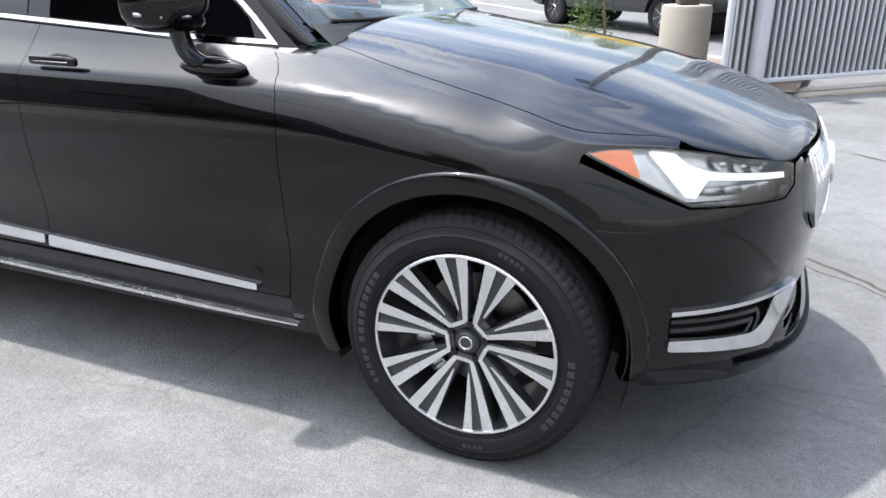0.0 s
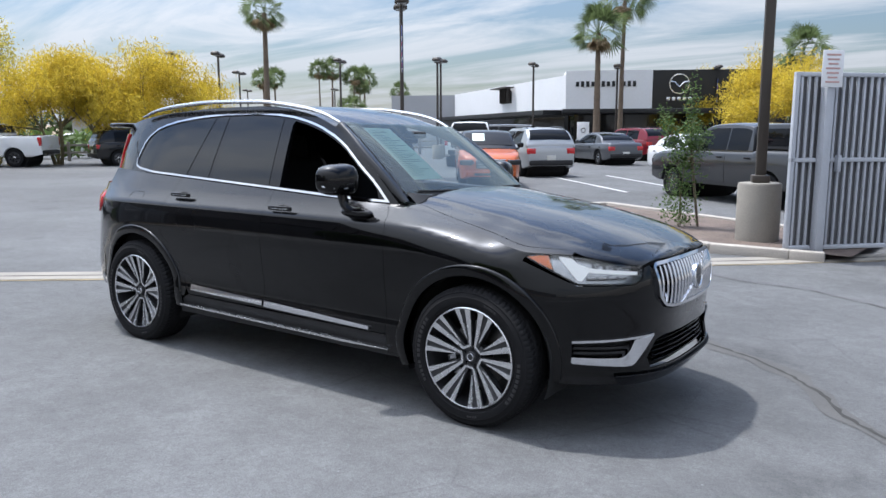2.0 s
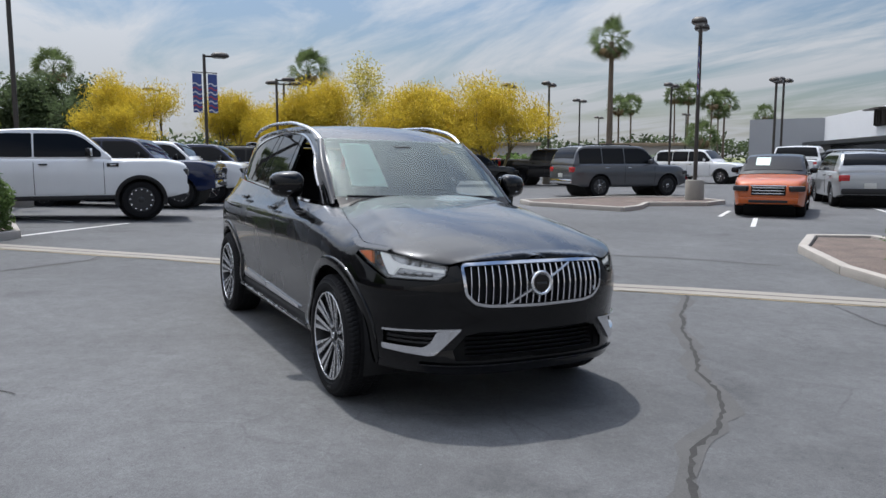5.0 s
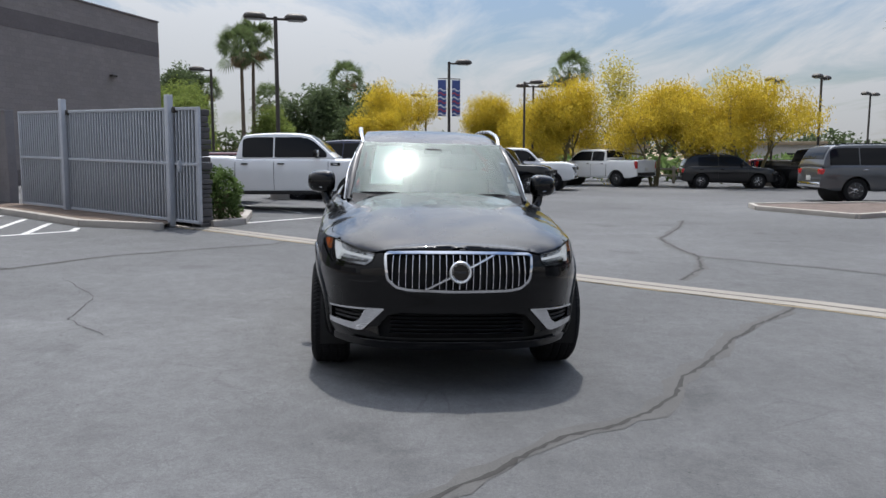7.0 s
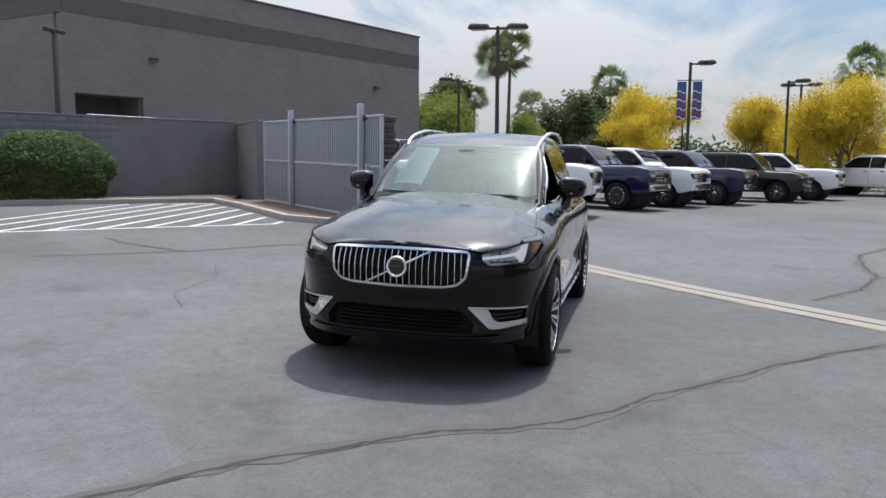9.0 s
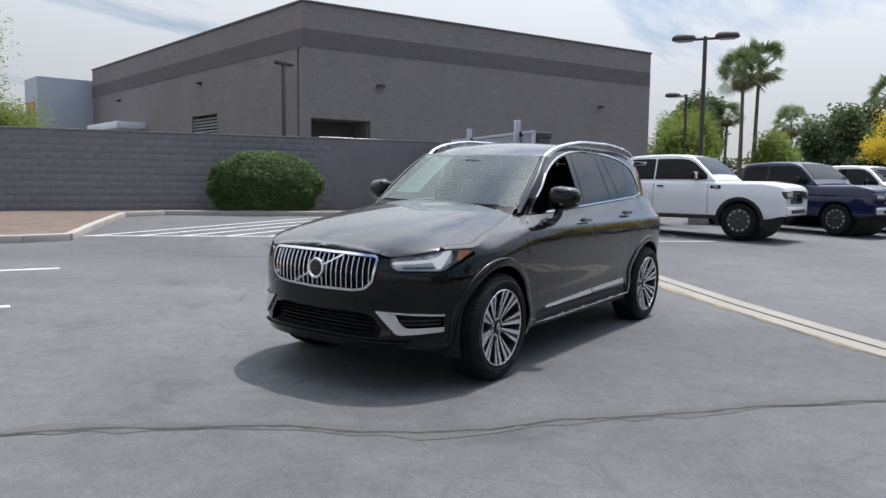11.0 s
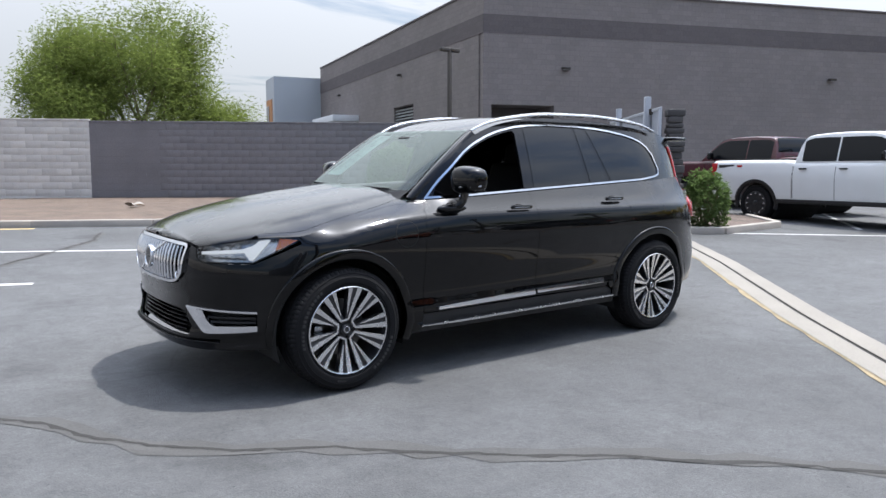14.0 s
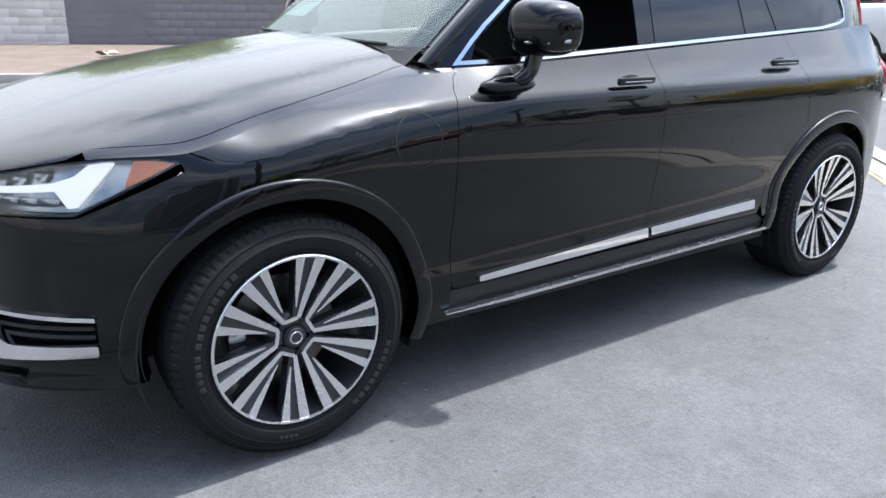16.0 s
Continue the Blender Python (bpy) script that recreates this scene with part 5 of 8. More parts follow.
def crack(line, width, seed, filler=0.0):
    top_line = wander(line, 0.06, 0.012, seed)
    bm = strip(bmesh.new(), top_line, width, 0.0045, seed, 0.75)
    ob = part("asphalt_crack", bm, M["crack_shade"], ground, "dark branching crack")
    if filler:
        part("crack_border", strip(bmesh.new(), wander(line, 0.15, 0.02, seed + 9), filler, 0.003, seed + 5, 0.6), M["patch"], ground)


crack([(-0.5, 4.15), (-0.2, 3.85), (0.4, 3.15), (0.92, 2.64), (1.45, 2.24), (2.02, 1.70), (2.45, 1.45), (2.76, 1.15), (2.98, 0.85), (3.15, 0.48), (3.45, 0.17), (3.9, -0.34), (4.27, -0.60), (5.4, -1.6), (6.6, -2.3), (8.5, -3.6)], 0.030, 3, 0.15)
crack([(-2.1, 3.5), (-3.0, 4.2), (-4.15, 4.7), (-5.3, 4.8), (-6.7, 5.1), (-7.6, 5.7), (-8.9, 6.5), (-10.4, 7.2)], 0.045, 11, 0.14)
crack([(-4.15, 4.7), (-2.8, 6.0), (-1.4, 6.9)], 0.02, 12, 0.05)
crack([(-1.2, -6.3), (-2.54, -4.86), (-3.86, -3.97), (-5.4, -2.0), (-6.1, -1.7)], 0.03, 21, 0.08)
crack([(-2.54, -4.86), (-2.9, -6.2), (-3.4, -6.9)], 0.03, 22, 0.06)
crack([(3.3, -4.6), (2.5, -5.8), (1.8, -6.7), (1.1, -7.7), (0.7, -8.9)], 0.05, 23, 0.12)
crack([(5.6, 2.8), (4.4, 3.5), (3.6, 3.6), (2.4, 4.4), (1.6, 4.5), (0.4, 5.2)], 0.014, 31)
crack([(4.6, -5.9), (4.1, -5.2), (3.3, -4.6)], 0.02, 33)
crack([(0.8, -2.7), (0.2, -3.2), (-0.8, -3.3), (-1.9, -4.0)], 0.008, 41)
crack([(5.8, 0.9), (6.3, 1.9), (6.1, 3.2)], 0.008, 44)


def painted_line(name, a, b, width, material, label, rough=0.06):
    tagged(part(name, strip(bmesh.new(), finer([a, b], 0.4), width, 0.004, int(abs(a[0] * 10)), rough), material), label, "road marking", kind="structure")


for a, b in (((0.79, -6.26), (6.5, -8.9)), ((2.47, -4.11), (8.0, -6.0)), ((-8.8, -3.0), (-11.4, -0.95)), ((-11.9, -2.0), (-15.6, -4.6)), ((-3.7, 14.9), (-8.3, 19.6)), ((-6.9, 21.2), (-2.6, 16.6)), ((-7.2, 13.3), (-5.6, 11.3)), ((-9.2, 14.6), (-7.9, 12.8))):
    painted_line("bay_line", a, b, 0.11, M["white_line"], "worn white painted bay line")
# hatched no-parking zone in front of the wall
HB, HE = (-6.85, -5.55), (-1.35, -10.5)
ZONE = [(-7.66, -5.75), (-10.06, -8.12), (-11.7, -10.0), (-11.1, -10.65), (-8.75, -12.6), (-6.7, -14.45), (-5.4, -14.4), (-2.4, -11.0), (-1.15, -9.5)]


def reach(a, d):
    """How far a ray runs before it meets the zone's kerb."""
    best = 9.0
    for p, q in zip(ZONE, ZONE[1:]):
        ex, ey = q[0] - p[0], q[1] - p[1]
        det = d.x * -ey + ex * d.y
        if abs(det) > 1e-6:
            s = ((p[0] - a.x) * -ey + ex * (p[1] - a.y)) / det
            u = (d.x * (p[1] - a.y) - d.y * (p[0] - a.x)) / det
            if s > 0.2 and 0 <= u <= 1:
                best = min(best, s)
    return best


zone = tagged(part("hatched_zone", strip(bmesh.new(), finer([HE, HB], 0.4), 0.11, 0.004, 2, 0.05), M["white_line"]), "white hatched no-parking lines on asphalt", "road marking", kind="structure")
for k in range(9):
    t = (k + 0.12) / 9
    a = Vector((HB[0] + (HE[0] - HB[0]) * t, HB[1] + (HE[1] - HB[1]) * t, 0))
    way = Vector((-0.98, -0.16, 0)).normalized()
    b = a + way * (reach(a, way) - 0.35)
    part("stripe", strip(bmesh.new(), finer([(a.x, a.y), (b.x, b.y)], 0.4), 0.11, 0.004, k, 0.06), M["white_line"], zone)
for a, b in (((-11.2, -9.6), (-10.5, -10.5)), ((1.5, -10.2), (5.0, -11.6))):
    painted_line("kerb_mark", a, b, 0.16, M["yellow_line"], "faded yellow kerb mark", 0.3)


def kerb(line, width=0.16, h=0.13, closed=False):
    """Raised kerb stones along a line, one object a stone."""
    pts = line + ([line[0]] if closed else [])
    root = None
    for a, b in zip(pts, pts[1:]):
        n = max(1, round(math.dist(a, b) / 1.8))
        for k in range(n):
            p = Vector((a[0] + (b[0] - a[0]) * k / n, a[1] + (b[1] - a[1]) * k / n, 0))
            q = Vector((a[0] + (b[0] - a[0]) * (k + 1) / n, a[1] + (b[1] - a[1]) * (k + 1) / n, 0))
            c, d = (p + q) / 2, q - p
            z = ground_z(c.x, c.y)
            tilt = math.atan2(ground_z(q.x, q.y) - ground_z(p.x, p.y), d.length)
            m = Matrix.Translation((c.x, c.y, z + h / 2 - 0.06)) @ pose(0, 0, 0, 0, 0, math.degrees(math.atan2(d.y, d.x))) @ pose(0, 0, 0, 0, -math.degrees(tilt), 0)
            bm = box(bmesh.new(), (d.length + 0.01, width, h + 0.12), (0, 0, 0), 0.025, m)
            if root is None:
                root = tagged(part("kerb", bm, M["kerb"]), "pale worn concrete kerb along a planted bed", "kerb", kind="structure")
            else:
                part("kerb_stone", bm, M["kerb"], root)


def bed(name, poly, material, label, lift=0.09):
    """A planted or gravelled area inside its kerb: an uneven sheet."""
    bm = bmesh.new()
    v = [bm.verts.new((x, y, 0)) for x, y in poly]
    edges = [bm.edges.new((v[k], v[(k + 1) % len(v)])) for k in range(len(v))]
    bmesh.ops.triangle_fill(bm, edges=edges, use_beauty=True, normal=(0, 0, 1))
    lo, hi = np.min(np.array(poly), 0), np.max(np.array(poly), 0)
    for axis in (0, 1):
        st = max(0.4, (hi[axis] - lo[axis]) / 30)
        k = lo[axis] + st
        while k < hi[axis]:
            co, no = [0, 0, 0], [0, 0, 0]
            co[axis], no[axis] = k, 1
            bmesh.ops.bisect_plane(bm, geom=bm.verts[:] + bm.edges[:] + bm.faces[:], dist=1e-5, plane_co=co, plane_no=no)
            k += st
    for q in bm.verts:
        q.co.z = ground_z(q.co.x, q.co.y) + lift + 0.03 * noise.noise(Vector((q.co.x * 0.7, q.co.y * 0.7, 2)))
    return tagged(part(name, bm, material), label, "ground cover", kind="structure")


WALL_A, WALL_B = (-1.5, -19.35), (-14.9, -10.95)
# bed along the wall
SOUTH_KERB = [(7.5, -13.2), (1.5, -10.5), (-0.4, -9.65), (-1.15, -9.5), (-2.4, -11.0), (-5.4, -14.5), (-6.7, -14.55), (-8.78, -12.68), (-11.15, -10.72), (-11.75, -10.0), (-10.06, -8.12), (-7.66, -5.75), (-7.26, -4.2)]
kerb(SOUTH_KERB)
bed("gravel_bed", [(8.0, -13.5), (1.5, -10.6), (-0.4, -9.75), (-1.1, -9.62), (-2.3, -11.1), (-5.4, -14.62), (-6.75, -14.66), (-8.85, -12.76), (-11.2, -10.8), (-11.85, -10.05), (-11.6, -9.4), (-14.9, -10.9), (-1.5, -19.4), (3.0, -26.0), (12.0, -26.0)], M["gravel"], "pinkish brown gravel bed along the wall")
bed("gate_bed", [(-12.0, -9.9), (-7.8, -5.7), (-7.35, -4.2), (-8.4, -4.2), (-12.4, -8.9)], M["gravel"], "brown gravel strip beside the gate")
kerb([(-7.95, -3.45), (-8.64, -2.96), (-10.8, -3.12), (-12.0, -4.5)])
bed("shrub_bed", [(-7.7, -3.7), (-8.64, -3.05), (-10.8, -3.2), (-12.0, -4.6), (-12.9, -7.6), (-8.4, -4.3)], M["soil"], "brown soil bed round a shrub")
# north bed with the lamp pedestal
kerb([(2.2, 6.42), (1.79, 6.38), (0.79, 6.36), (-0.46, 7.0), (-2.2, 8.45), (-3.2, 10.0), (-2.6, 10.9), (0.6, 9.3), (2.7, 8.4)])
bed("lamp_bed", [(2.5, 6.5), (0.82, 6.46), (-0.42, 7.1), (-2.1, 8.52), (-3.05, 10.0), (-2.55, 10.75), (0.6, 9.2), (2.7, 8.3)], M["soil"], "dark soil bed with a staked young tree")
# island round the tall lamp
ISLE = [(-14.9, 11.4), (-13.6, 10.9), (-10.4, 11.75), (-10.8, 12.7), (-11.9, 14.0), (-11.0, 15.6), (-11.5, 16.9), (-13.8, 17.6), (-15.2, 15.4)]
kerb(ISLE, closed=True)
bed("island", offset(ISLE, -0.1), M["soil"], "bare brown kerbed island in the parking lot")

# ---- things round the yard ----
M["gate_grey"] = mat("grey_gate_paint", (0.40, 0.42, 0.46), 0.5, vary=0.10, scale=4, fine=90)
M["mesh_dark"] = mat("dark_perforated_backing", (0.13, 0.132, 0.14), 0.7, vary=0.15, scale=5)
M["pole"] = mat("dark_bronze_paint", (0.050, 0.042, 0.036), 0.5, vary=0.15, scale=3)
M["lamp_glass"] = mat("frosted_lamp_glass", (0.30, 0.31, 0.32), 0.3, vary=0.1)
M["block_grey"] = mat("grey_wall_block", (0.180, 0.170, 0.177), 0.9, vary=0.26, scale=1.2, fine=30, bump=0.004, each=0.05)
M["block_tan"] = mat("tan_wall_block", (0.52, 0.495, 0.465), 0.9, vary=0.16, scale=1.2, fine=30, bump=0.004, each=0.12)
M["mortar"] = mat("grey_mortar", (0.165, 0.156, 0.161), 0.95, vary=0.15, scale=2, fine=40)
M["mortar_tan"] = mat("tan_mortar", (0.49, 0.465, 0.435), 0.95, vary=0.15, scale=2, fine=40)


def coursed(name, color, joint):
    """Painted block work: shallow courses under a coat of masonry paint, with broad weathering."""
    m = mat(name, color, 0.9, vary=0.13, scale=0.5, fine=12, bump=0.004)
    n, l = m.node_tree.nodes, m.node_tree.links
    tc, sep, com, brick = n.new("ShaderNodeTexCoord"), n.new("ShaderNodeSeparateXYZ"), n.new("ShaderNodeCombineXYZ"), n.new("ShaderNodeTexBrick")
    along = n.new("ShaderNodeMath")
    l.new(tc.outputs["Object"], sep.inputs[0])
    l.new(sep.outputs[0], along.inputs[0])
    l.new(sep.outputs[1], along.inputs[1])
    l.new(along.outputs[0], com.inputs[0])
    l.new(sep.outputs[2], com.inputs[1])
    l.new(com.outputs[0], brick.inputs["Vector"])
    brick.inputs["Scale"].default_value = 1.0
    brick.inputs["Brick Width"].default_value, brick.inputs["Row Height"].default_value, brick.inputs["Mortar Size"].default_value = 0.406, 0.203, 0.008
    brick.inputs["Mortar Smooth"].default_value = 0.3
    brick.inputs["Color1"].default_value, brick.inputs["Color2"].default_value, brick.inputs["Mortar"].default_value = (1, 1, 1, 1), (0.90, 0.90, 0.90, 1), (joint, joint, joint, 1)
    p = n["Principled BSDF"]
    old = p.inputs["Base Color"].links[0].from_socket
    mul = n.new("ShaderNodeMix")
    mul.data_type, mul.blend_type = "RGBA", "MULTIPLY"
    mul.inputs[0].default_value = 1.0
    l.new(old, mul.inputs[6])
    l.new(brick.outputs["Color"], mul.inputs[7])
    l.new(mul.outputs[2], p.inputs["Base Color"])
    return m


M["stucco"] = coursed("taupe_block_wall", (0.235, 0.208, 0.200), 0.80)
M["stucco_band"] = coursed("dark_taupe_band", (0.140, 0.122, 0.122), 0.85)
M["white_wall"] = mat("white_panel", (0.74, 0.75, 0.77), 0.5, vary=0.05, scale=0.4, fine=8)
M["dark_glass"] = mat("dark_shop_glass", (0.012, 0.014, 0.016), 0.06, vary=0.1, scale=0.5, rvary=0.02)
M["black_panel"] = mat("black_panel", (0.012, 0.013, 0.015), 0.35, vary=0.1, scale=0.6)
M["bark"] = mat("palm_bark", (0.15, 0.115, 0.085), 0.9, vary=0.3, scale=4, fine=20, bump=0.02)
M["bark_green"] = mat("green_brown_bark", (0.15, 0.13, 0.07), 0.85, vary=0.3, scale=5, fine=30, bump=0.01)
def leafy(name, color):
    """Thin leaf: reflects on both sides and lets part of the light through."""
    m, n, l, p = nodes_of(name)
    tc, ns = n.new("ShaderNodeTexCoord"), n.new("ShaderNodeTexNoise")
    ns.inputs["Scale"].default_value, ns.inputs["Detail"].default_value = 1.3, 4
    l.new(tc.outputs["Object"], ns.inputs["Vector"])
    geo = n.new("ShaderNodeNewGeometry")
    add = n.new("ShaderNodeMath")
    add.operation = "ADD"
    l.new(ns.outputs[0], add.inputs[0])
    l.new(geo.outputs["Random Per Island"], add.inputs[1])
    rng = n.new("ShaderNodeMapRange")
    rng.inputs["From Min"].default_value, rng.inputs["From Max"].default_value = 0.3, 1.7
    rng.inputs["To Min"].default_value, rng.inputs["To Max"].default_value = 0.55, 1.4
    l.new(add.outputs[0], rng.inputs["Value"])
    mul = n.new("ShaderNodeMix")
    mul.data_type, mul.blend_type = "RGBA", "MULTIPLY"
    mul.inputs[0].default_value, mul.inputs[6].default_value = 1.0, (*color, 1)
    l.new(rng.outputs[0], mul.inputs[7])
    l.new(mul.outputs[2], p.inputs["Base Color"])
    p.inputs["Roughness"].default_value = 0.6
    p.inputs["Specular IOR Level"].default_value = 0.25
    thru, mix = n.new("ShaderNodeBsdfTranslucent"), n.new("ShaderNodeMixShader")
    l.new(mul.outputs[2], thru.inputs["Color"])
    mix.inputs[0].default_value = 0.45
    l.new(p.outputs[0], mix.inputs[1])
    l.new(thru.outputs[0], mix.inputs[2])
    l.new(mix.outputs[0], n["Material Output"].inputs["Surface"])
    return m


M["palm_leaf"] = leafy("palm_frond", (0.115, 0.155, 0.062))
M["palm_dry"] = leafy("dry_frond", (0.26, 0.20, 0.12))
M["yellow_leaf"] = leafy("yellow_blossom", (0.56, 0.43, 0.045))
M["yellow_green"] = leafy("yellow_green_twig", (0.48, 0.42, 0.10))
M["green_leaf"] = leafy("fresh_green_leaf", (0.185, 0.235, 0.062))
M["dark_leaf"] = leafy("dark_green_leaf", (0.085, 0.115, 0.055))
M["bush_leaf"] = leafy("shrub_leaf", (0.12, 0.18, 0.06))
M["hedge_leaf"] = leafy("dense_shrub_leaf", (0.075, 0.125, 0.035))
M["tin"] = mat("galvanised_steel", (0.52, 0.53, 0.54), 0.45, 0.6, vary=0.12, scale=6)


def on_ground(x, y, turn=0.0, lift=0.0):
    return pose(x, y, ground_z(x, y) + lift, 0, 0, turn)


def yard_lamp(x, y, top, heads=2, turn=0.0, banner=False, thick=0.07):
    """A tall dark pole with shoe-box heads."""
    h = top - ground_z(x, y)
    ob = thing("street_lamp", "dark parking lot lamp with %s head%s%s" % ("twin flat" if heads == 2 else "one flat", "s" if heads == 2 else "", " and a flag banner" if banner else ""), "street lamp", "lamps of the parking lot", on_ground(x, y, turn))
    part("pole", tube(bmesh.new(), [(0, 0, 0), (0, 0, h * 0.5), (0, 0, h - 0.15)], [thick, thick * 0.92, thick * 0.85], 8), M["pole"], ob)
    part("foot", lathe(bmesh.new(), [(0.30, 0), (0.30, 0.72), (0.27, 0.76), (0, 0.76)], 20), M["concrete"], ob, "round concrete base")
    part("cross_arm", boxed((0.07, 0.9 if heads == 2 else 0.5, 0.07), (0, 0 if heads == 2 else 0.25, h - 0.22), 0.015), M["pole"], ob)
    for sg in ((1, -1) if heads == 2 else (1,)):
        bm = bmesh.new()
        bmesh.ops.create_uvsphere(bm, u_segments=16, v_segments=10, radius=1.0)
        for v in bm.verts:
            c = v.co
            v.co = (0.24 * np.sign(c.x) * abs(c.x) ** 0.6, sg * 0.62 + 0.36 * np.sign(c.y) * abs(c.y) ** 0.6, h - 0.20 + (0.16 * c.z if c.z > 0 else 0.05 * c.z))
        head = part("lamp_head", bm, M["pole"], ob)
        part("lamp_pane", boxed((0.30, 0.46, 0.02), (0, sg * 0.62, h - 0.255), 0.004), M["lamp_glass"], head)
    if banner:
        for sg in (1, -1):
            b = part("banner", boxed((0.015, 0.36, 1.50), (0, sg * 0.30, h - 1.65), 0.003), M["banner_blue"], ob, "blue, red and white flag banner")
            for k in range(7):
                pts = [(0.0, sg * 0.30 - 0.17 + 0.34 * j / 8, h - 2.33 + 0.17 * k + 0.05 * math.sin(j / 8 * 6.28)) for j in range(9)]
                part("stripe", tube(bmesh.new(), pts, 0.038, 6, 0.35, (1, 0, 0)), M["banner_red"] if k % 2 else M["banner_white"], b)
            part("banner_arm", tube(bmesh.new(), [(0, 0, h - 0.85), (0, sg * 0.5, h - 0.85)], 0.02, 6), M["pole"], ob)
    return ob


M["banner_blue"] = mat("banner_blue", (0.06, 0.09, 0.25), 0.7, vary=0.15)
M["banner_white"] = mat("banner_white", (0.6, 0.6, 0.62), 0.7, vary=0.15)
M["banner_red"] = mat("banner_red", (0.40, 0.06, 0.08), 0.7, vary=0.15)
for x, y, top, heads, turn, ban in ((-12.4, 16.55, 5.9, 2, 40, True), (-22.06, 32.8, 5.75, 2, 20, False), (-18.9, 38.3, 5.7, 2, 20, False), (-14.3, 40.4, 5.5, 2, 20, False), (-10.2, 47.2, 5.7, 2, 20, True), (-29.3, 22.7, 5.7, 2, 40, False), (-26.7, 29.3, 5.7, 2, 30, False), (-31.2, 21.3, 5.7, 2, 40, False), (-38.4, 31.9, 5.7, 2, 30, False), (-17.43, -3.06, 5.98, 2, 10, False), (-25.14, 3.3, 5.65, 1, 5, True), (-32.49, 8.18, 5.6, 1, 0, False), (-42.6, 3.9, 5.7, 1, 180, False), (-34.4, 9.1, 5.6, 2, 0, False), (-29.3, -7.2, 5.7, 1, 180, False), (-20.74, 30.58, 5.5, 2, 30, False), (-56.0, 48.0, 5.7, 2, 30, False), (-48.0, 52.0, 5.7, 2, 30, False)):
    yard_lamp(x, y, top, heads, turn, ban)


def near_lamp():
    """The square pole on its round concrete pedestal beside the gate."""
    ob = thing("street_lamp", "dark bronze square lamp pole on a pale concrete pedestal", "street lamp", m=on_ground(1.17, 7.35, 20, 0.08))
    part("pedestal", lathe(bmesh.new(), [(0.30, 0), (0.30, 0.80), (0.285, 0.835), (0.0, 0.84)], 40), M["concrete"], ob, "round pale concrete pedestal")
    part("base_cover", boxed((0.24, 0.24, 0.11), (0, 0, 0.895), 0.02), M["pole"], ob)
    part("pole", boxed((0.135, 0.135, 6.2), (0, 0, 3.98), 0.015), M["pole"], ob)
    part("cross_arm", boxed((0.07, 0.9, 0.07), (0, 0, 7.05), 0.015), M["pole"], ob)
    for sg in (1, -1):
        part("lamp_head", boxed((0.45, 0.70, 0.18), (0, sg * 0.66, 7.08), 0.07), M["pole"], ob)


near_lamp()


def gate(name, a, b, height, posts, label, sign=False):
    """A welded gate leaf: frame, three rails, many upright bars, dark backing, posts."""
    a, b = Vector((*a, 0)), Vector((*b, 0))
    L = (b - a).length
    ang = math.degrees(math.atan2(b.y - a.y, b.x - a.x))
    z0, z1 = ground_z(a.x, a.y), ground_z(b.x, b.y)
    ob = thing(name, label, "gate", m=pose(a.x, a.y, z0 + 0.10, 0, -math.degrees(math.atan2(z1 - z0, L)), ang))
    for z in (0.03, height * 0.52, height):
        part("rail", boxed((L, 0.06, 0.055), (L / 2, 0, z), 0.008), M["gate_grey"], ob)
    for x in (0.03, L - 0.03):
        part("stile", boxed((0.06, 0.06, height), (x, 0, height / 2), 0.008), M["gate_grey"], ob)
    n = int(L / 0.10)
    for k in range(1, n):
        part("upright_bar", boxed((0.034, 0.034, height - 0.05), (L * k / n, 0, height / 2), 0.005), M["gate_grey"], ob)
    part("backing", boxed((L - 0.06, 0.008, height - 0.05), (L / 2, 0.045, height / 2), 0.0), M["mesh_dark"], ob, "dark perforated backing sheet")
    for x in posts:
        p = part("post", boxed((0.12, 0.12, height + 0.36), (x, -0.09, height / 2 + 0.08), 0.012), M["gate_grey"], ob)
        part("post_clamp", boxed((0.06, 0.10, 0.12), (x + 0.09, -0.02, height - 0.02), 0.02), M["pole"], p)
    part("latch", boxed((0.05, 0.08, 0.22), (posts[0] + 0.25, -0.05, height * 0.50), 0.01), M["gate_grey"], ob)
    if sign:
        s = part("notice", boxed((0.30, 0.012, 0.46), (posts[0] - 0.02, -0.17, height + 0.06), 0.004), M["white_wall"], ob, "white notice with faded print")
        for k in range(7):
            part("print_bar", boxed((0.20 - 0.03 * (k % 3), 0.004, 0.022), (posts[0] - 0.02, -0.178, height + 0.23 - 0.056 * k), 0.001), M["faded_red"], s)
    return ob


M["faded_red"] = mat("faded_red_print", (0.48, 0.30, 0.28), 0.7, vary=0.1)
gate("metal_gate", (-12.0, -8.55), (-7.42, -3.52), 2.14, (6.0, 2.15), "grey painted steel bar gate with dark backing, shut against the wall")
gate("metal_gate", (1.70, 6.45), (6.0, 10.75), 2.28, (0.42, 3.9), "grey painted steel bar gate with a white notice", True)


def stone_pillar(x, y, turn, w, h, material, label):
    """A slim pillar of stacked split stones."""
    ob = thing("gate_pillar", label, "pillar", m=on_ground(x, y, turn))
    rnd = random.Random(int(x * 10))
    z = 0.0
    while z < h - 0.05:
        s = rnd.uniform(0.07, 0.15)
        part("stone", box(bmesh.new(), (w + rnd.uniform(-0.05, 0.03), w + rnd.uniform(-0.05, 0.03), s - 0.006), (rnd.uniform(-0.01, 0.01), rnd.uniform(-0.01, 0.01), z + s / 2), 0.02), material, ob)
        z += s


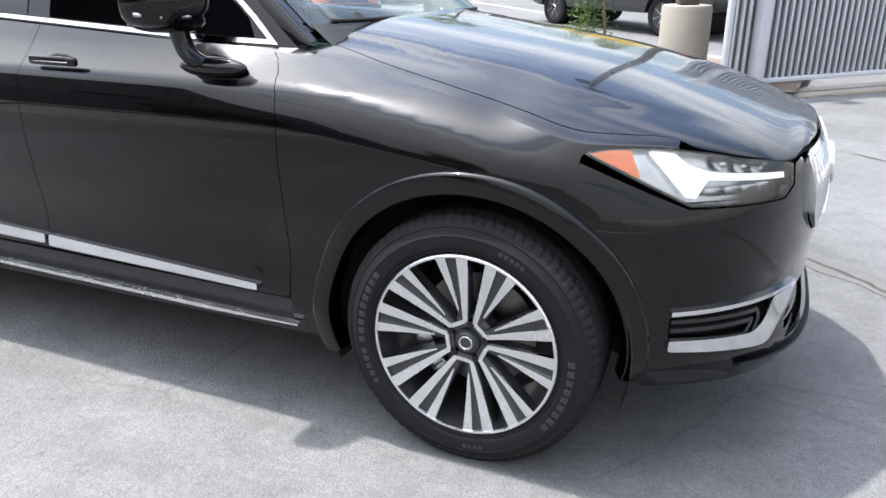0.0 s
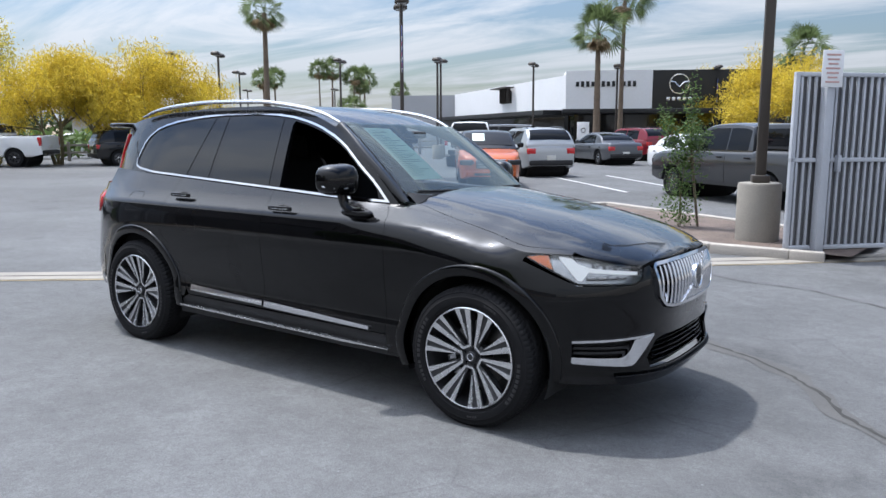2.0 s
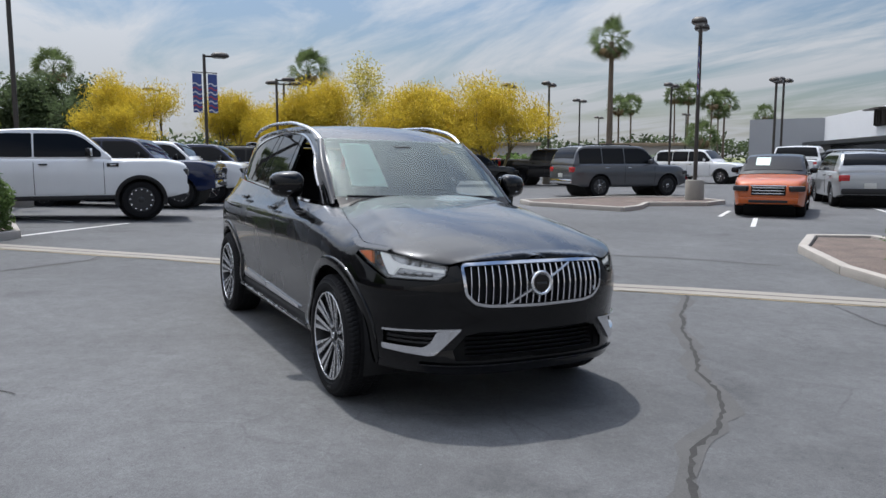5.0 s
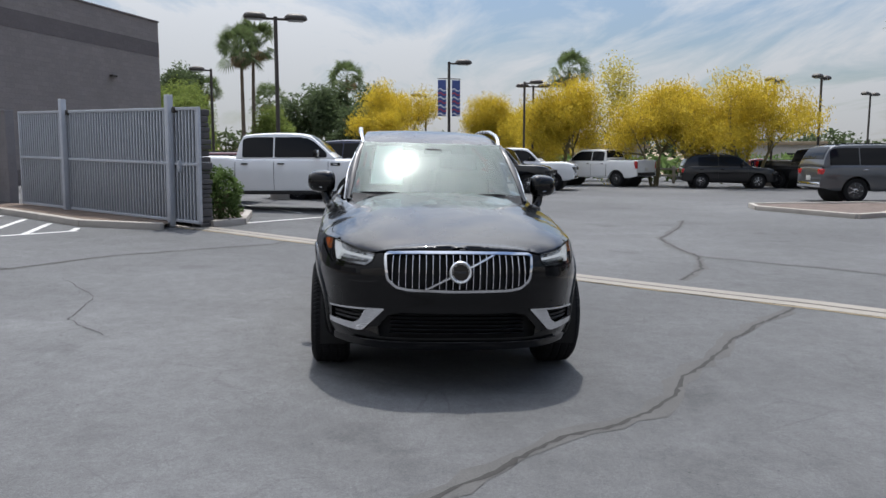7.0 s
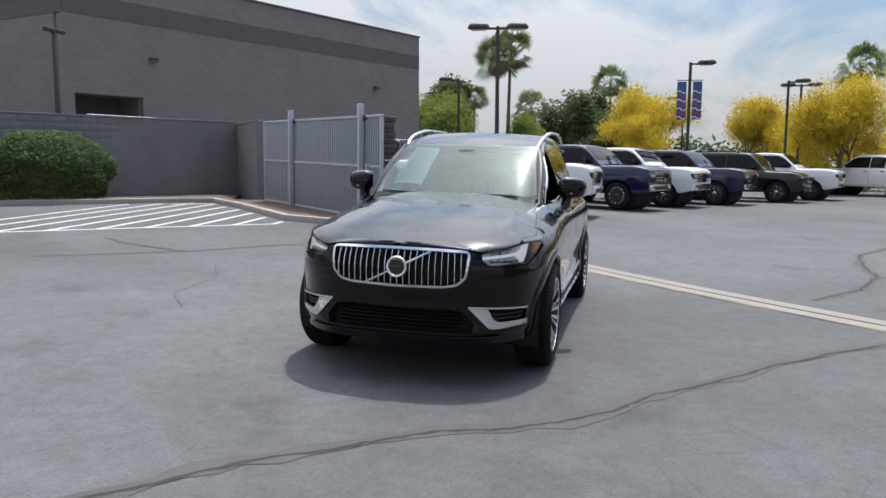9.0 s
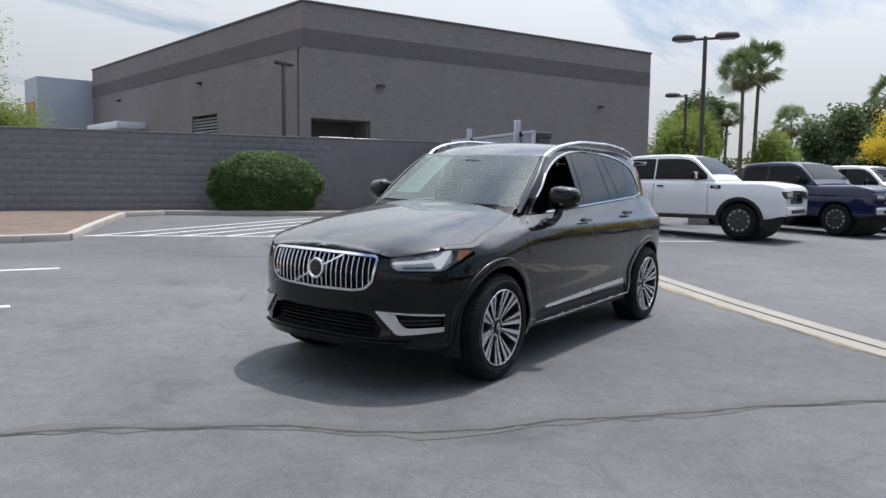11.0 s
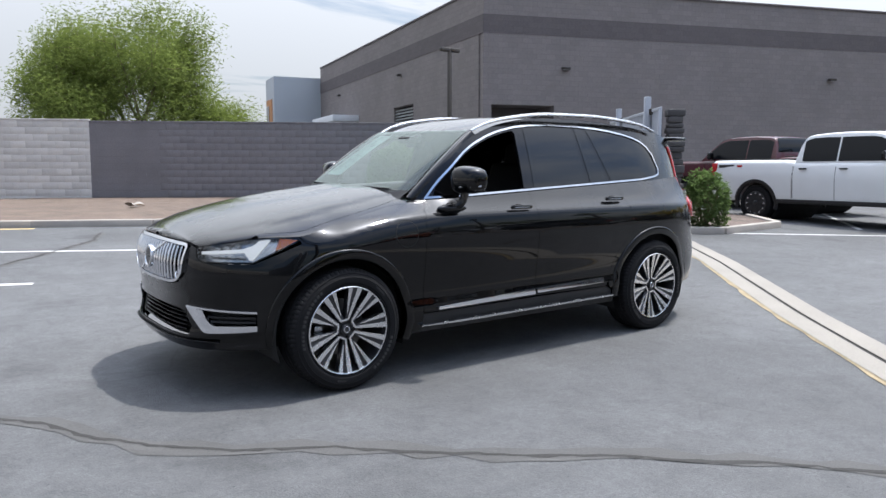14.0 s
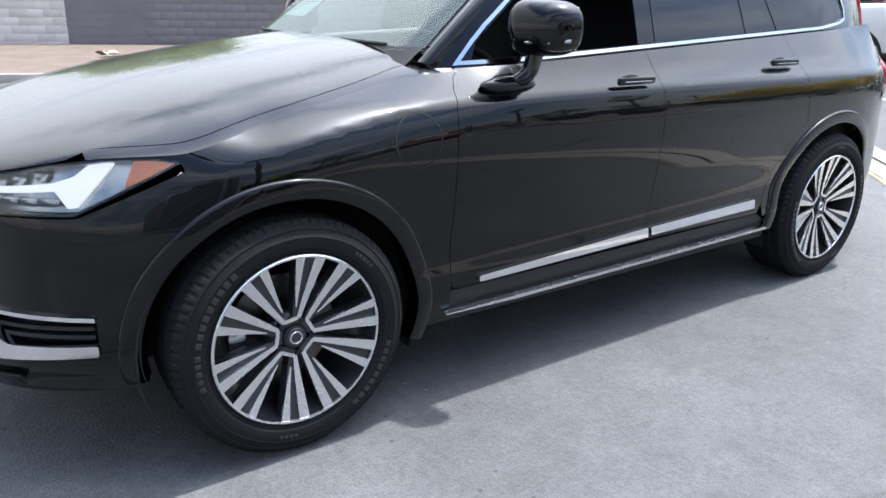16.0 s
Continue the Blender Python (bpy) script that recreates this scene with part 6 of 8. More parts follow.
M["ledge_stone"] = mat("brown_ledge_stone", (0.20, 0.155, 0.125), 0.9, vary=0.3, scale=3, fine=30, bump=0.01, each=0.25)
M["dark_block"] = mat("dark_block", (0.085, 0.08, 0.08), 0.9, vary=0.2, scale=3, fine=30, bump=0.01, each=0.15)
stone_pillar(1.80, 7.08, 45, 0.22, 2.35, M["ledge_stone"], "brown stacked stone gate pillar")
stone_pillar(-8.0, -3.62, 48, 0.30, 2.30, M["dark_block"], "dark stacked block gate pillar")


# ---- planting ----
def leaves(bm, centre, spread, count, size, rnd, squash=1.0, slim=0.42, lift=0.0):
    """Small pointed leaves strewn about a centre."""
    for _ in range(count):
        p = Vector(centre) + Vector([max(-1.6, min(1.6, rnd.gauss(0, 1))) * spread * k for k in (1, 1, squash)])
        d = Vector((rnd.gauss(0, 1), rnd.gauss(0, 1), rnd.gauss(0, 0.7) + lift)).normalized()
        s = d.orthogonal().normalized()
        k = size * rnd.uniform(0.6, 1.4)
        a, b, c, e = p - d * k, p + s * k * slim, p + d * k, p - s * k * slim
        bm.faces.new([bm.verts.new(q) for q in (a, b, c, e)])


def limbs(bm, tips, start, direction, length, radius, depth, rnd, fork=3, droop=0.0):
    """Branches that fork and taper; tips collects where foliage hangs."""
    p, d = Vector(start), Vector(direction).normalized()
    pts, rad = [p.copy()], [radius]
    for k in range(4):
        d = (d + Vector((rnd.gauss(0, 0.14), rnd.gauss(0, 0.14), rnd.gauss(0.0, 0.10) - droop))).normalized()
        p = p + d * length / 4
        pts.append(p.copy())
        rad.append(radius * (1 - 0.4 * (k + 1) / 4))
        if depth <= 1:
            tips.append(p.copy())
    tube(bm, pts, rad, 6 if depth > 1 else 4)
    if depth > 0:
        for k in range(fork):
            a = 2 * math.pi * (k + rnd.random()) / fork
            side = d.orthogonal().normalized()
            side.rotate(Matrix.Rotation(a, 3, d))
            limbs(bm, tips, p, d * rnd.uniform(0.7, 1.0) + side * rnd.uniform(0.5, 0.9), length * rnd.uniform(0.62, 0.85), rad[-1] * 0.8, depth - 1, rnd, fork, droop)


def broad_tree(x, y, height, half, leaf, label, seed, leaf_size=0.10, per_tip=26, trunks=3, lift=0.0, spread=0.42, turn=0.0, depth=3, slim=0.42, rise=0.0, hang=0.0):
    rnd = random.Random(seed)
    ob = thing("tree", label, "tree", "trees round the lot", on_ground(x, y, turn, lift))
    bm, tips = bmesh.new(), []
    for k in range(trunks):
        a = 2 * math.pi * (k + rnd.random() * 0.6) / trunks
        limbs(bm, tips, (0.1 * math.cos(a), 0.1 * math.sin(a), -0.1), (0.45 * math.cos(a), 0.45 * math.sin(a), 1), 1.0, 0.07, depth, rnd)
    P = np.array(tips)
    lo_z, hi_z = np.percentile(P[:, 2], 5), P[:, 2].max()
    kz = (height - 0.25) / hi_z
    kr = (half - 0.2) / max(np.percentile(np.hypot(P[:, 0], P[:, 1]), 92), 0.1)
    bmesh.ops.scale(bm, vec=(kr, kr, kz), verts=bm.verts)
    part("trunk", bm, M["bark_green"], ob)
    cm = bmesh.new()
    for t in tips:
        leaves(cm, (t.x * kr, t.y * kr, t.z * kz), spread, per_tip, leaf_size, rnd, 0.75, slim, rise)
        if hang:
            leaves(cm, (t.x * kr * 1.05, t.y * kr * 1.05, t.z * kz - rnd.uniform(0.2, 1.0) * hang), spread, per_tip // 2, leaf_size, rnd, 0.75, slim, rise)
    part("crown", cm, leaf, ob)
    return ob


def fan_palm(x, y, top, seed, crown=1.5, thick=0.2, lift=0.0, skirt=0.5):
    """A tall fan palm: ringed tapering trunk, round head of fan leaves, dry skirt."""
    rnd = random.Random(seed)
    h = top - ground_z(x, y) - crown * 0.75
    ob = thing("palm_tree", "tall fan palm with a round green head and a dry skirt", "palm tree", "palms", on_ground(x, y, rnd.uniform(0, 360)))
    lean = Vector((rnd.uniform(-0.02, 0.02), rnd.uniform(-0.02, 0.02), 0))
    pts, rad = [], []
    for k in range(15):
        t = k / 14
        pts.append((lean.x * h * t * t, lean.y * h * t * t, h * t))
        rad.append(thick * 0.74 * (1.25 - 0.55 * t) * (1 + 0.06 * (k % 2)) * (1.25 if t > 0.93 else 1.0))
    part("trunk", tube(bmesh.new(), pts, rad, 10), M["bark"], ob)
    head = Vector(pts[-1])
    for name, count, lo, hi, material, scale in (("crown", 44, -38, 85, M["palm_leaf"], 1.0), ("skirt", int(20 * skirt * 2), -82, -40, M["palm_dry"], 0.62)):
        bm = bmesh.new()
        for k in range(count):
            az, el = rnd.uniform(0, 2 * math.pi), radians(rnd.uniform(lo, hi))
            d = Vector((math.cos(az) * math.cos(el), math.sin(az) * math.cos(el), math.sin(el)))
            L = crown * scale * rnd.uniform(0.8, 1.1)
            side = d.cross(Vector((0, 0, 1)))
            side = side.normalized() if side.length > 0.05 else Vector((1, 0, 0))
            roll = rnd.uniform(-1.2, 1.2)
            side = side * math.cos(roll) + side.cross(d) * math.sin(roll)
            mid = head + d * L * 0.52 + Vector((0, 0, 0.03 * L))
            bm.faces.new([bm.verts.new(q) for q in (head + side * 0.015, head - side * 0.015, mid - side * 0.012, mid + side * 0.012)])
            for j in range(13):
                a = radians(-80 + 160 * j / 12)
                out = d * math.cos(a) + side * math.sin(a)
                tip = mid + out * L * 0.50 * (1 - 0.25 * abs(j - 6) / 6) + Vector((0, 0, -0.15 * L * (0.5 + 0.5 * abs(j - 6) / 6)))
                elbow = mid + out * L * 0.26 + Vector((0, 0, -0.015 * L))
                w = side.cross(d) * 0.0 + (side * math.cos(a) - d * math.sin(a)) * 0.022 * crown
                bm.faces.new([bm.verts.new(q) for q in (mid, elbow + w, tip, elbow - w)])
        part(name, bm, material, ob, "dry hanging fronds" if name == "skirt" else "")
    return ob


def shrub(x, y, rx, ry, h, leaf, label, seed, count, size, lift=0.0, turn=0.0, ragged=0.06):
    """A dense rounded bush: twigs inside, leaves in a thick uneven coat."""
    rnd = random.Random(seed)
    ob = thing("shrub", label, "shrub", m=on_ground(x, y, turn, lift))
    tw = bmesh.new()
    for k in range(14):
        a, e = rnd.uniform(0, 6.28), rnd.uniform(0.4, 1.3)
        tube(tw, [(0, 0, -0.05), (rx * 0.4 * math.cos(a), ry * 0.4 * math.sin(a), h * 0.4), (rx * 0.8 * math.cos(a) * math.cos(e), ry * 0.8 * math.sin(a) * math.cos(e), h * 0.85 * math.sin(e))], [0.02, 0.015, 0.006], 5)
    part("branch_work", tw, M["bark_green"], ob)
    bm = bmesh.new()
    for k in range(count):
        a, u = rnd.uniform(0, 6.283), rnd.uniform(-0.72, 1.0)
        r = math.sqrt(max(0, 1 - u * u))
        d = Vector((r * math.cos(a), r * math.sin(a), u))
        bulge = 1 + ragged * 2.2 * noise.noise(d * 2.6 + Vector((seed, 0, 0))) - abs(rnd.gauss(0, ragged))
        p = Vector((d.x * rx * bulge, d.y * ry * bulge, h * 0.42 + d.z * h * 0.56 * bulge))
        if p.z < 0.03:
            continue
        leaves(bm, p, size * 0.7, 2, size, rnd)
    part("foliage", bm, leaf, ob)
    return ob


YELLOW = "palo verde tree in full yellow blossom over thin trunks"
for x, y, top, half, seed, per in ((-40.9, 2.3, 6.1, 3.3, 1, 40), (-45.3, 8.6, 5.8, 2.5, 2, 40), (-35.5, 11.5, 5.9, 2.6, 3, 34), (-32.2, 15.3, 5.4, 2.5, 5, 30), (-30.8, 17.1, 5.6, 2.3, 6, 28), (-29.4, 19.2, 5.7, 2.9, 7, 30), (-11.5, 49.5, 5.7, 3.4, 8, 40), (-5.2, 38.8, 5.8, 3.2, 9, 34), (-52.0, 13.0, 5.6, 2.8, 10, 34), (-34.5, 9.8, 5.0, 1.6, 11, 26)):
    broad_tree(x, y, top - ground_z(x, y), half, M["yellow_leaf"], YELLOW, seed, 0.10, int(per * 1.9), 3, 0.0, 0.40, slim=0.17, rise=0.9)
broad_tree(-36.4, 14.5, 7.5, 2.2, M["yellow_green"], "tall thin palo verde tree with sparse yellow-green twigs", 4, 0.08, 17, 2)
DARK = "dark green tree behind the parking lot"
for x, y, h, half, seed in ((-53.5, -3.2, 7.0, 3.0, 21), (-50.0, -0.2, 5.2, 2.4, 27), (-57.5, 0.8, 7.5, 1.9, 22), (-60.2, -14.9, 9.0, 2.6, 23), (-55.1, -14.6, 8.0, 2.5, 24)):
    broad_tree(x, y, h, half, M["dark_leaf"], DARK, seed, 0.15, 30)
for x, y, h, half, seed in ((-43.0, -5.5, 4.5, 1.7, 25), (-41.1, -11.0, 5.2, 1.8, 26), (-48.2, -12.7, 6.6, 2.2, 28)):
    broad_tree(x, y, h, half, M["green_leaf"], "light green feathery tree beside the building", seed, 0.13, 34, slim=0.2, rise=0.4, hang=1.0)
broad_tree(-5.0, -27.6, 7.8, 3.9, M["green_leaf"], "large fresh green mesquite tree behind the wall", 31, 0.085, 110, 5, 0.0, 0.46, 0.0, 3, slim=0.22, hang=2.2)
for k, (x, y, top, c, t) in enumerate(((-42.0, 37.7, 12.0, 1.84, 0.30), (-41.2, -7.5, 9.1, 1.52, 0.16), (-42.8, -7.1, 9.8, 1.60, 0.16), (-61.5, -1.3, 9.7, 1.60, 0.16), (-60.5, -13.3, 8.1, 1.28, 0.16), (-57.3, -7.6, 7.3, 1.52, 0.16), (-51.0, 15.8, 9.4, 1.68, 0.20), (-66.1, 61.2, 8.8, 1.52, 0.16), (-56.0, 60.3, 9.4, 1.52, 0.16), (-56.0, 65.9, 8.8, 1.52, 0.16), (-43.9, 49.8, 4.5, 1.52, 0.16), (-56.9, 59.3, 9.1, 1.28, 0.13), (-54.1, 61.8, 8.4, 1.28, 0.13), (-54.6, 63.5, 7.5, 1.28, 0.13), (-52.5, 68.3, 7.0, 1.12, 0.13), (-64.1, 57.6, 8.4, 1.44, 0.16), (-14.5, 37.9, 8.3, 1.60, 0.24), (-14.0, 40.3, 10.4, 1.60, 0.18), (-6.5, 54.8, 8.4, 1.90, 0.20))):
    fan_palm(x, y, top + 0.2, 50 + k, c * 1.22, t)
shrub(-9.3, -13.3, 1.68, 0.9, 1.80, M["hedge_leaf"], "large clipped round green bush in gravel by the wall", 61, 16000, 0.035, 0.08, 148.0)
shrub(-8.75, -3.42, 0.42, 0.42, 1.1, M["bush_leaf"], "loose green shrub beside the gate pillar", 62, 2200, 0.04, 0.06, 0.0, 0.14)


def sapling():
    rnd = random.Random(8)
    ob = thing("young_tree", "slender staked young tree with small green leaves", "tree", m=on_ground(-0.2, 8.1, 0, 0.08))
    bm, tips = bmesh.new(), []
    for k in range(3):
        limbs(bm, tips, (0.05 * k - 0.05, 0, -0.05), (0.10 * (k - 1), 0.05, 1), 0.75, 0.02, 2, rnd, 2)
    P = np.array(tips)
    kz, kr = 2.35 / P[:, 2].max(), 0.34 / np.percentile(np.hypot(P[:, 0], P[:, 1]), 90)
    bmesh.ops.scale(bm, vec=(kr, kr, kz), verts=bm.verts)
    part("trunk", bm, M["bark_green"], ob)
    cm = bmesh.new()
    for t in tips:
        leaves(cm, (t.x * kr, t.y * kr, t.z * kz), 0.075, 24, 0.026, rnd, 1.4)
    for k in range(900):
        leaves(cm, (rnd.gauss(0, 0.14), rnd.gauss(0, 0.14), rnd.uniform(0.1, 1.6)), 0.03, 2, 0.026, rnd)
    part("crown", cm, M["hedge_leaf"], ob)
    part("stake", tube(bmesh.new(), [(0.25, 0.2, -0.05), (0.12, 0.08, 1.25)], 0.022, 6), M["bark"], ob, "leaning wooden stake")


def fallen_bark(x, y):
    """A dry curled palm boot lying on the gravel."""
    ob = thing("fallen_bark", "dry pale palm bark piece lying on gravel", "debris", m=on_ground(x, y, 40, 0.10))
    rows = [[(0.5 * (k / 8 - 0.5), 0.11 * math.sin(j / 4 * 3.1 - 1.55) * (0.5 + k / 16), 0.035 + 0.05 * math.cos(j / 4 * 3.1 - 1.55) + 0.03 * math.sin(k)) for j in range(5)] for k in range(9)]
    part("curl", net("curl", np.array(rows), -1), M["kerb"], ob)
    part("stem", tube(bmesh.new(), [(-0.3, 0.05, 0.02), (-0.05, 0.09, 0.05), (0.28, 0.02, 0.04)], [0.012, 0.02, 0.01], 6), M["bark"], ob)


sapling()
fallen_bark(-1.2, -13.8)

# ---- parked vehicles ----
M["car_glass"] = mat("dark_car_glass", (0.006, 0.007, 0.009), 0.03, vary=0.05, spec=0.22, rvary=0.01)
M["car_white"] = paint("white_car_paint", (0.70, 0.71, 0.72))
M["car_blue"] = paint("dark_blue_car_paint", (0.004, 0.010, 0.042))
M["car_black"] = paint("black_car_paint", (0.008, 0.008, 0.009))
M["car_grey"] = paint("grey_car_paint", (0.085, 0.089, 0.098), 0.4)
M["car_charcoal"] = paint("charcoal_car_paint", (0.040, 0.042, 0.046), 0.3)
M["lamp_clear"] = mat("clear_lamp_cells", (0.62, 0.64, 0.66), 0.15, 0.6, vary=0.2, scale=30, fine=90)
M["car_silver"] = paint("silver_car_paint", (0.36, 0.37, 0.38), 0.5)
M["car_maroon"] = paint("maroon_car_paint", (0.060, 0.010, 0.016))
M["car_red"] = paint("red_car_paint", (0.15, 0.008, 0.016))
M["car_orange"] = paint("orange_car_paint", (0.42, 0.085, 0.014))
M["plate"] = mat("number_plate", (0.55, 0.55, 0.52), 0.5, vary=0.05)
MODELS = {
    # length, width, height, wheelbase, rear overhang, wheel radius, floor, hood front, hood rear, belt, cab: foot of windscreen, head, roof end, rear end (from the front bumper)
    "pickup": dict(L=5.85, W=2.02, H=1.95, wb=3.66, fo=0.98, r=0.41, low=0.46, hf=1.25, hr=1.30, belt=1.33, ws=1.55, head=2.20, roof=3.82, back=4.00, bed=1.38),
    "suv": dict(L=5.1, W=1.98, H=1.93, wb=3.02, fo=0.92, r=0.41, low=0.40, hf=1.13, hr=1.20, belt=1.24, ws=1.38, head=2.02, roof=4.74, back=5.06, bed=None),
    "crossover": dict(L=4.5, W=1.84, H=1.66, wb=2.68, fo=0.90, r=0.35, low=0.29, hf=0.96, hr=1.05, belt=1.08, ws=1.22, head=1.92, roof=3.98, back=4.44, bed=None),
    "hatch": dict(L=4.25, W=1.76, H=1.58, wb=2.62, fo=0.85, r=0.33, low=0.26, hf=0.93, hr=1.03, belt=1.06, ws=1.05, head=1.80, roof=3.70, back=4.18, bed=None),
    "jeep": dict(L=4.6, W=1.88, H=1.86, wb=3.0, fo=0.75, r=0.41, low=0.48, hf=1.10, hr=1.16, belt=1.20, ws=1.55, head=1.80, roof=4.35, back=4.45, bed=None),
    "sedan": dict(L=4.75, W=1.84, H=1.45, wb=2.78, fo=0.95, r=0.33, low=0.24, hf=0.74, hr=0.92, belt=0.95, ws=1.35, head=2.25, roof=3.35, back=4.1, bed=None),
}
WHEEL_MESHES = {}


def parked_wheel(parent, x, y, r, side, bright):
    key = (round(r, 2), bright)
    if key not in WHEEL_MESHES:
        turn = pose(0, 0, 0, -90, 0, 0)
        tyre = lathe(bmesh.new(), [(r * 0.66, -0.11), (r * 0.80, -0.12), (r * 0.96, -0.105), (r, -0.07), (r, 0.07), (r * 0.96, 0.105), (r * 0.80, 0.12), (r * 0.66, 0.10)], 28, turn, closed=True)
        rim = lathe(bmesh.new(), [(r * 0.67, 0.10), (r * 0.63, 0.105), (r * 0.60, 0.06), (r * 0.2, 0.045), (0, 0.05)], 28, turn)
        spokes, studs = bmesh.new(), bmesh.new()
        if bright:
            lathe(studs, [(r * 0.10, 0.09), (r * 0.10, 0.118), (0, 0.12)], 12, turn)
        for k in range(7):
            box(spokes, (r * 0.13, 0.03, r * 0.56), (0, 0.085, r * 0.34), 0.008, pose(0, 0, 0, 0, 360 * k / 7, 0))
        if not bright:
            for k in range(12):
                lathe(studs, [(0.0, 0.0), (r * 0.045, 0.0), (r * 0.045, 0.012), (0.0, 0.016)], 6, pose(0, 0, 0, 0, 30 * k + 9, 0) @ Matrix.Translation((0, 0.095, r * 0.56)) @ turn)
        lathe(spokes, [(r * 0.16, 0.05), (r * 0.16, 0.10), (r * 0.12, 0.11), (0, 0.11)], 16, turn)
        made_obs = []
        for name, bm, m in (("tyre", tyre, M["rubber"]), ("rim", rim, M["gunmetal"]), ("spokes", spokes, M["satin"] if bright else M["gunmetal"]), ("studs", studs, M["gloss"] if bright else M["satin"])):
            ob = part(name, bm, m)
            made_obs.append(ob.data)
            bpy.data.objects.remove(ob)
        WHEEL_MESHES[key] = made_obs
    tyre, rim, spokes, studs = WHEEL_MESHES[key]
    w = new("wheel", tyre)
    w.parent, w.matrix_local = parent, pose(x, y, r, 0, (x * 37) % 60, 0 if side > 0 else 180)
    for name, me in (("rim", rim), ("spokes", spokes), ("studs", studs)):
        o = new(name, me)
        o.parent = w
        if name == "studs":
            o["kind"] = "stuff"


def lofted(name, rows, material, parent, label="", angle=40.0):
    """Joins half sections (from the flank to the middle line) and their mirror images into one closed shell."""
    bm = bmesh.new()
    grid = []
    for row in rows:
        half = [bm.verts.new(p) for p in row]
        grid.append(half + [bm.verts.new((x, -y, z)) for x, y, z in row[::-1]])
    for p, q in zip(grid, grid[1:]):
        for k in range(len(p) - 1):
            bm.faces.new((p[k], p[k + 1], q[k + 1], q[k]))
    bm.faces.new(grid[0])
    bm.faces.new(grid[-1])
    bmesh.ops.remove_doubles(bm, verts=bm.verts, dist=1e-4)
    bmesh.ops.dissolve_degenerate(bm, edges=bm.edges, dist=1e-4)
    return part(name, bm, material, parent, label, angle)


def vehicle(model, x, y, heading, material, label, bright=True, ref="centre", trim=None, group="parked vehicles", flares=False, sticker=False, cap=False, **other):
    """A parked vehicle. x, y: its middle, or with ref 'wheel' the ground under its front right wheel."""
    d = dict(MODELS[model], **other)
    L, W, H, wb, fo, r, low, ws, head, back = (d[k] for k in ("L", "W", "H", "wb", "fo", "r", "low", "ws", "head", "back"))
    fx = lambda v: L / 2 - v
    h = radians(heading)
    ahead, left = Vector((math.cos(h), math.sin(h))), Vector((-math.sin(h), math.cos(h)))
    p = Vector((x, y))
    if ref == "wheel":
        p = p - ahead * (L / 2 - fo) + left * (W / 2 - 0.05)
    name = {"pickup": "pickup_truck", "sedan": "car", "jeep": "off_roader"}.get(model, "suv")
    ob = thing(name, label, "pickup truck" if model == "pickup" else "car", group, on_ground(p.x, p.y, heading))
    ax, bx = fx(fo), fx(fo + wb)
    ar = r + 0.07
    square = 0.32 if model in ("pickup", "jeep") else 1.0
    bl = d["belt"]
    # plan: rounded nose and tail
    def half(X):
        f = max(0.0, (X - L / 2 + 0.85) / 0.85)
        t = max(0.0, (-X - L / 2 + 0.6) / 0.6)
        return W / 2 * (1 - 0.22 * square * f ** 2.4 - 0.12 * square * t ** 2.6)
    # upper edge of the body
    if d["bed"]:
        up = curve((fx(L), d["bed"] - 0.03), (fx(L - 0.05), d["bed"]), (fx(back + 0.06), d["bed"]), (fx(back), bl), (fx(ws + 0.1), bl - 0.01), (fx(ws - 0.1), d["hr"]), (fx(0.55), d["hf"] + 0.05), (fx(0.2), d["hf"]), (fx(0.05), d["hf"] - 0.05), (fx(0), d["hf"] - 0.11))
    else:
        tail = bl + (0.05 if model == "sedan" else 0.02)
        up = curve((fx(L), tail - 0.28), (fx(L - 0.04), tail - 0.10), (fx(L - 0.16), tail), (fx(ws + 0.1), bl), (fx(ws - 0.1), d["hr"]), (fx(0.6), d["hf"] + 0.05), (fx(0.22), d["hf"] - 0.02), (fx(0.06), d["hf"] - 0.12), (fx(0), d["hf"] - 0.24))
    def lower(X):
        z = low + 0.10 * smooth(0.45, 0.0, X + L / 2) + 0.08 * smooth(0.4, 0.0, L / 2 - X)
        for c in (ax, bx):
            if abs(X - c) < ar:
                z = max(z, r + math.sqrt(ar * ar - (X - c) ** 2))
        return float(z)
    xs = set(np.linspace(-L / 2, L / 2, 30)) | {L / 2 - k for k in (0.03, 0.07, 0.12, 0.2, 0.3)} | {-L / 2 + k for k in (0.03, 0.07, 0.14)} | {fx(back + 0.03), fx(back)}
    for c in (ax, bx):
        xs = {q for q in xs if abs(q - c) > ar} | {c + ar * math.cos(math.pi * k / 14) * 0.9999 for k in range(15)} | {c - ar - 0.004, c + ar + 0.004}
    levels = ((0.0, 0.93), (0.05, 0.965), (0.16, 0.975), (0.40, 0.992), (0.58, 1.0), (0.72, 0.995), (0.80, 0.978), (0.90, 0.968), (0.965, 0.945), (1.0, 0.90))
    rows = []
    for X in sorted(xs):
        w, zl, zu = half(X), lower(X), float(up(X))
        row = [(X, w - 0.20, zl)]
        for f, k in levels:
            z = max(low + f * (zu - low), zl)
            row.append((X, w * (float(np.interp((z - low) / (zu - low), [q[0] for q in levels], [q[1] for q in levels]))), z))
        row += [(X, w * 0.72, zu + 0.012), (X, w * 0.45, zu + 0.022), (X, 0.0, zu + 0.026)]
        rows.append(row)
    body = lofted("body", rows, material, ob)
    # cabin: leaning sides, rounded roof edge, curved screens
    lean = lambda z: 0.93 - 0.17 * max(0.0, (z - bl) / (H - bl)) ** 1.15
    roof = d["roof"]
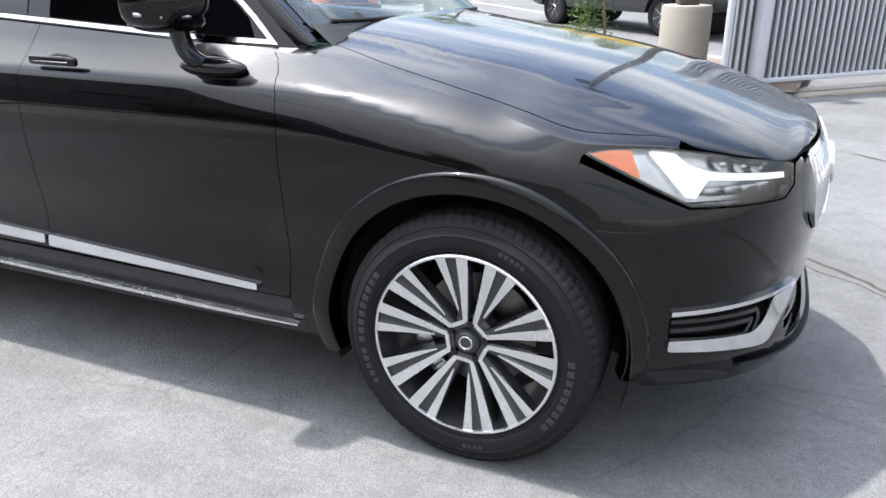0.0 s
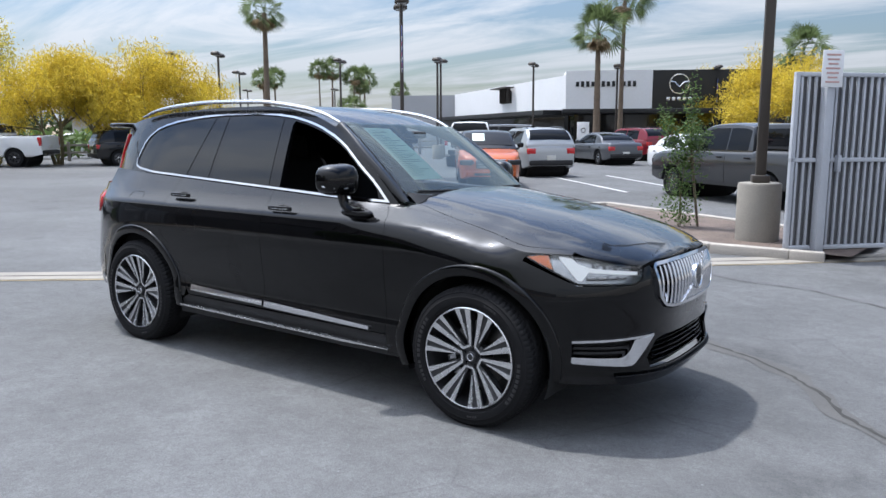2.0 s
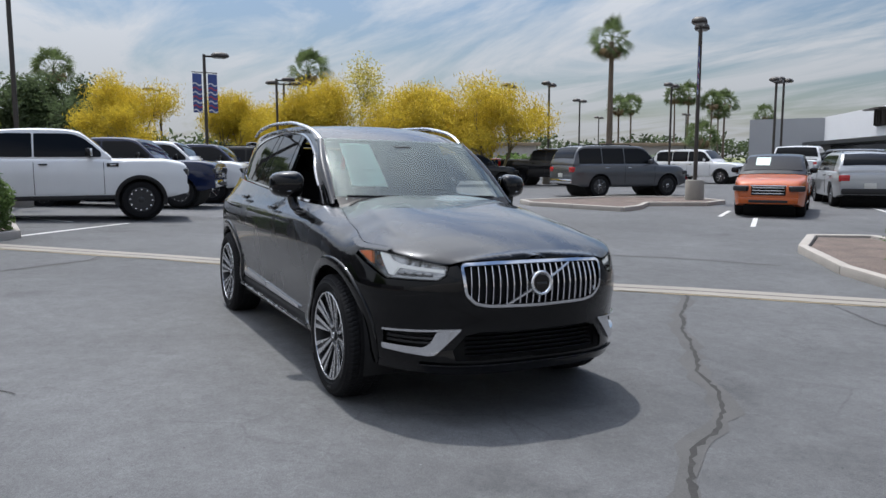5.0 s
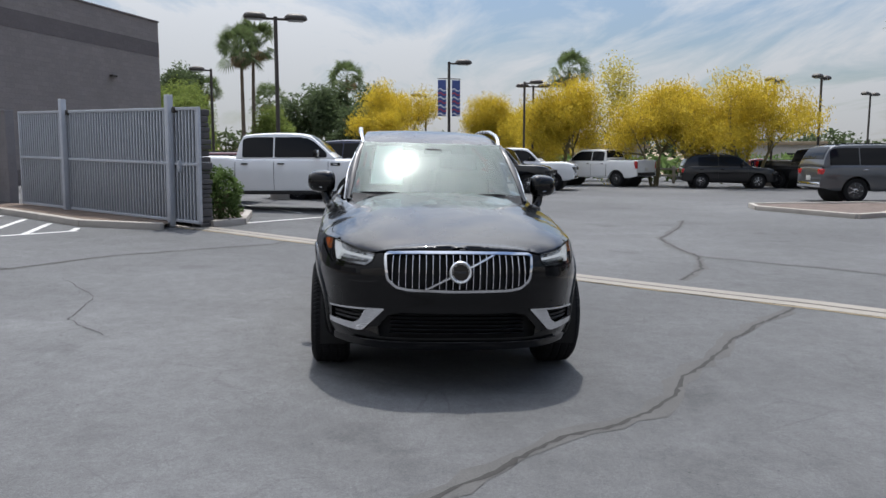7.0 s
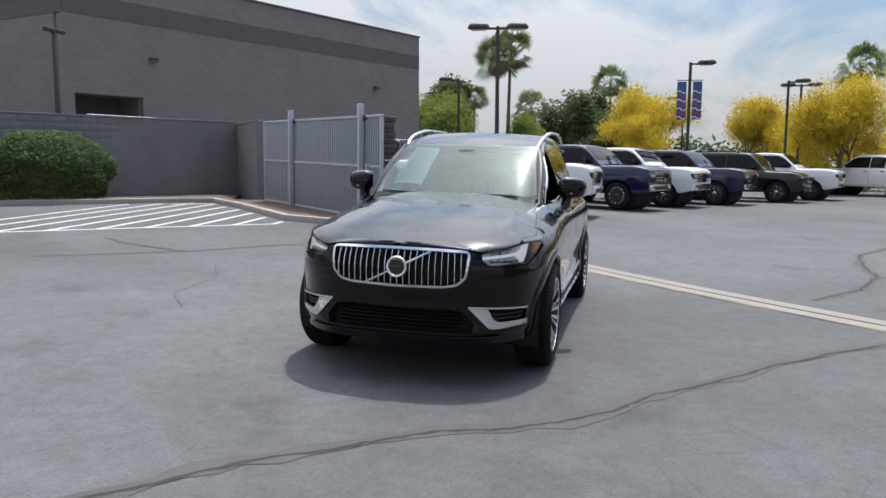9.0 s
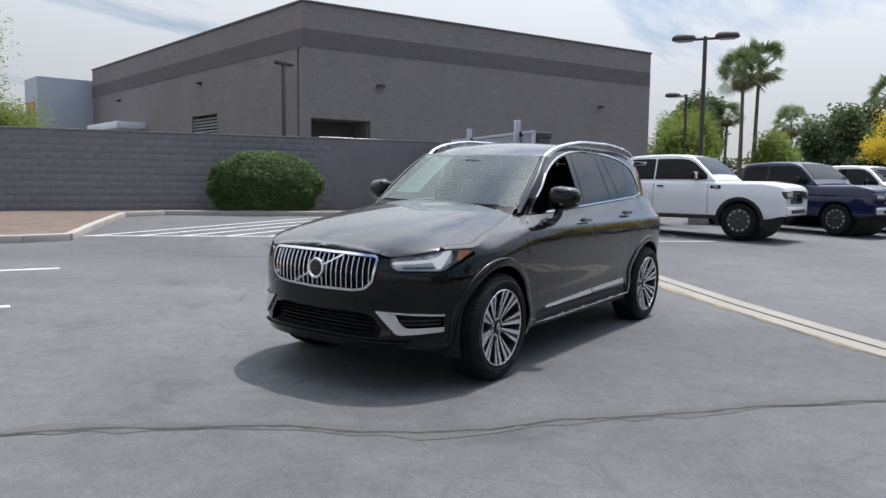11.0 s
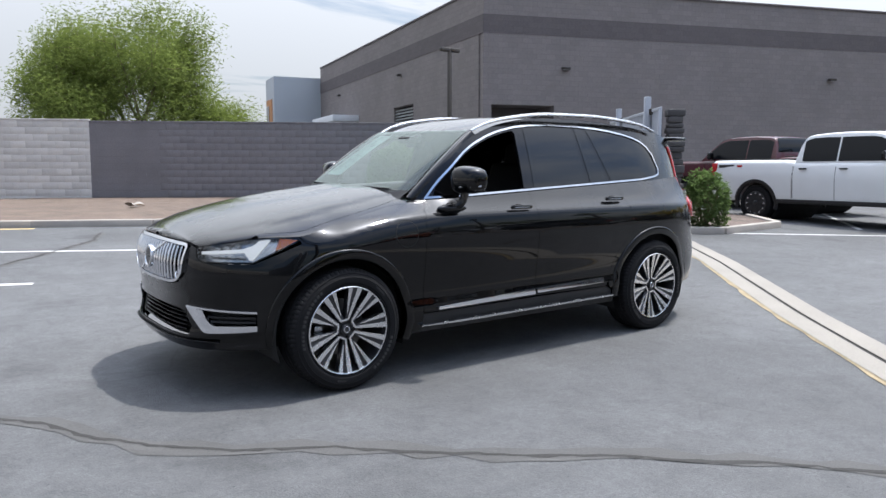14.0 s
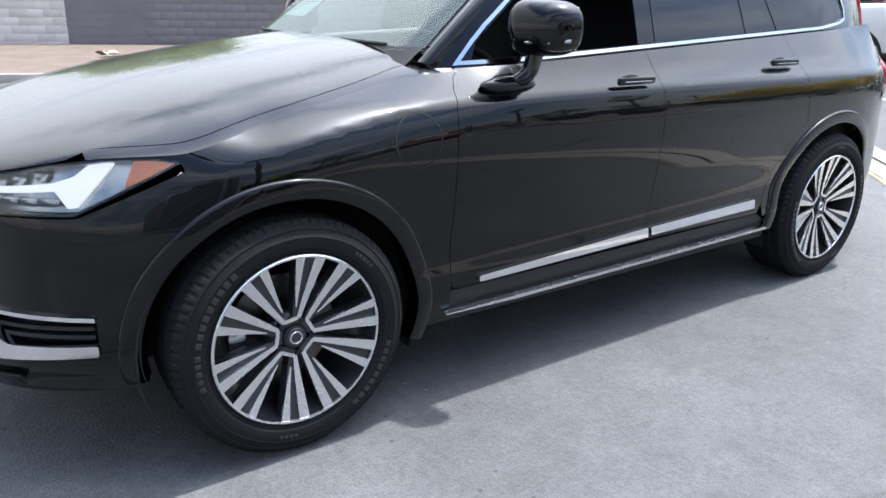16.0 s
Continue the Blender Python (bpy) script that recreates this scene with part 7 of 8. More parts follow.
    roofline = curve((fx(back), bl), (fx(back - (back - roof) * 0.45), bl + (H - bl) * 0.60), (fx(roof), H - 0.07), (fx(roof - 0.18), H - 0.03), (fx((head + roof) / 2), H), (fx(head + 0.3), H - 0.012), (fx(head), H - 0.06), (fx(ws + (head - ws) * 0.5), bl + (H - bl) * 0.52), (fx(ws), bl))
    rows = []
    cabin_x = sorted(set(np.linspace(fx(back), fx(ws), 34)) | {fx(head), fx(roof), fx(head + 0.1), fx(roof - 0.1), fx(back) + 0.02, fx(ws) - 0.03})
    for X in cabin_x:
        zt = float(roofline(X))
        e = min(0.07, (zt - bl) * 0.5)
        w = W / 2
        row = [(X, w * lean(bl) , bl - 0.05)]
        row += [(X, w * lean(bl + q * (zt - e - bl)), bl + q * (zt - e - bl)) for q in (0, 0.34, 0.67, 1.0)]
        wt = w * lean(zt - e)
        row += [(X, wt - e * 0.25, zt - e * 0.35), (X, wt - e * 0.9, zt), (X, wt * 0.5, zt + 0.022), (X, 0.0, zt + 0.03)]
        rows.append(row)
    cabin_ob = lofted("cabin", rows, M["gloss"] if model == "hatch" else material, ob)
    flank = lambda X, Z: np.stack([X, W / 2 * (0.93 - 0.17 * np.maximum(0.0, (Z - bl) / (H - bl)) ** 1.15) + 0.004, Z], -1)
    zb, zt = bl + 0.018, H - 0.10
    edge = lambda X: float(roofline(X)) - 0.080
    mid = (head + 0.1 + roof) / 2 if d["bed"] else head + 0.85
    def window(v0, v1):
        lo = [(fx(v), zb) for v in (v0, v1)]
        hi = [(fx(v), min(zt, edge(fx(v)))) for v in np.linspace(v1, v0, 9)]
        hi = [q for q in hi if q[1] > zb + 0.03]
        shape = rounded([q for q in lo + hi], 0.03, 3)
        for m in (False, True):
            part("side_window", sheet("side_window", flank, shape, flip=-1, mirror=m, thick=0.006, step=0.3), M["car_glass"], ob)
    window(ws + 0.20, mid - 0.018)
    if d["bed"]:
        window(mid + 0.018, roof + 0.02)
    else:
        window(mid + 0.022, min(mid + 0.95, roof - 0.02))
        if roof - mid > 1.35:
            window(mid + 0.985, back - 0.24)
    def screen(name, v0, v1):
        X = np.linspace(fx(v0), fx(v1), 8)[:, None]
        z = roofline(X)
        wt = W / 2 * (0.93 - 0.17 * ((z - 0.05 - bl) / (H - bl)).clip(0) ** 1.15) - 0.09
        t = np.linspace(-1, 1, 9)[None, :]
        P = np.stack([X * np.ones_like(t), wt * t, z + 0.03 * (1 - 0.6 * t**2) + 0.008 * np.ones_like(t)], -1)
        return part(name, net(name, P, 1 if v0 > v1 else -1), M["car_glass"], ob)
    front = screen("windshield", ws + (head - ws) * 0.92, ws + 0.12)
    screen("rear_window", roof + (back - roof) * 0.08, roof + (back - roof) * 0.82)
    if sticker:
        X = np.linspace(fx(ws + (head - ws) * 0.8), fx(ws + (head - ws) * 0.35), 5)[:, None]
        t = np.linspace(-0.62, -0.12, 4)[None, :]
        part("price_sheet", net("price_sheet", np.stack([X * np.ones_like(t), W * 0.4 * t * np.ones_like(X), roofline(X) + 0.042 * np.ones_like(t)], -1), 1), M["paper"], front, "pale green printed sheet")
    # nose: lamps, grille with bars, bumper, number plate field
    hf = d["hf"]
    gz = low + (hf - low) * 0.62
    gh = (hf - low) * 0.36
    nose = lambda yy: L / 2 - 0.02 - 0.10 * square * (abs(yy) / (W * 0.4)) ** 2
    grille = part("grille", boxed((0.06, W * 0.46, gh), (L / 2 - 0.015, 0, gz), 0.02), M["gloss"], ob)
    shine = M["chrome"] if trim == "chrome" else M["gloss"]
    for k in range(3):
        part("grille_bar", boxed((0.02, W * 0.42, gh * 0.10), (L / 2 + 0.018, 0, gz + gh * (k - 1) * 0.30), 0.006), shine, grille)
    part("grille_frame", boxed((0.025, W * 0.48, gh * 0.13), (L / 2 + 0.016, 0, gz + gh * 0.50), 0.008), shine, grille)
    part("front_bumper", boxed((0.18, W * 0.80, (hf - low) * 0.26), (L / 2 - 0.045, 0, low + (hf - low) * 0.24), 0.05), M["chrome"] if trim == "chrome" and d["bed"] else material, ob)
    part("lower_intake", boxed((0.05, W * 0.52, (hf - low) * 0.11), (L / 2 + 0.03, 0, low + (hf - low) * 0.22), 0.015), M["matte"], ob)
    part("rear_bumper", boxed((0.14, W * 0.84, 0.18), (fx(L - 0.02), 0, low + 0.20), 0.05), M["matte"] if trim != "chrome" else M["chrome"], ob)
    for sg in (1, -1):
        lamp = part("headlight", boxed((0.30, W * 0.21, gh * 0.58), (0, 0, 0), 0.035, pose(L / 2 - 0.10, sg * W * 0.355, gz + gh * 0.22, 0, 0, sg * 24 * square)), M["gunmetal"], ob, "dark lamp with clear cells")
        part("lamp_cell", boxed((0.20, W * 0.165, gh * 0.36), (0, 0, 0), 0.02, pose(L / 2 - 0.045, sg * W * 0.352, gz + gh * 0.23, 0, 0, sg * 24 * square)), M["lamp_clear"], lamp, "clear lamp cells")
        tall = 0.40 if d["bed"] or model == "jeep" else 0.20
        part("rear_light", boxed((0.16, 0.15 if d["bed"] else 0.30, tall), (-L / 2 + 0.075, sg * (half(-L / 2 + 0.05) - (0.07 if d["bed"] else 0.14)), bl - 0.20), 0.03), M["red_lens"], ob)
        arm = part("mirror", boxed((0.12, 0.19, 0.21 if d["bed"] else 0.15), (fx(ws + 0.45), sg * (W / 2 + 0.09), bl + 0.11), 0.05), M["gloss"] if d["bed"] or model == "hatch" else material, ob)
        part("mirror_arm", boxed((0.05, 0.14, 0.04), (fx(ws + 0.43), sg * (W / 2 - 0.01), bl + 0.02), 0.012), M["matte"], arm)
        for hx in (mid - 0.18, mid + (0.80 if not d["bed"] else 0.72)):
            part("door_handle", boxed((0.17, 0.035, 0.035), (fx(hx), sg * (W / 2 * 0.985 + 0.012), bl - 0.14), 0.01), M["gloss"] if trim != "chrome" else M["chrome"], ob)
        seam = [0.30, 0.55, 0.80, 0.97]
        for gx in (ws + 0.16, mid, mid + (0.98 if not d["bed"] else 0.95)) + ((back + 0.03,) if d["bed"] else ()):
            X = fx(gx)
            if abs(X - bx) < ar + 0.02:
                continue
            zs = [low + (bl - low) * f for f in (0.10, 0.16, 0.40, 0.58, 0.72, 0.80, 0.90)]
            ks = [0.970, 0.975, 0.992, 1.0, 0.995, 0.978, 0.968]
            part("door_gap", tube(bmesh.new(), [(X, sg * W / 2 * k, z) for z, k in zip(zs, ks)], 0.006, 4), M["under"], body)
        for X in (ax, bx):
            parked_wheel(ob, X, sg * (W / 2 - 0.15), r, sg, bright)
            if flares:
                a = np.radians(np.linspace(-14, 194, 24))[:, None]
                pr = np.array([(ar - 0.02, -0.05), (ar - 0.015, 0.012), (ar + 0.065, 0.012), (ar + 0.07, -0.02)])
                Z = r + pr[None, :, 0] * np.sin(a)
                w = np.interp((Z - low) / (bl - low), [q[0] for q in levels], [q[1] for q in levels]) * W / 2 + pr[None, :, 1]
                part("arch_flare", net("arch_flare", np.stack([X + pr[None, :, 0] * np.cos(a), sg * w, Z], -1), -sg), M["matte"], ob, "black arch flare")
    for X in (ax, bx):
        part("wheel_house", lathe(bmesh.new(), [(ar + 0.03, -W / 2 + 0.27), (ar + 0.03, W / 2 - 0.27)], 24, pose(X, 0, r + 0.03, 90, 0, 0)), M["under"], ob)
    part("rear_plate", boxed((0.02, 0.32, 0.16), (-L / 2 - 0.012, 0, bl - 0.42), 0.005), M["plate"], ob)
    part("underside", boxed((L * 0.86, W * 0.72, 0.30), (0, 0, low + 0.16), 0.05), M["under"], ob)
    if d["bed"]:
        part("bed_well", boxed((L - back - 0.20, W * 0.78, 0.05), (fx((back + L) / 2 + 0.02), 0, d["bed"] + 0.012), 0.01), M["under"], ob, "dark open load bed")
    if cap:
        z0, z1 = d["bed"], H - 0.02
        shell = part("camper_shell", boxed((L - back - 0.10, W * 0.86, z1 - z0), (fx((back + L) / 2), 0, (z0 + z1) / 2 + 0.01), 0.07), material, ob, "grey camper shell over the load bed")
        for sg in (1, -1):
            part("shell_window", boxed((L - back - 0.42, 0.02, (z1 - z0) * 0.66), (fx((back + L) / 2), sg * W * 0.432, (z0 + z1) / 2), 0.008), M["car_glass"], shell)
        part("shell_window", boxed((0.02, W * 0.66, (z1 - z0) * 0.6), (-L / 2 + 0.045, 0, (z0 + z1) / 2), 0.008), M["car_glass"], shell)
    if flares:
        for sg in (1, -1):
            vent = part("fender_vent", boxed((0.24, 0.012, 0.075), (fx(ws - 0.02), sg * (W / 2 * 0.985 + 0.004), bl - 0.15), 0.005), M["gloss"], ob, "dark fender vent")
            part("vent_bar", boxed((0.12, 0.006, 0.025), (fx(ws - 0.02), sg * (W / 2 * 0.985 + 0.012), bl - 0.15), 0.002), M["satin"], vent)
            part("rocker", boxed((wb - 2 * ar - 0.1, 0.05, 0.10), ((ax + bx) / 2, sg * (W / 2 * 0.955), low + 0.02), 0.02), M["matte"], ob, "black rocker strip")
            part("mirror_cap", boxed((0.05, 0.17, 0.16), (fx(ws + 0.385), sg * (W / 2 + 0.10), bl + 0.12), 0.02), M["chrome"], ob, "chrome mirror cap")
            decal = part("side_decal", boxed((0.42, 0.004, 0.07), (-L / 2 + 0.42, sg * (half(-L / 2 + 0.42) * 0.972), d["bed"] - 0.13), 0.001), M["gunmetal"], body, "dark graphic strip")
            part("decal_bar", boxed((0.14, 0.004, 0.05), (-L / 2 + 0.78, sg * (half(-L / 2 + 0.8) * 0.974), d["bed"] - 0.13), 0.001), M["red_lens"], decal)
    if model in ("suv", "crossover"):
        for sg in (1, -1):
            yy = sg * W * 0.345
            part("roof_rail", tube(bmesh.new(), [(fx(head + 0.4), yy, H - 0.02), (fx(head + 0.55), yy, H + 0.045), (fx(roof - 0.35), yy, H + 0.035), (fx(roof - 0.15), yy, H - 0.04)], 0.02, 6), M["gloss"], ob)
    return ob


ROW = 68
vehicle("pickup", -12.0, -0.6, 85, M["car_white"], "white crew-cab pickup truck with black wheels", False, "wheel", None, flares=True, L=6.15, wb=3.95, H=1.95)
vehicle("pickup", -16.3, 0.85, ROW, M["car_blue"], "dark blue pickup truck with a chrome grille", False, "wheel", "chrome")
vehicle("pickup", -19.1, 2.25, ROW, M["car_white"], "white pickup truck with chrome bumper and bright wheels", True, "wheel", "chrome")
vehicle("pickup", -21.5, 4.1, ROW, M["car_blue"], "dark blue pickup truck with bright wheels", True, "wheel", "chrome")
vehicle("suv", -24.4, 6.6, ROW, M["car_black"], "large black SUV with bright wheels", True, "wheel")
vehicle("pickup", -27.0, 8.3, ROW, M["car_white"], "white pickup truck at the end of the row", True, "wheel", "chrome")
vehicle("pickup", -33.4, 12.6, ROW + 150, M["car_white"], "white pickup truck seen from behind", True)
vehicle("pickup", -15.9, -6.4, 262, M["car_maroon"], "dark red pickup truck parked behind the white truck", True)
vehicle("suv", -16.1, 18.95, 82, M["car_grey"], "large grey SUV parked beside the island", True, "wheel", "chrome")
vehicle("crossover", -29.2, 17.8, 74, M["car_black"], "black SUV parked near the trees", True)
vehicle("pickup", -27.4, 21.8, 30, M["car_black"], "black pickup truck near the far fence", False)
vehicle("hatch", -8.3, 15.3, -55, M["car_orange"], "bright orange small SUV with dark grille", True, "centre", "chrome", sticker=True)
vehicle("crossover", -9.6, 20.6, 136, M["car_silver"], "silver SUV seen from behind beside an orange car", True)
vehicle("pickup", -15.4, 25.6, 120, M["car_white"], "white pickup truck in the front lot", True)
vehicle("jeep", -17.6, 31.5, 200, M["car_grey"], "grey off-roader with a boxy roof", False)
vehicle("crossover", -11.2, 35.0, 150, M["car_red"], "red SUV in the front lot", True)
vehicle("sedan", -10.8, 30.0, 140, M["car_grey"], "dark grey car in the front lot", True)
vehicle("pickup", -0.50, 14.2, 144, M["car_charcoal"], "dark grey pickup truck with a camper shell behind the bed", True, cap=True, L=5.2, W=1.85, H=1.78, wb=3.2, fo=0.9, r=0.37, low=0.40, hf=1.08, hr=1.14, belt=1.18, bed=1.21, ws=1.35, head=2.05, roof=3.45, back=3.62)
vehicle("sedan", -46.0, 24.5, 60, M["car_white"], "white sedan on the far road", True)
vehicle("sedan", -36.5, 24.0, 70, M["car_red"], "red car near the far fence", True)
vehicle("suv", -26.5, 31.5, 20, M["car_white"], "white van-like SUV far across the lot", True)
vehicle("sedan", -24.5, 25.0, 60, M["car_red"], "red car behind the grey SUV", True)
vehicle("crossover", -32.0, 34.0, 200, M["car_silver"], "silver SUV far across the lot", True)
vehicle("sedan", -38.0, 38.0, 30, M["car_white"], "white car far across the lot", True)
vehicle("sedan", -4.6, 24.0, -46, M["car_white"], "white car in the front lot", True)

# ---- walls and buildings ----
def wall_between(a, b, base, top, thick, material, name, label, cat="wall"):
    a, b = Vector((*a, 0)), Vector((*b, 0))
    L = (b - a).length
    m = pose(a.x, a.y, 0, 0, 0, math.degrees(math.atan2(b.y - a.y, b.x - a.x)))
    bm = box(bmesh.new(), (L, thick, top - base), (L / 2, 0, (base + top) / 2), 0.01)
    ob = part(name, bm, material)
    ob.matrix_world = m
    return tagged(ob, label, cat, kind="structure"), L


BLOCK = {}


def block_mesh(kind, w, h, t):
    key = (kind, round(w, 3), round(h, 3))
    if key not in BLOCK:
        ob = part("block", boxed((w, t, h), (0, 0, 0), 0.006), M[kind])
        BLOCK[key] = ob.data
        bpy.data.objects.remove(ob)
    return BLOCK[key]


def block_wall(a, b, base, top, kind, mortar, name, label, parts, first=0.0):
    """A wall of blocks in running bond: a mortar core with each block laid on both faces; the nearest stretch as single pieces, the rest joined."""
    rnd = random.Random(name)
    core, L = wall_between(a, b, base - 0.4, top, 0.193, M[mortar], name, label)
    w, h = 0.40, 0.20
    rest = bmesh.new()
    rows = int(round((top - base) / h))
    made_parts = 0
    for rr in range(rows):
        z = top - h / 2 - rr * h
        x = 0.0 if rr % 2 else -w / 2
        while x < L:
            x0, x1 = max(x, 0), min(x + w, L)
            if x1 - x0 > 0.06:
                c = (x0 + x1) / 2
                if first <= c < first + parts and made_parts < 300:
                    o = new("block", block_mesh(kind, x1 - x0 - 0.005, h - 0.005, 0.20))
                    o.parent = core
                    o.location = (c, rnd.uniform(-0.003, 0.003), z)
                    made_parts += 1
                else:
                    box(rest, (x1 - x0 - 0.007, 0.20, h - 0.007), (c, rnd.uniform(-0.003, 0.003), z))
            x += w
    part("far_blocks", rest, M[kind], core)["kind"] = "stuff"
    n = max(1, int(L / 0.6))
    cap = core
    for k in range(n):
        part("cap", boxed((L / n - 0.008, 0.23, 0.05), (L * (k + 0.5) / n, 0, top + 0.025), 0.008), M[kind], cap)
    return core


def floor_light(ob, L, x, z, y):
    """A small dark wall light."""
    lamp = part("wall_light", boxed((0.34, 0.20, 0.10), (x, y, z), 0.03), M["pole"], ob)
    part("light_glass", boxed((0.26, 0.14, 0.02), (x, y, z - 0.06), 0.004), M["lamp_glass"], lamp)


def grey_building():
    """The big taupe hall behind the wall."""
    A, B, C = (-15.6, -18.1), (-34.05, -10.62), (-22.0, -43.5)
    base, top = -0.3, 8.35
    back = (B[0] + C[0] - A[0], B[1] + C[1] - A[1])
    a = Vector((*A, 0))
    ang = math.degrees(math.atan2(B[1] - A[1], B[0] - A[0]))
    m = pose(A[0], A[1], 0, 0, 0, ang)
    L = math.dist(A, B)
    house = thing("warehouse", "large taupe block warehouse with a dark band and parapet", "building", m=m)
    # long wall with a deep doorway near the corner: built round the opening
    D0, D1, DH = 0.35, 3.0, 3.88
    for name, x0, x1, z0, z1 in (("wall", 0.0, D0, base, DH), ("wall", D1, L, base, DH), ("wall", 0.0, L, DH, 6.62), ("wall", 0.0, L, 7.34, top)):
        part(name, boxed((x1 - x0, 0.4, z1 - z0), ((x0 + x1) / 2, 0.2, (z0 + z1) / 2)), M["stucco"], house)
    part("band", boxed((L, 0.42, 0.72), (L / 2, 0.2, 6.98)), M["stucco_band"], house, "dark taupe band")
    part("base_band", boxed((L - D1 - 0.05, 0.03, 1.3), ((L + D1) / 2 + 0.02, -0.012, base + 0.65)), M["stucco_band"], house, "dark painted foot of the wall")
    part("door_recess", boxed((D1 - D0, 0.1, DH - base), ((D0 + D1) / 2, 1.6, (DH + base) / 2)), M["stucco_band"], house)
    for x in (D0, D1):
        part("jamb", boxed((0.12, 1.5, DH - base), (x, 0.95, (DH + base) / 2)), M["stucco"], house)
    part("lintel", boxed((D1 - D0, 1.5, 0.12), ((D0 + D1) / 2, 0.95, DH + 0.05)), M["stucco"], house)
    part("coping", boxed((L + 0.1, 0.5, 0.08), (L / 2, 0.2, top + 0.04), 0.01), M["stucco_band"], house)
    for x, z in ((3.45, 5.36), (16.25, 5.32)):
        floor_light(house, L, x, z, -0.12)
    # side wall, towards the street
    va, vc = Vector((*A, 0)), Vector((*C, 0))
    loc = m.inverted() @ vc
    s_len, s_ang = loc.length, math.degrees(math.atan2(loc.y, loc.x))
    sm = pose(0, 0, 0, 0, 0, s_ang)
    def side(name, x0, x1, z0, z1, y, t, material, label=""):
        ob = part(name, box(bmesh.new(), (x1 - x0, t, z1 - z0), ((x0 + x1) / 2, y, (z0 + z1) / 2), 0.0, sm), material, house, label)
        return ob
    # +y of this wall's frame points out of the building
    V0, V1, VZ0, VZ1 = 7.75, 10.6, 3.35, 4.50
    side("wall", 0.42, V0, base, 6.62, -0.2, 0.4, M["stucco"])
    side("wall", V1, s_len, base, 6.62, -0.2, 0.4, M["stucco"])
    side("wall", V0, V1, base, VZ0, -0.2, 0.4, M["stucco"])
    side("wall", V0, V1, VZ1, 6.62, -0.2, 0.4, M["stucco"])
    side("band", 0.0, s_len, 6.62, 7.34, -0.19, 0.42, M["stucco_band"], "dark taupe band")
    side("wall", 0.0, s_len, 7.34, top, -0.2, 0.4, M["stucco"])
    side("coping", -0.05, s_len, top, top + 0.08, -0.2, 0.5, M["stucco_band"])
    vent = side("vent", V0, V1, VZ0, VZ1, -0.36, 0.04, M["under"], "louvred wall vent")
    for k in range(7):
        z = VZ0 + 0.08 + 0.15 * k
        part("louvre", box(bmesh.new(), (V1 - V0, 0.16, 0.03), (0, 0, 0), 0.0, sm @ pose((V0 + V1) / 2, -0.14, z, -35, 0, 0)), M["tin"], vent)
    for x, z in ((9.5, 6.05), (21.0, 6.05)):
        lamp = part("wall_light", box(bmesh.new(), (0.34, 0.20, 0.10), (x, 0.12, z), 0.03, sm), M["pole"], house)
    part("canopy", box(bmesh.new(), (5.2, 1.6, 0.38), (19.5, 0.8, 4.35), 0.02, sm), M["white_wall"], house, "white canopy over a side door")
    # flat roof and far walls close the hall
    poly = [Vector((*p, 0)) for p in (A, B, back, C)]
    inv = m.inverted()
    bm = bmesh.new()
    bm.faces.new([bm.verts.new((inv @ q) + Vector((0, 0, 7.6))) for q in poly])
    part("roof", bm, M["stucco_band"], house)
    far = bmesh.new()
    for p, q in ((B, back), (back, C)):
        u, v = inv @ Vector((*p, 0)), inv @ Vector((*q, 0))
        far.faces.new([far.verts.new(k) for k in (u + Vector((0, 0, base)), v + Vector((0, 0, base)), v + Vector((0, 0, top)), u + Vector((0, 0, top)))])
    part("far_wall", far, M["stucco"], house)
    # cameras on the parapet
    for x in (0.15, 0.75):
        part("roof_camera", tube(bmesh.new(), [(x, 0.2, top), (x, 0.2, top + 0.45), (x + 0.12, 0.1, top + 0.55)], 0.025, 6), M["tin"], house)
    # railing in the doorway
    rail = thing("railing", "pale steel pipe railing in front of a doorway", "railing", m=m)
    for x0, x1 in ((0.45, 1.75), (1.8, 3.1)):
        part("rail_loop", tube(bmesh.new(), [(x0, -0.6, 1.6), (x0, -0.6, 3.1), (x1, -0.6, 3.1), (x1, -0.6, 1.6)], 0.03, 6), M["tin"], rail)
    part("plinth", boxed((2.8, 0.4, 1.9), (1.75, -0.5, 0.75)), M["stucco"], rail)
    # office block beyond
    entry = thing("office", "white and grey office entrance block with an orange recess", "building", m=pose(-21.6, -43.4, 0, 0, 0, s_ang + ang))
    part("wall", boxed((3.1, 5.0, 7.7), (1.8, 0.4, 3.85)), M["panel_pale"], entry)
    part("recess", boxed((2.0, 0.06, 2.3), (1.9, 2.93, 5.05)), M["panel_orange"], entry, "orange entrance recess")
    part("window", boxed((0.9, 0.08, 1.9), (2.3, 2.95, 4.85)), M["dark_glass"], entry)


M["panel_pale"] = mat("pale_grey_panel", (0.42, 0.45, 0.48), 0.5, vary=0.06, scale=0.5)
M["panel_orange"] = mat("orange_panel", (0.50, 0.22, 0.08), 0.6, vary=0.1, scale=0.6)
grey_building()
yard = thing("street_lamp", "dark slim lamp post with two small heads behind the wall", "street lamp", m=on_ground(-11.25, -14.6))
part("pole", boxed((0.11, 0.11, 4.7), (0, 0, 2.35), 0.01), M["pole"], yard)
for sg in (1, -1):
    part("lamp_head", boxed((0.34, 0.16, 0.12), (sg * 0.20, 0, 4.72), 0.03), M["pole"], yard)


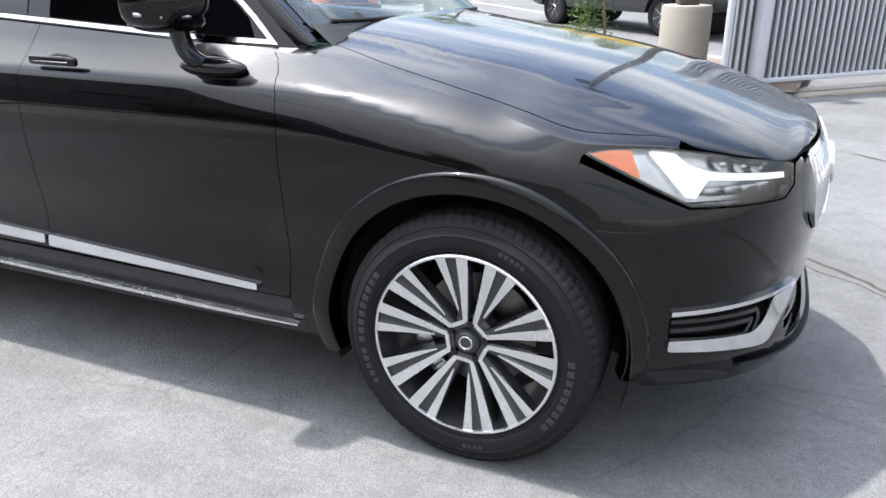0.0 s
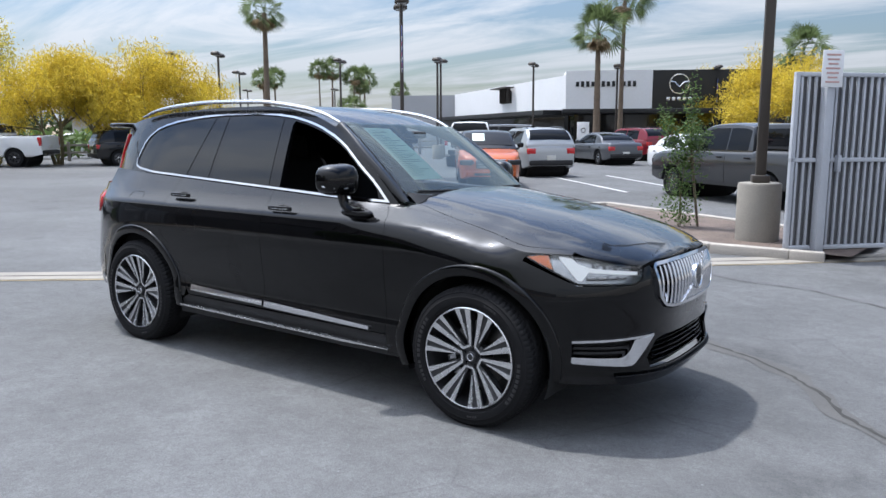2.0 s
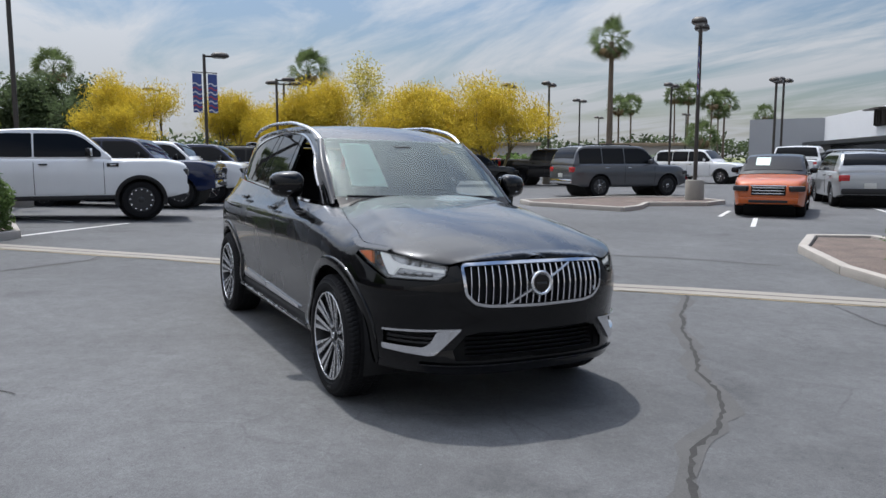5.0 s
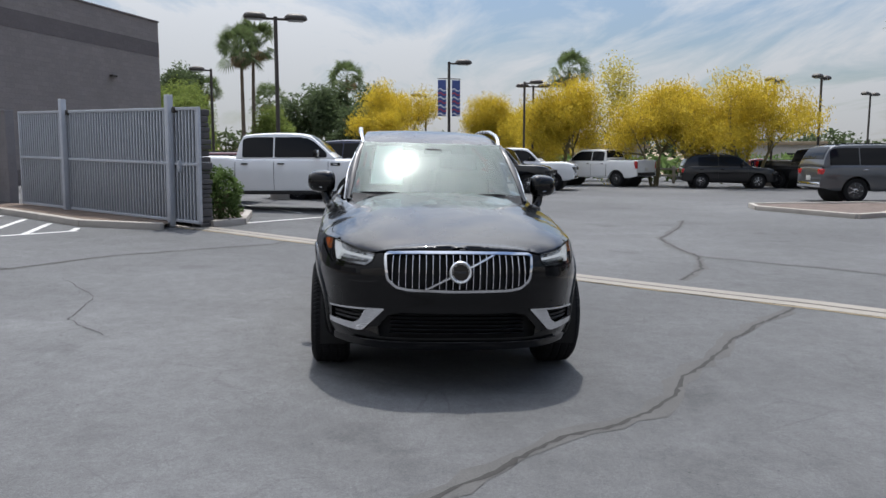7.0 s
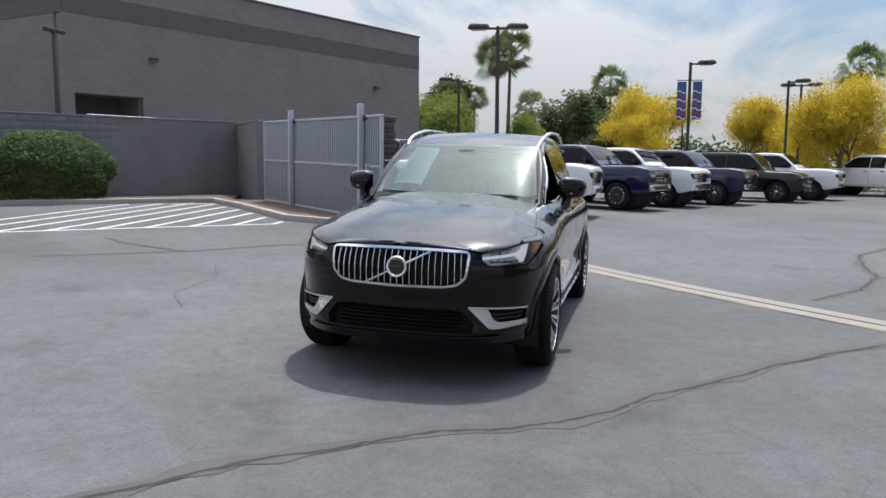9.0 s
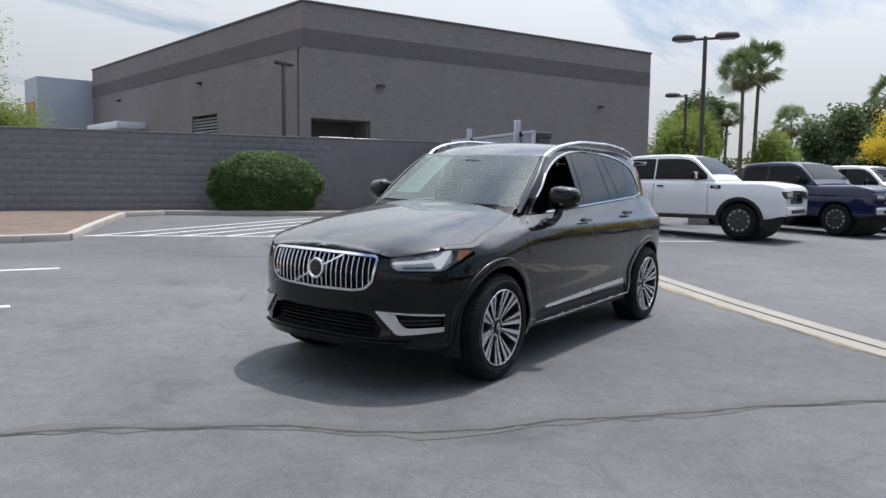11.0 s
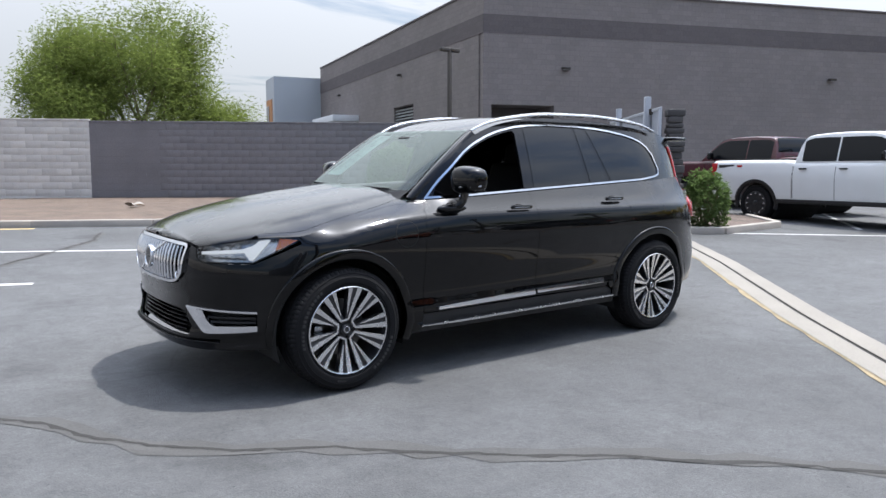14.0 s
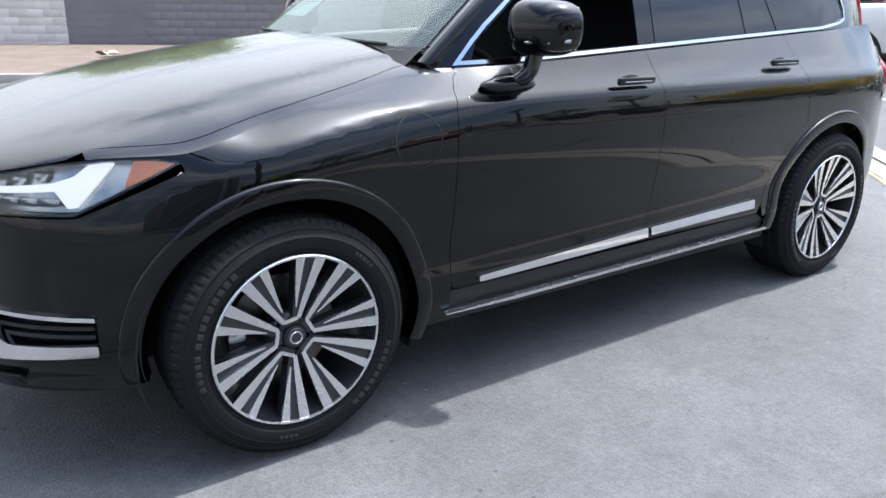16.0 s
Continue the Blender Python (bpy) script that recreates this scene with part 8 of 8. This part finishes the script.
def dealership():
    """White show room far across the lot, with a dark canopy and signs."""
    A, B, D = (-18.7, 42.5), (-6.0, 49.2), (-40.5, 61.5)
    ob = thing("showroom", "white panelled showroom with dark canopy and black sign wall", "building", m=pose(A[0], A[1], 0, 0, 0, math.degrees(math.atan2(B[1] - A[1], B[0] - A[0]))))
    L = math.dist(A, B)
    inv = ob.matrix_world.inverted()
    d = inv @ Vector((*D, 0))
    part("upper_wall", boxed((5.6, 9.0, 2.75), (2.8, 4.5, 4.05)), M["white_wall"], ob, "smooth white panels")
    part("sign_wall", boxed((L - 5.6, 9.0, 2.75), (5.6 + (L - 5.6) / 2, 4.52, 4.03)), M["black_panel"], ob, "black sign wall")
    part("shop_window", boxed((L, 8.0, 2.9), (L / 2, 5.2, 1.25)), M["dark_glass"], ob)
    part("canopy", boxed((L + 0.5, 2.6, 0.30), (L / 2, -0.4, 2.75), 0.03), M["black_panel"], ob, "dark flat canopy")
    ang = math.degrees(math.atan2(d.y, d.x))
    sm = pose(0, 0, 0, 0, 0, ang)
    n = d.length
    part("side_wall", box(bmesh.new(), (n, 0.4, 2.5), (n / 2, -0.3, 3.9), 0.0, sm), M["white_wall"], ob, "long white side wall")
    part("side_window", box(bmesh.new(), (n, 0.3, 2.8), (n / 2, -0.8, 1.2), 0.0, sm), M["dark_glass"], ob)
    part("side_canopy", box(bmesh.new(), (n, 2.2, 0.3), (n / 2, 0.5, 2.72), 0.0, sm), M["black_panel"], ob)
    aw = part("awning", box(bmesh.new(), (3.6, 0.8, 0.10), (12.0, 0.4, 4.9), 0.0, sm), M["pole"], ob)
    part("awning_window", box(bmesh.new(), (2.4, 0.1, 1.0), (12.2, -0.05, 4.2), 0.0, sm), M["dark_glass"], ob)
    for k in range(4):
        part("awning_leg", box(bmesh.new(), (0.06, 0.3, 1.1), (11.2 + 0.6 * k, 0.1, 4.3), 0.0, sm), M["pole"], aw)
    for k in range(9):
        part("mullion", boxed((0.07, 0.06, 2.7), (L * (k + 0.5) / 9, 1.17, 1.25)), M["pole"], ob)
    # name sign as plain shapes
    sign = part("name_sign", boxed((0.02, 0.02, 0.02), (0.9, -0.02, 4.55)), M["black_panel"], ob)
    for k in range(12):
        if k == 8:
            continue
        part("letter_bar", boxed((0.20, 0.05, 0.36 if k % 3 else 0.30), (0.75 + 0.335 * k, -0.03, 4.55), 0.01), M["black_panel"], sign)
    logo = part("logo", ring_bm(0.62, 0.05, pose(7.3, -0.03, 4.5, 90, 0, 0), 32, 6), M["satin"], ob, "round silver emblem")
    wing = bmesh.new()
    for sg in (1, -1):
        tube(wing, [(7.3, -0.03, 4.3), (7.3 + sg * 0.3, -0.03, 4.62), (7.3 + sg * 0.58, -0.03, 4.66)], 0.05, 6)
    part("emblem_wing", wing, M["satin"], logo)
    for k in range(5):
        part("logo_bar", boxed((0.22, 0.05, 0.22), (6.62 + 0.34 * k, -0.03, 3.55), 0.01), M["satin"], ob)
    part("grey_wing", boxed((7.5, 7.0, 5.2), (d.x - 2.5, d.y + 3.0, 2.5)), M["panel_grey"], ob, "plain grey rear wing")
    stele = thing("sign_stele", "slim white sign stele on a low plinth", "sign", m=on_ground(-16.0, 39.4, 28))
    part("panel", boxed((0.72, 0.22, 1.85), (0, 0, 1.12), 0.02), M["white_wall"], stele)
    part("plinth", boxed((1.0, 0.4, 0.22), (0, 0, 0.11), 0.02), M["concrete"], stele)
    part("emblem", ring_bm(0.13, 0.02, pose(0, -0.115, 1.55, 90, 0, 0), 24, 6), M["black_panel"], stele)
    for x, y, s in ((-19.4, 40.2, 70), (-21.0, 41.2, 71), (-18.4, 38.9, 72), (-12.6, 41.8, 73)):
        shrub(x, y, 1.0, 0.8, 0.9, M["bush_leaf"] if s != 71 else M["pink_bloom"], "low rounded shrub in front of the showroom" if s != 71 else "pink flowering shrub in front of the showroom", s, 700, 0.06)


M["panel_grey"] = mat("light_grey_wall", (0.36, 0.37, 0.39), 0.7, vary=0.06, scale=0.4)
M["pink_bloom"] = leafy("pink_blossom", (0.45, 0.12, 0.14))
dealership()

# far edge of the lot: rail fence, dry bank, hedge line and low roofs
M["dry_bank"] = mat("dry_tan_slope", (0.30, 0.235, 0.16), 0.95, vary=0.3, scale=0.15, fine=2.0, bump=0.05)
M["dry_grass"] = mat("dry_green_slope", (0.20, 0.22, 0.10), 0.95, vary=0.3, scale=0.15, fine=2.0, bump=0.05)


def bank(name, pts, depth, h, material, label):
    """A long low rise of ground behind the lot."""
    line = [Vector((x, y, 0)) for x, y in pts]
    rows = []
    for i, p in enumerate(line):
        d = (line[min(i + 1, len(line) - 1)] - line[max(i - 1, 0)]).normalized()
        out = Vector((-d.y, d.x, 0))
        row = []
        for k in range(7):
            t = k / 6
            q = p + out * depth * t
            row.append((q.x, q.y, ground_z(q.x, q.y) - 0.05 + h * math.sin(t * math.pi / 2) * (0.75 + 0.5 * noise.noise(Vector((q.x * 0.06, q.y * 0.06, 3))))))
        rows.append(row)
    ob = part(name, net(name, np.array(rows), 1), material)
    return tagged(ob, label, "slope", kind="structure")


bank("bank", [(-60 + 0.0 * k, -60 + 9.0 * k) for k in range(14)], 60, 3.2, M["dry_bank"], "dry tan slope beyond the lot")
bank("bank", [(-60 + 6.0 * k, 66 + 5.0 * k) for k in range(8)], 60, 2.2, M["dry_grass"], "dry green slope beyond the lot")


def rail_fence(a, b, label):
    a, b = Vector((*a, 0)), Vector((*b, 0))
    L, ang = (b - a).length, math.degrees(math.atan2(b.y - a.y, b.x - a.x))
    ob = thing("fence", label, "fence", m=on_ground(a.x, a.y, ang))
    n = int(L / 2.4)
    for k in range(n + 1):
        part("post", boxed((0.16, 0.16, 1.05), (L * k / n, 0, 0.5), 0.02), M["concrete"], ob)
    for z in (0.45, 0.85):
        part("rail", boxed((L, 0.07, 0.12), (L / 2, 0, z), 0.01), M["concrete"], ob)


rail_fence((-40.0, 11.0), (-30.0, 30.0), "low tan rail fence along the far lot")
rail_fence((-30.0, 30.0), (-24.0, 41.0), "low tan rail fence along the far lot")
rail_fence((-46.0, -2.0), (-40.0, 11.0), "low tan rail fence along the far lot")


def far_hedge(name, pts, h, seed, leaf, label):
    rnd = random.Random(seed)
    bm = bmesh.new()
    for x, y in finer(pts, 1.0):
        hh = h * (0.6 + 0.7 * abs(noise.noise(Vector((x * 0.12, y * 0.12, seed)))) + 0.25 * rnd.random())
        for _ in range(34):
            p = Vector((x + rnd.uniform(-1.2, 1.2), y + rnd.uniform(-1.2, 1.2), ground_z(x, y) + 0.5 + hh * math.sqrt(rnd.random())))
            leaves(bm, p, 0.36, 3, 0.30, rnd)
    tagged(part(name, bm, leaf), label, "hedge", kind="stuff")


far_hedge("far_trees", [(-64, -30), (-66, -10), (-67, 10), (-66, 30), (-66, 50), (-62, 72), (-48, 86), (-30, 90), (-12, 84), (4, 74)], 3.4, 5, M["dark_leaf"], "dark belt of far trees and shrubs")
far_hedge("far_shrubs", [(-47, -4), (-43, 8), (-41, 18), (-38, 27), (-35, 36)], 0.7, 6, M["bush_leaf"], "low dusty shrubs along the far fence")
for x, y, w, h, t in ((-58, 36, 9, 2.6, 60), (-52, 52, 10, 2.6, 50), (-62, 22, 8, 2.4, 70)):
    hs = thing("house", "low tan house with a flat roof beyond the fence", "house", m=on_ground(x, y, t))
    part("wall", boxed((w, 6, h), (0, 0, h / 2)), M["mortar_tan"], hs)
    part("roof", boxed((w + 0.8, 6.8, 0.3), (0, 0, h + 0.15), 0.03), M["dry_bank"], hs)
    for k in (-0.25, 0.25):
        part("window", boxed((1.2, 0.06, 1.0), (w * k, -3.02, h * 0.55)), M["dark_glass"], hs)

# behind the camera's side of the yard, to close the place
wall_between((14.0, -26.0), (24.0, 10.0), 0.0, 2.6, 0.2, M["mortar_tan"], "wall_east", "plain tan yard wall")
wall_between((24.0, 10.0), (10.0, 22.0), 0.0, 2.6, 0.2, M["mortar_tan"], "wall_north", "plain tan yard wall")

# block walls last: many pieces
block_wall(WALL_A, WALL_B, 0.42, 2.68, "block_grey", "mortar", "wall_south", "grey block wall with stained courses", 10.0, 2.0)
block_wall((9.5, -24.5), WALL_A, 0.42, 2.72, "block_tan", "mortar_tan", "wall_south_2", "pale tan block wall", 9.0, 3.2)
block_wall(WALL_B, (-12.6, -9.0), 0.35, 2.60, "block_grey", "mortar", "wall_gate", "grey block wall beside the gate", 0.0, 0.0)
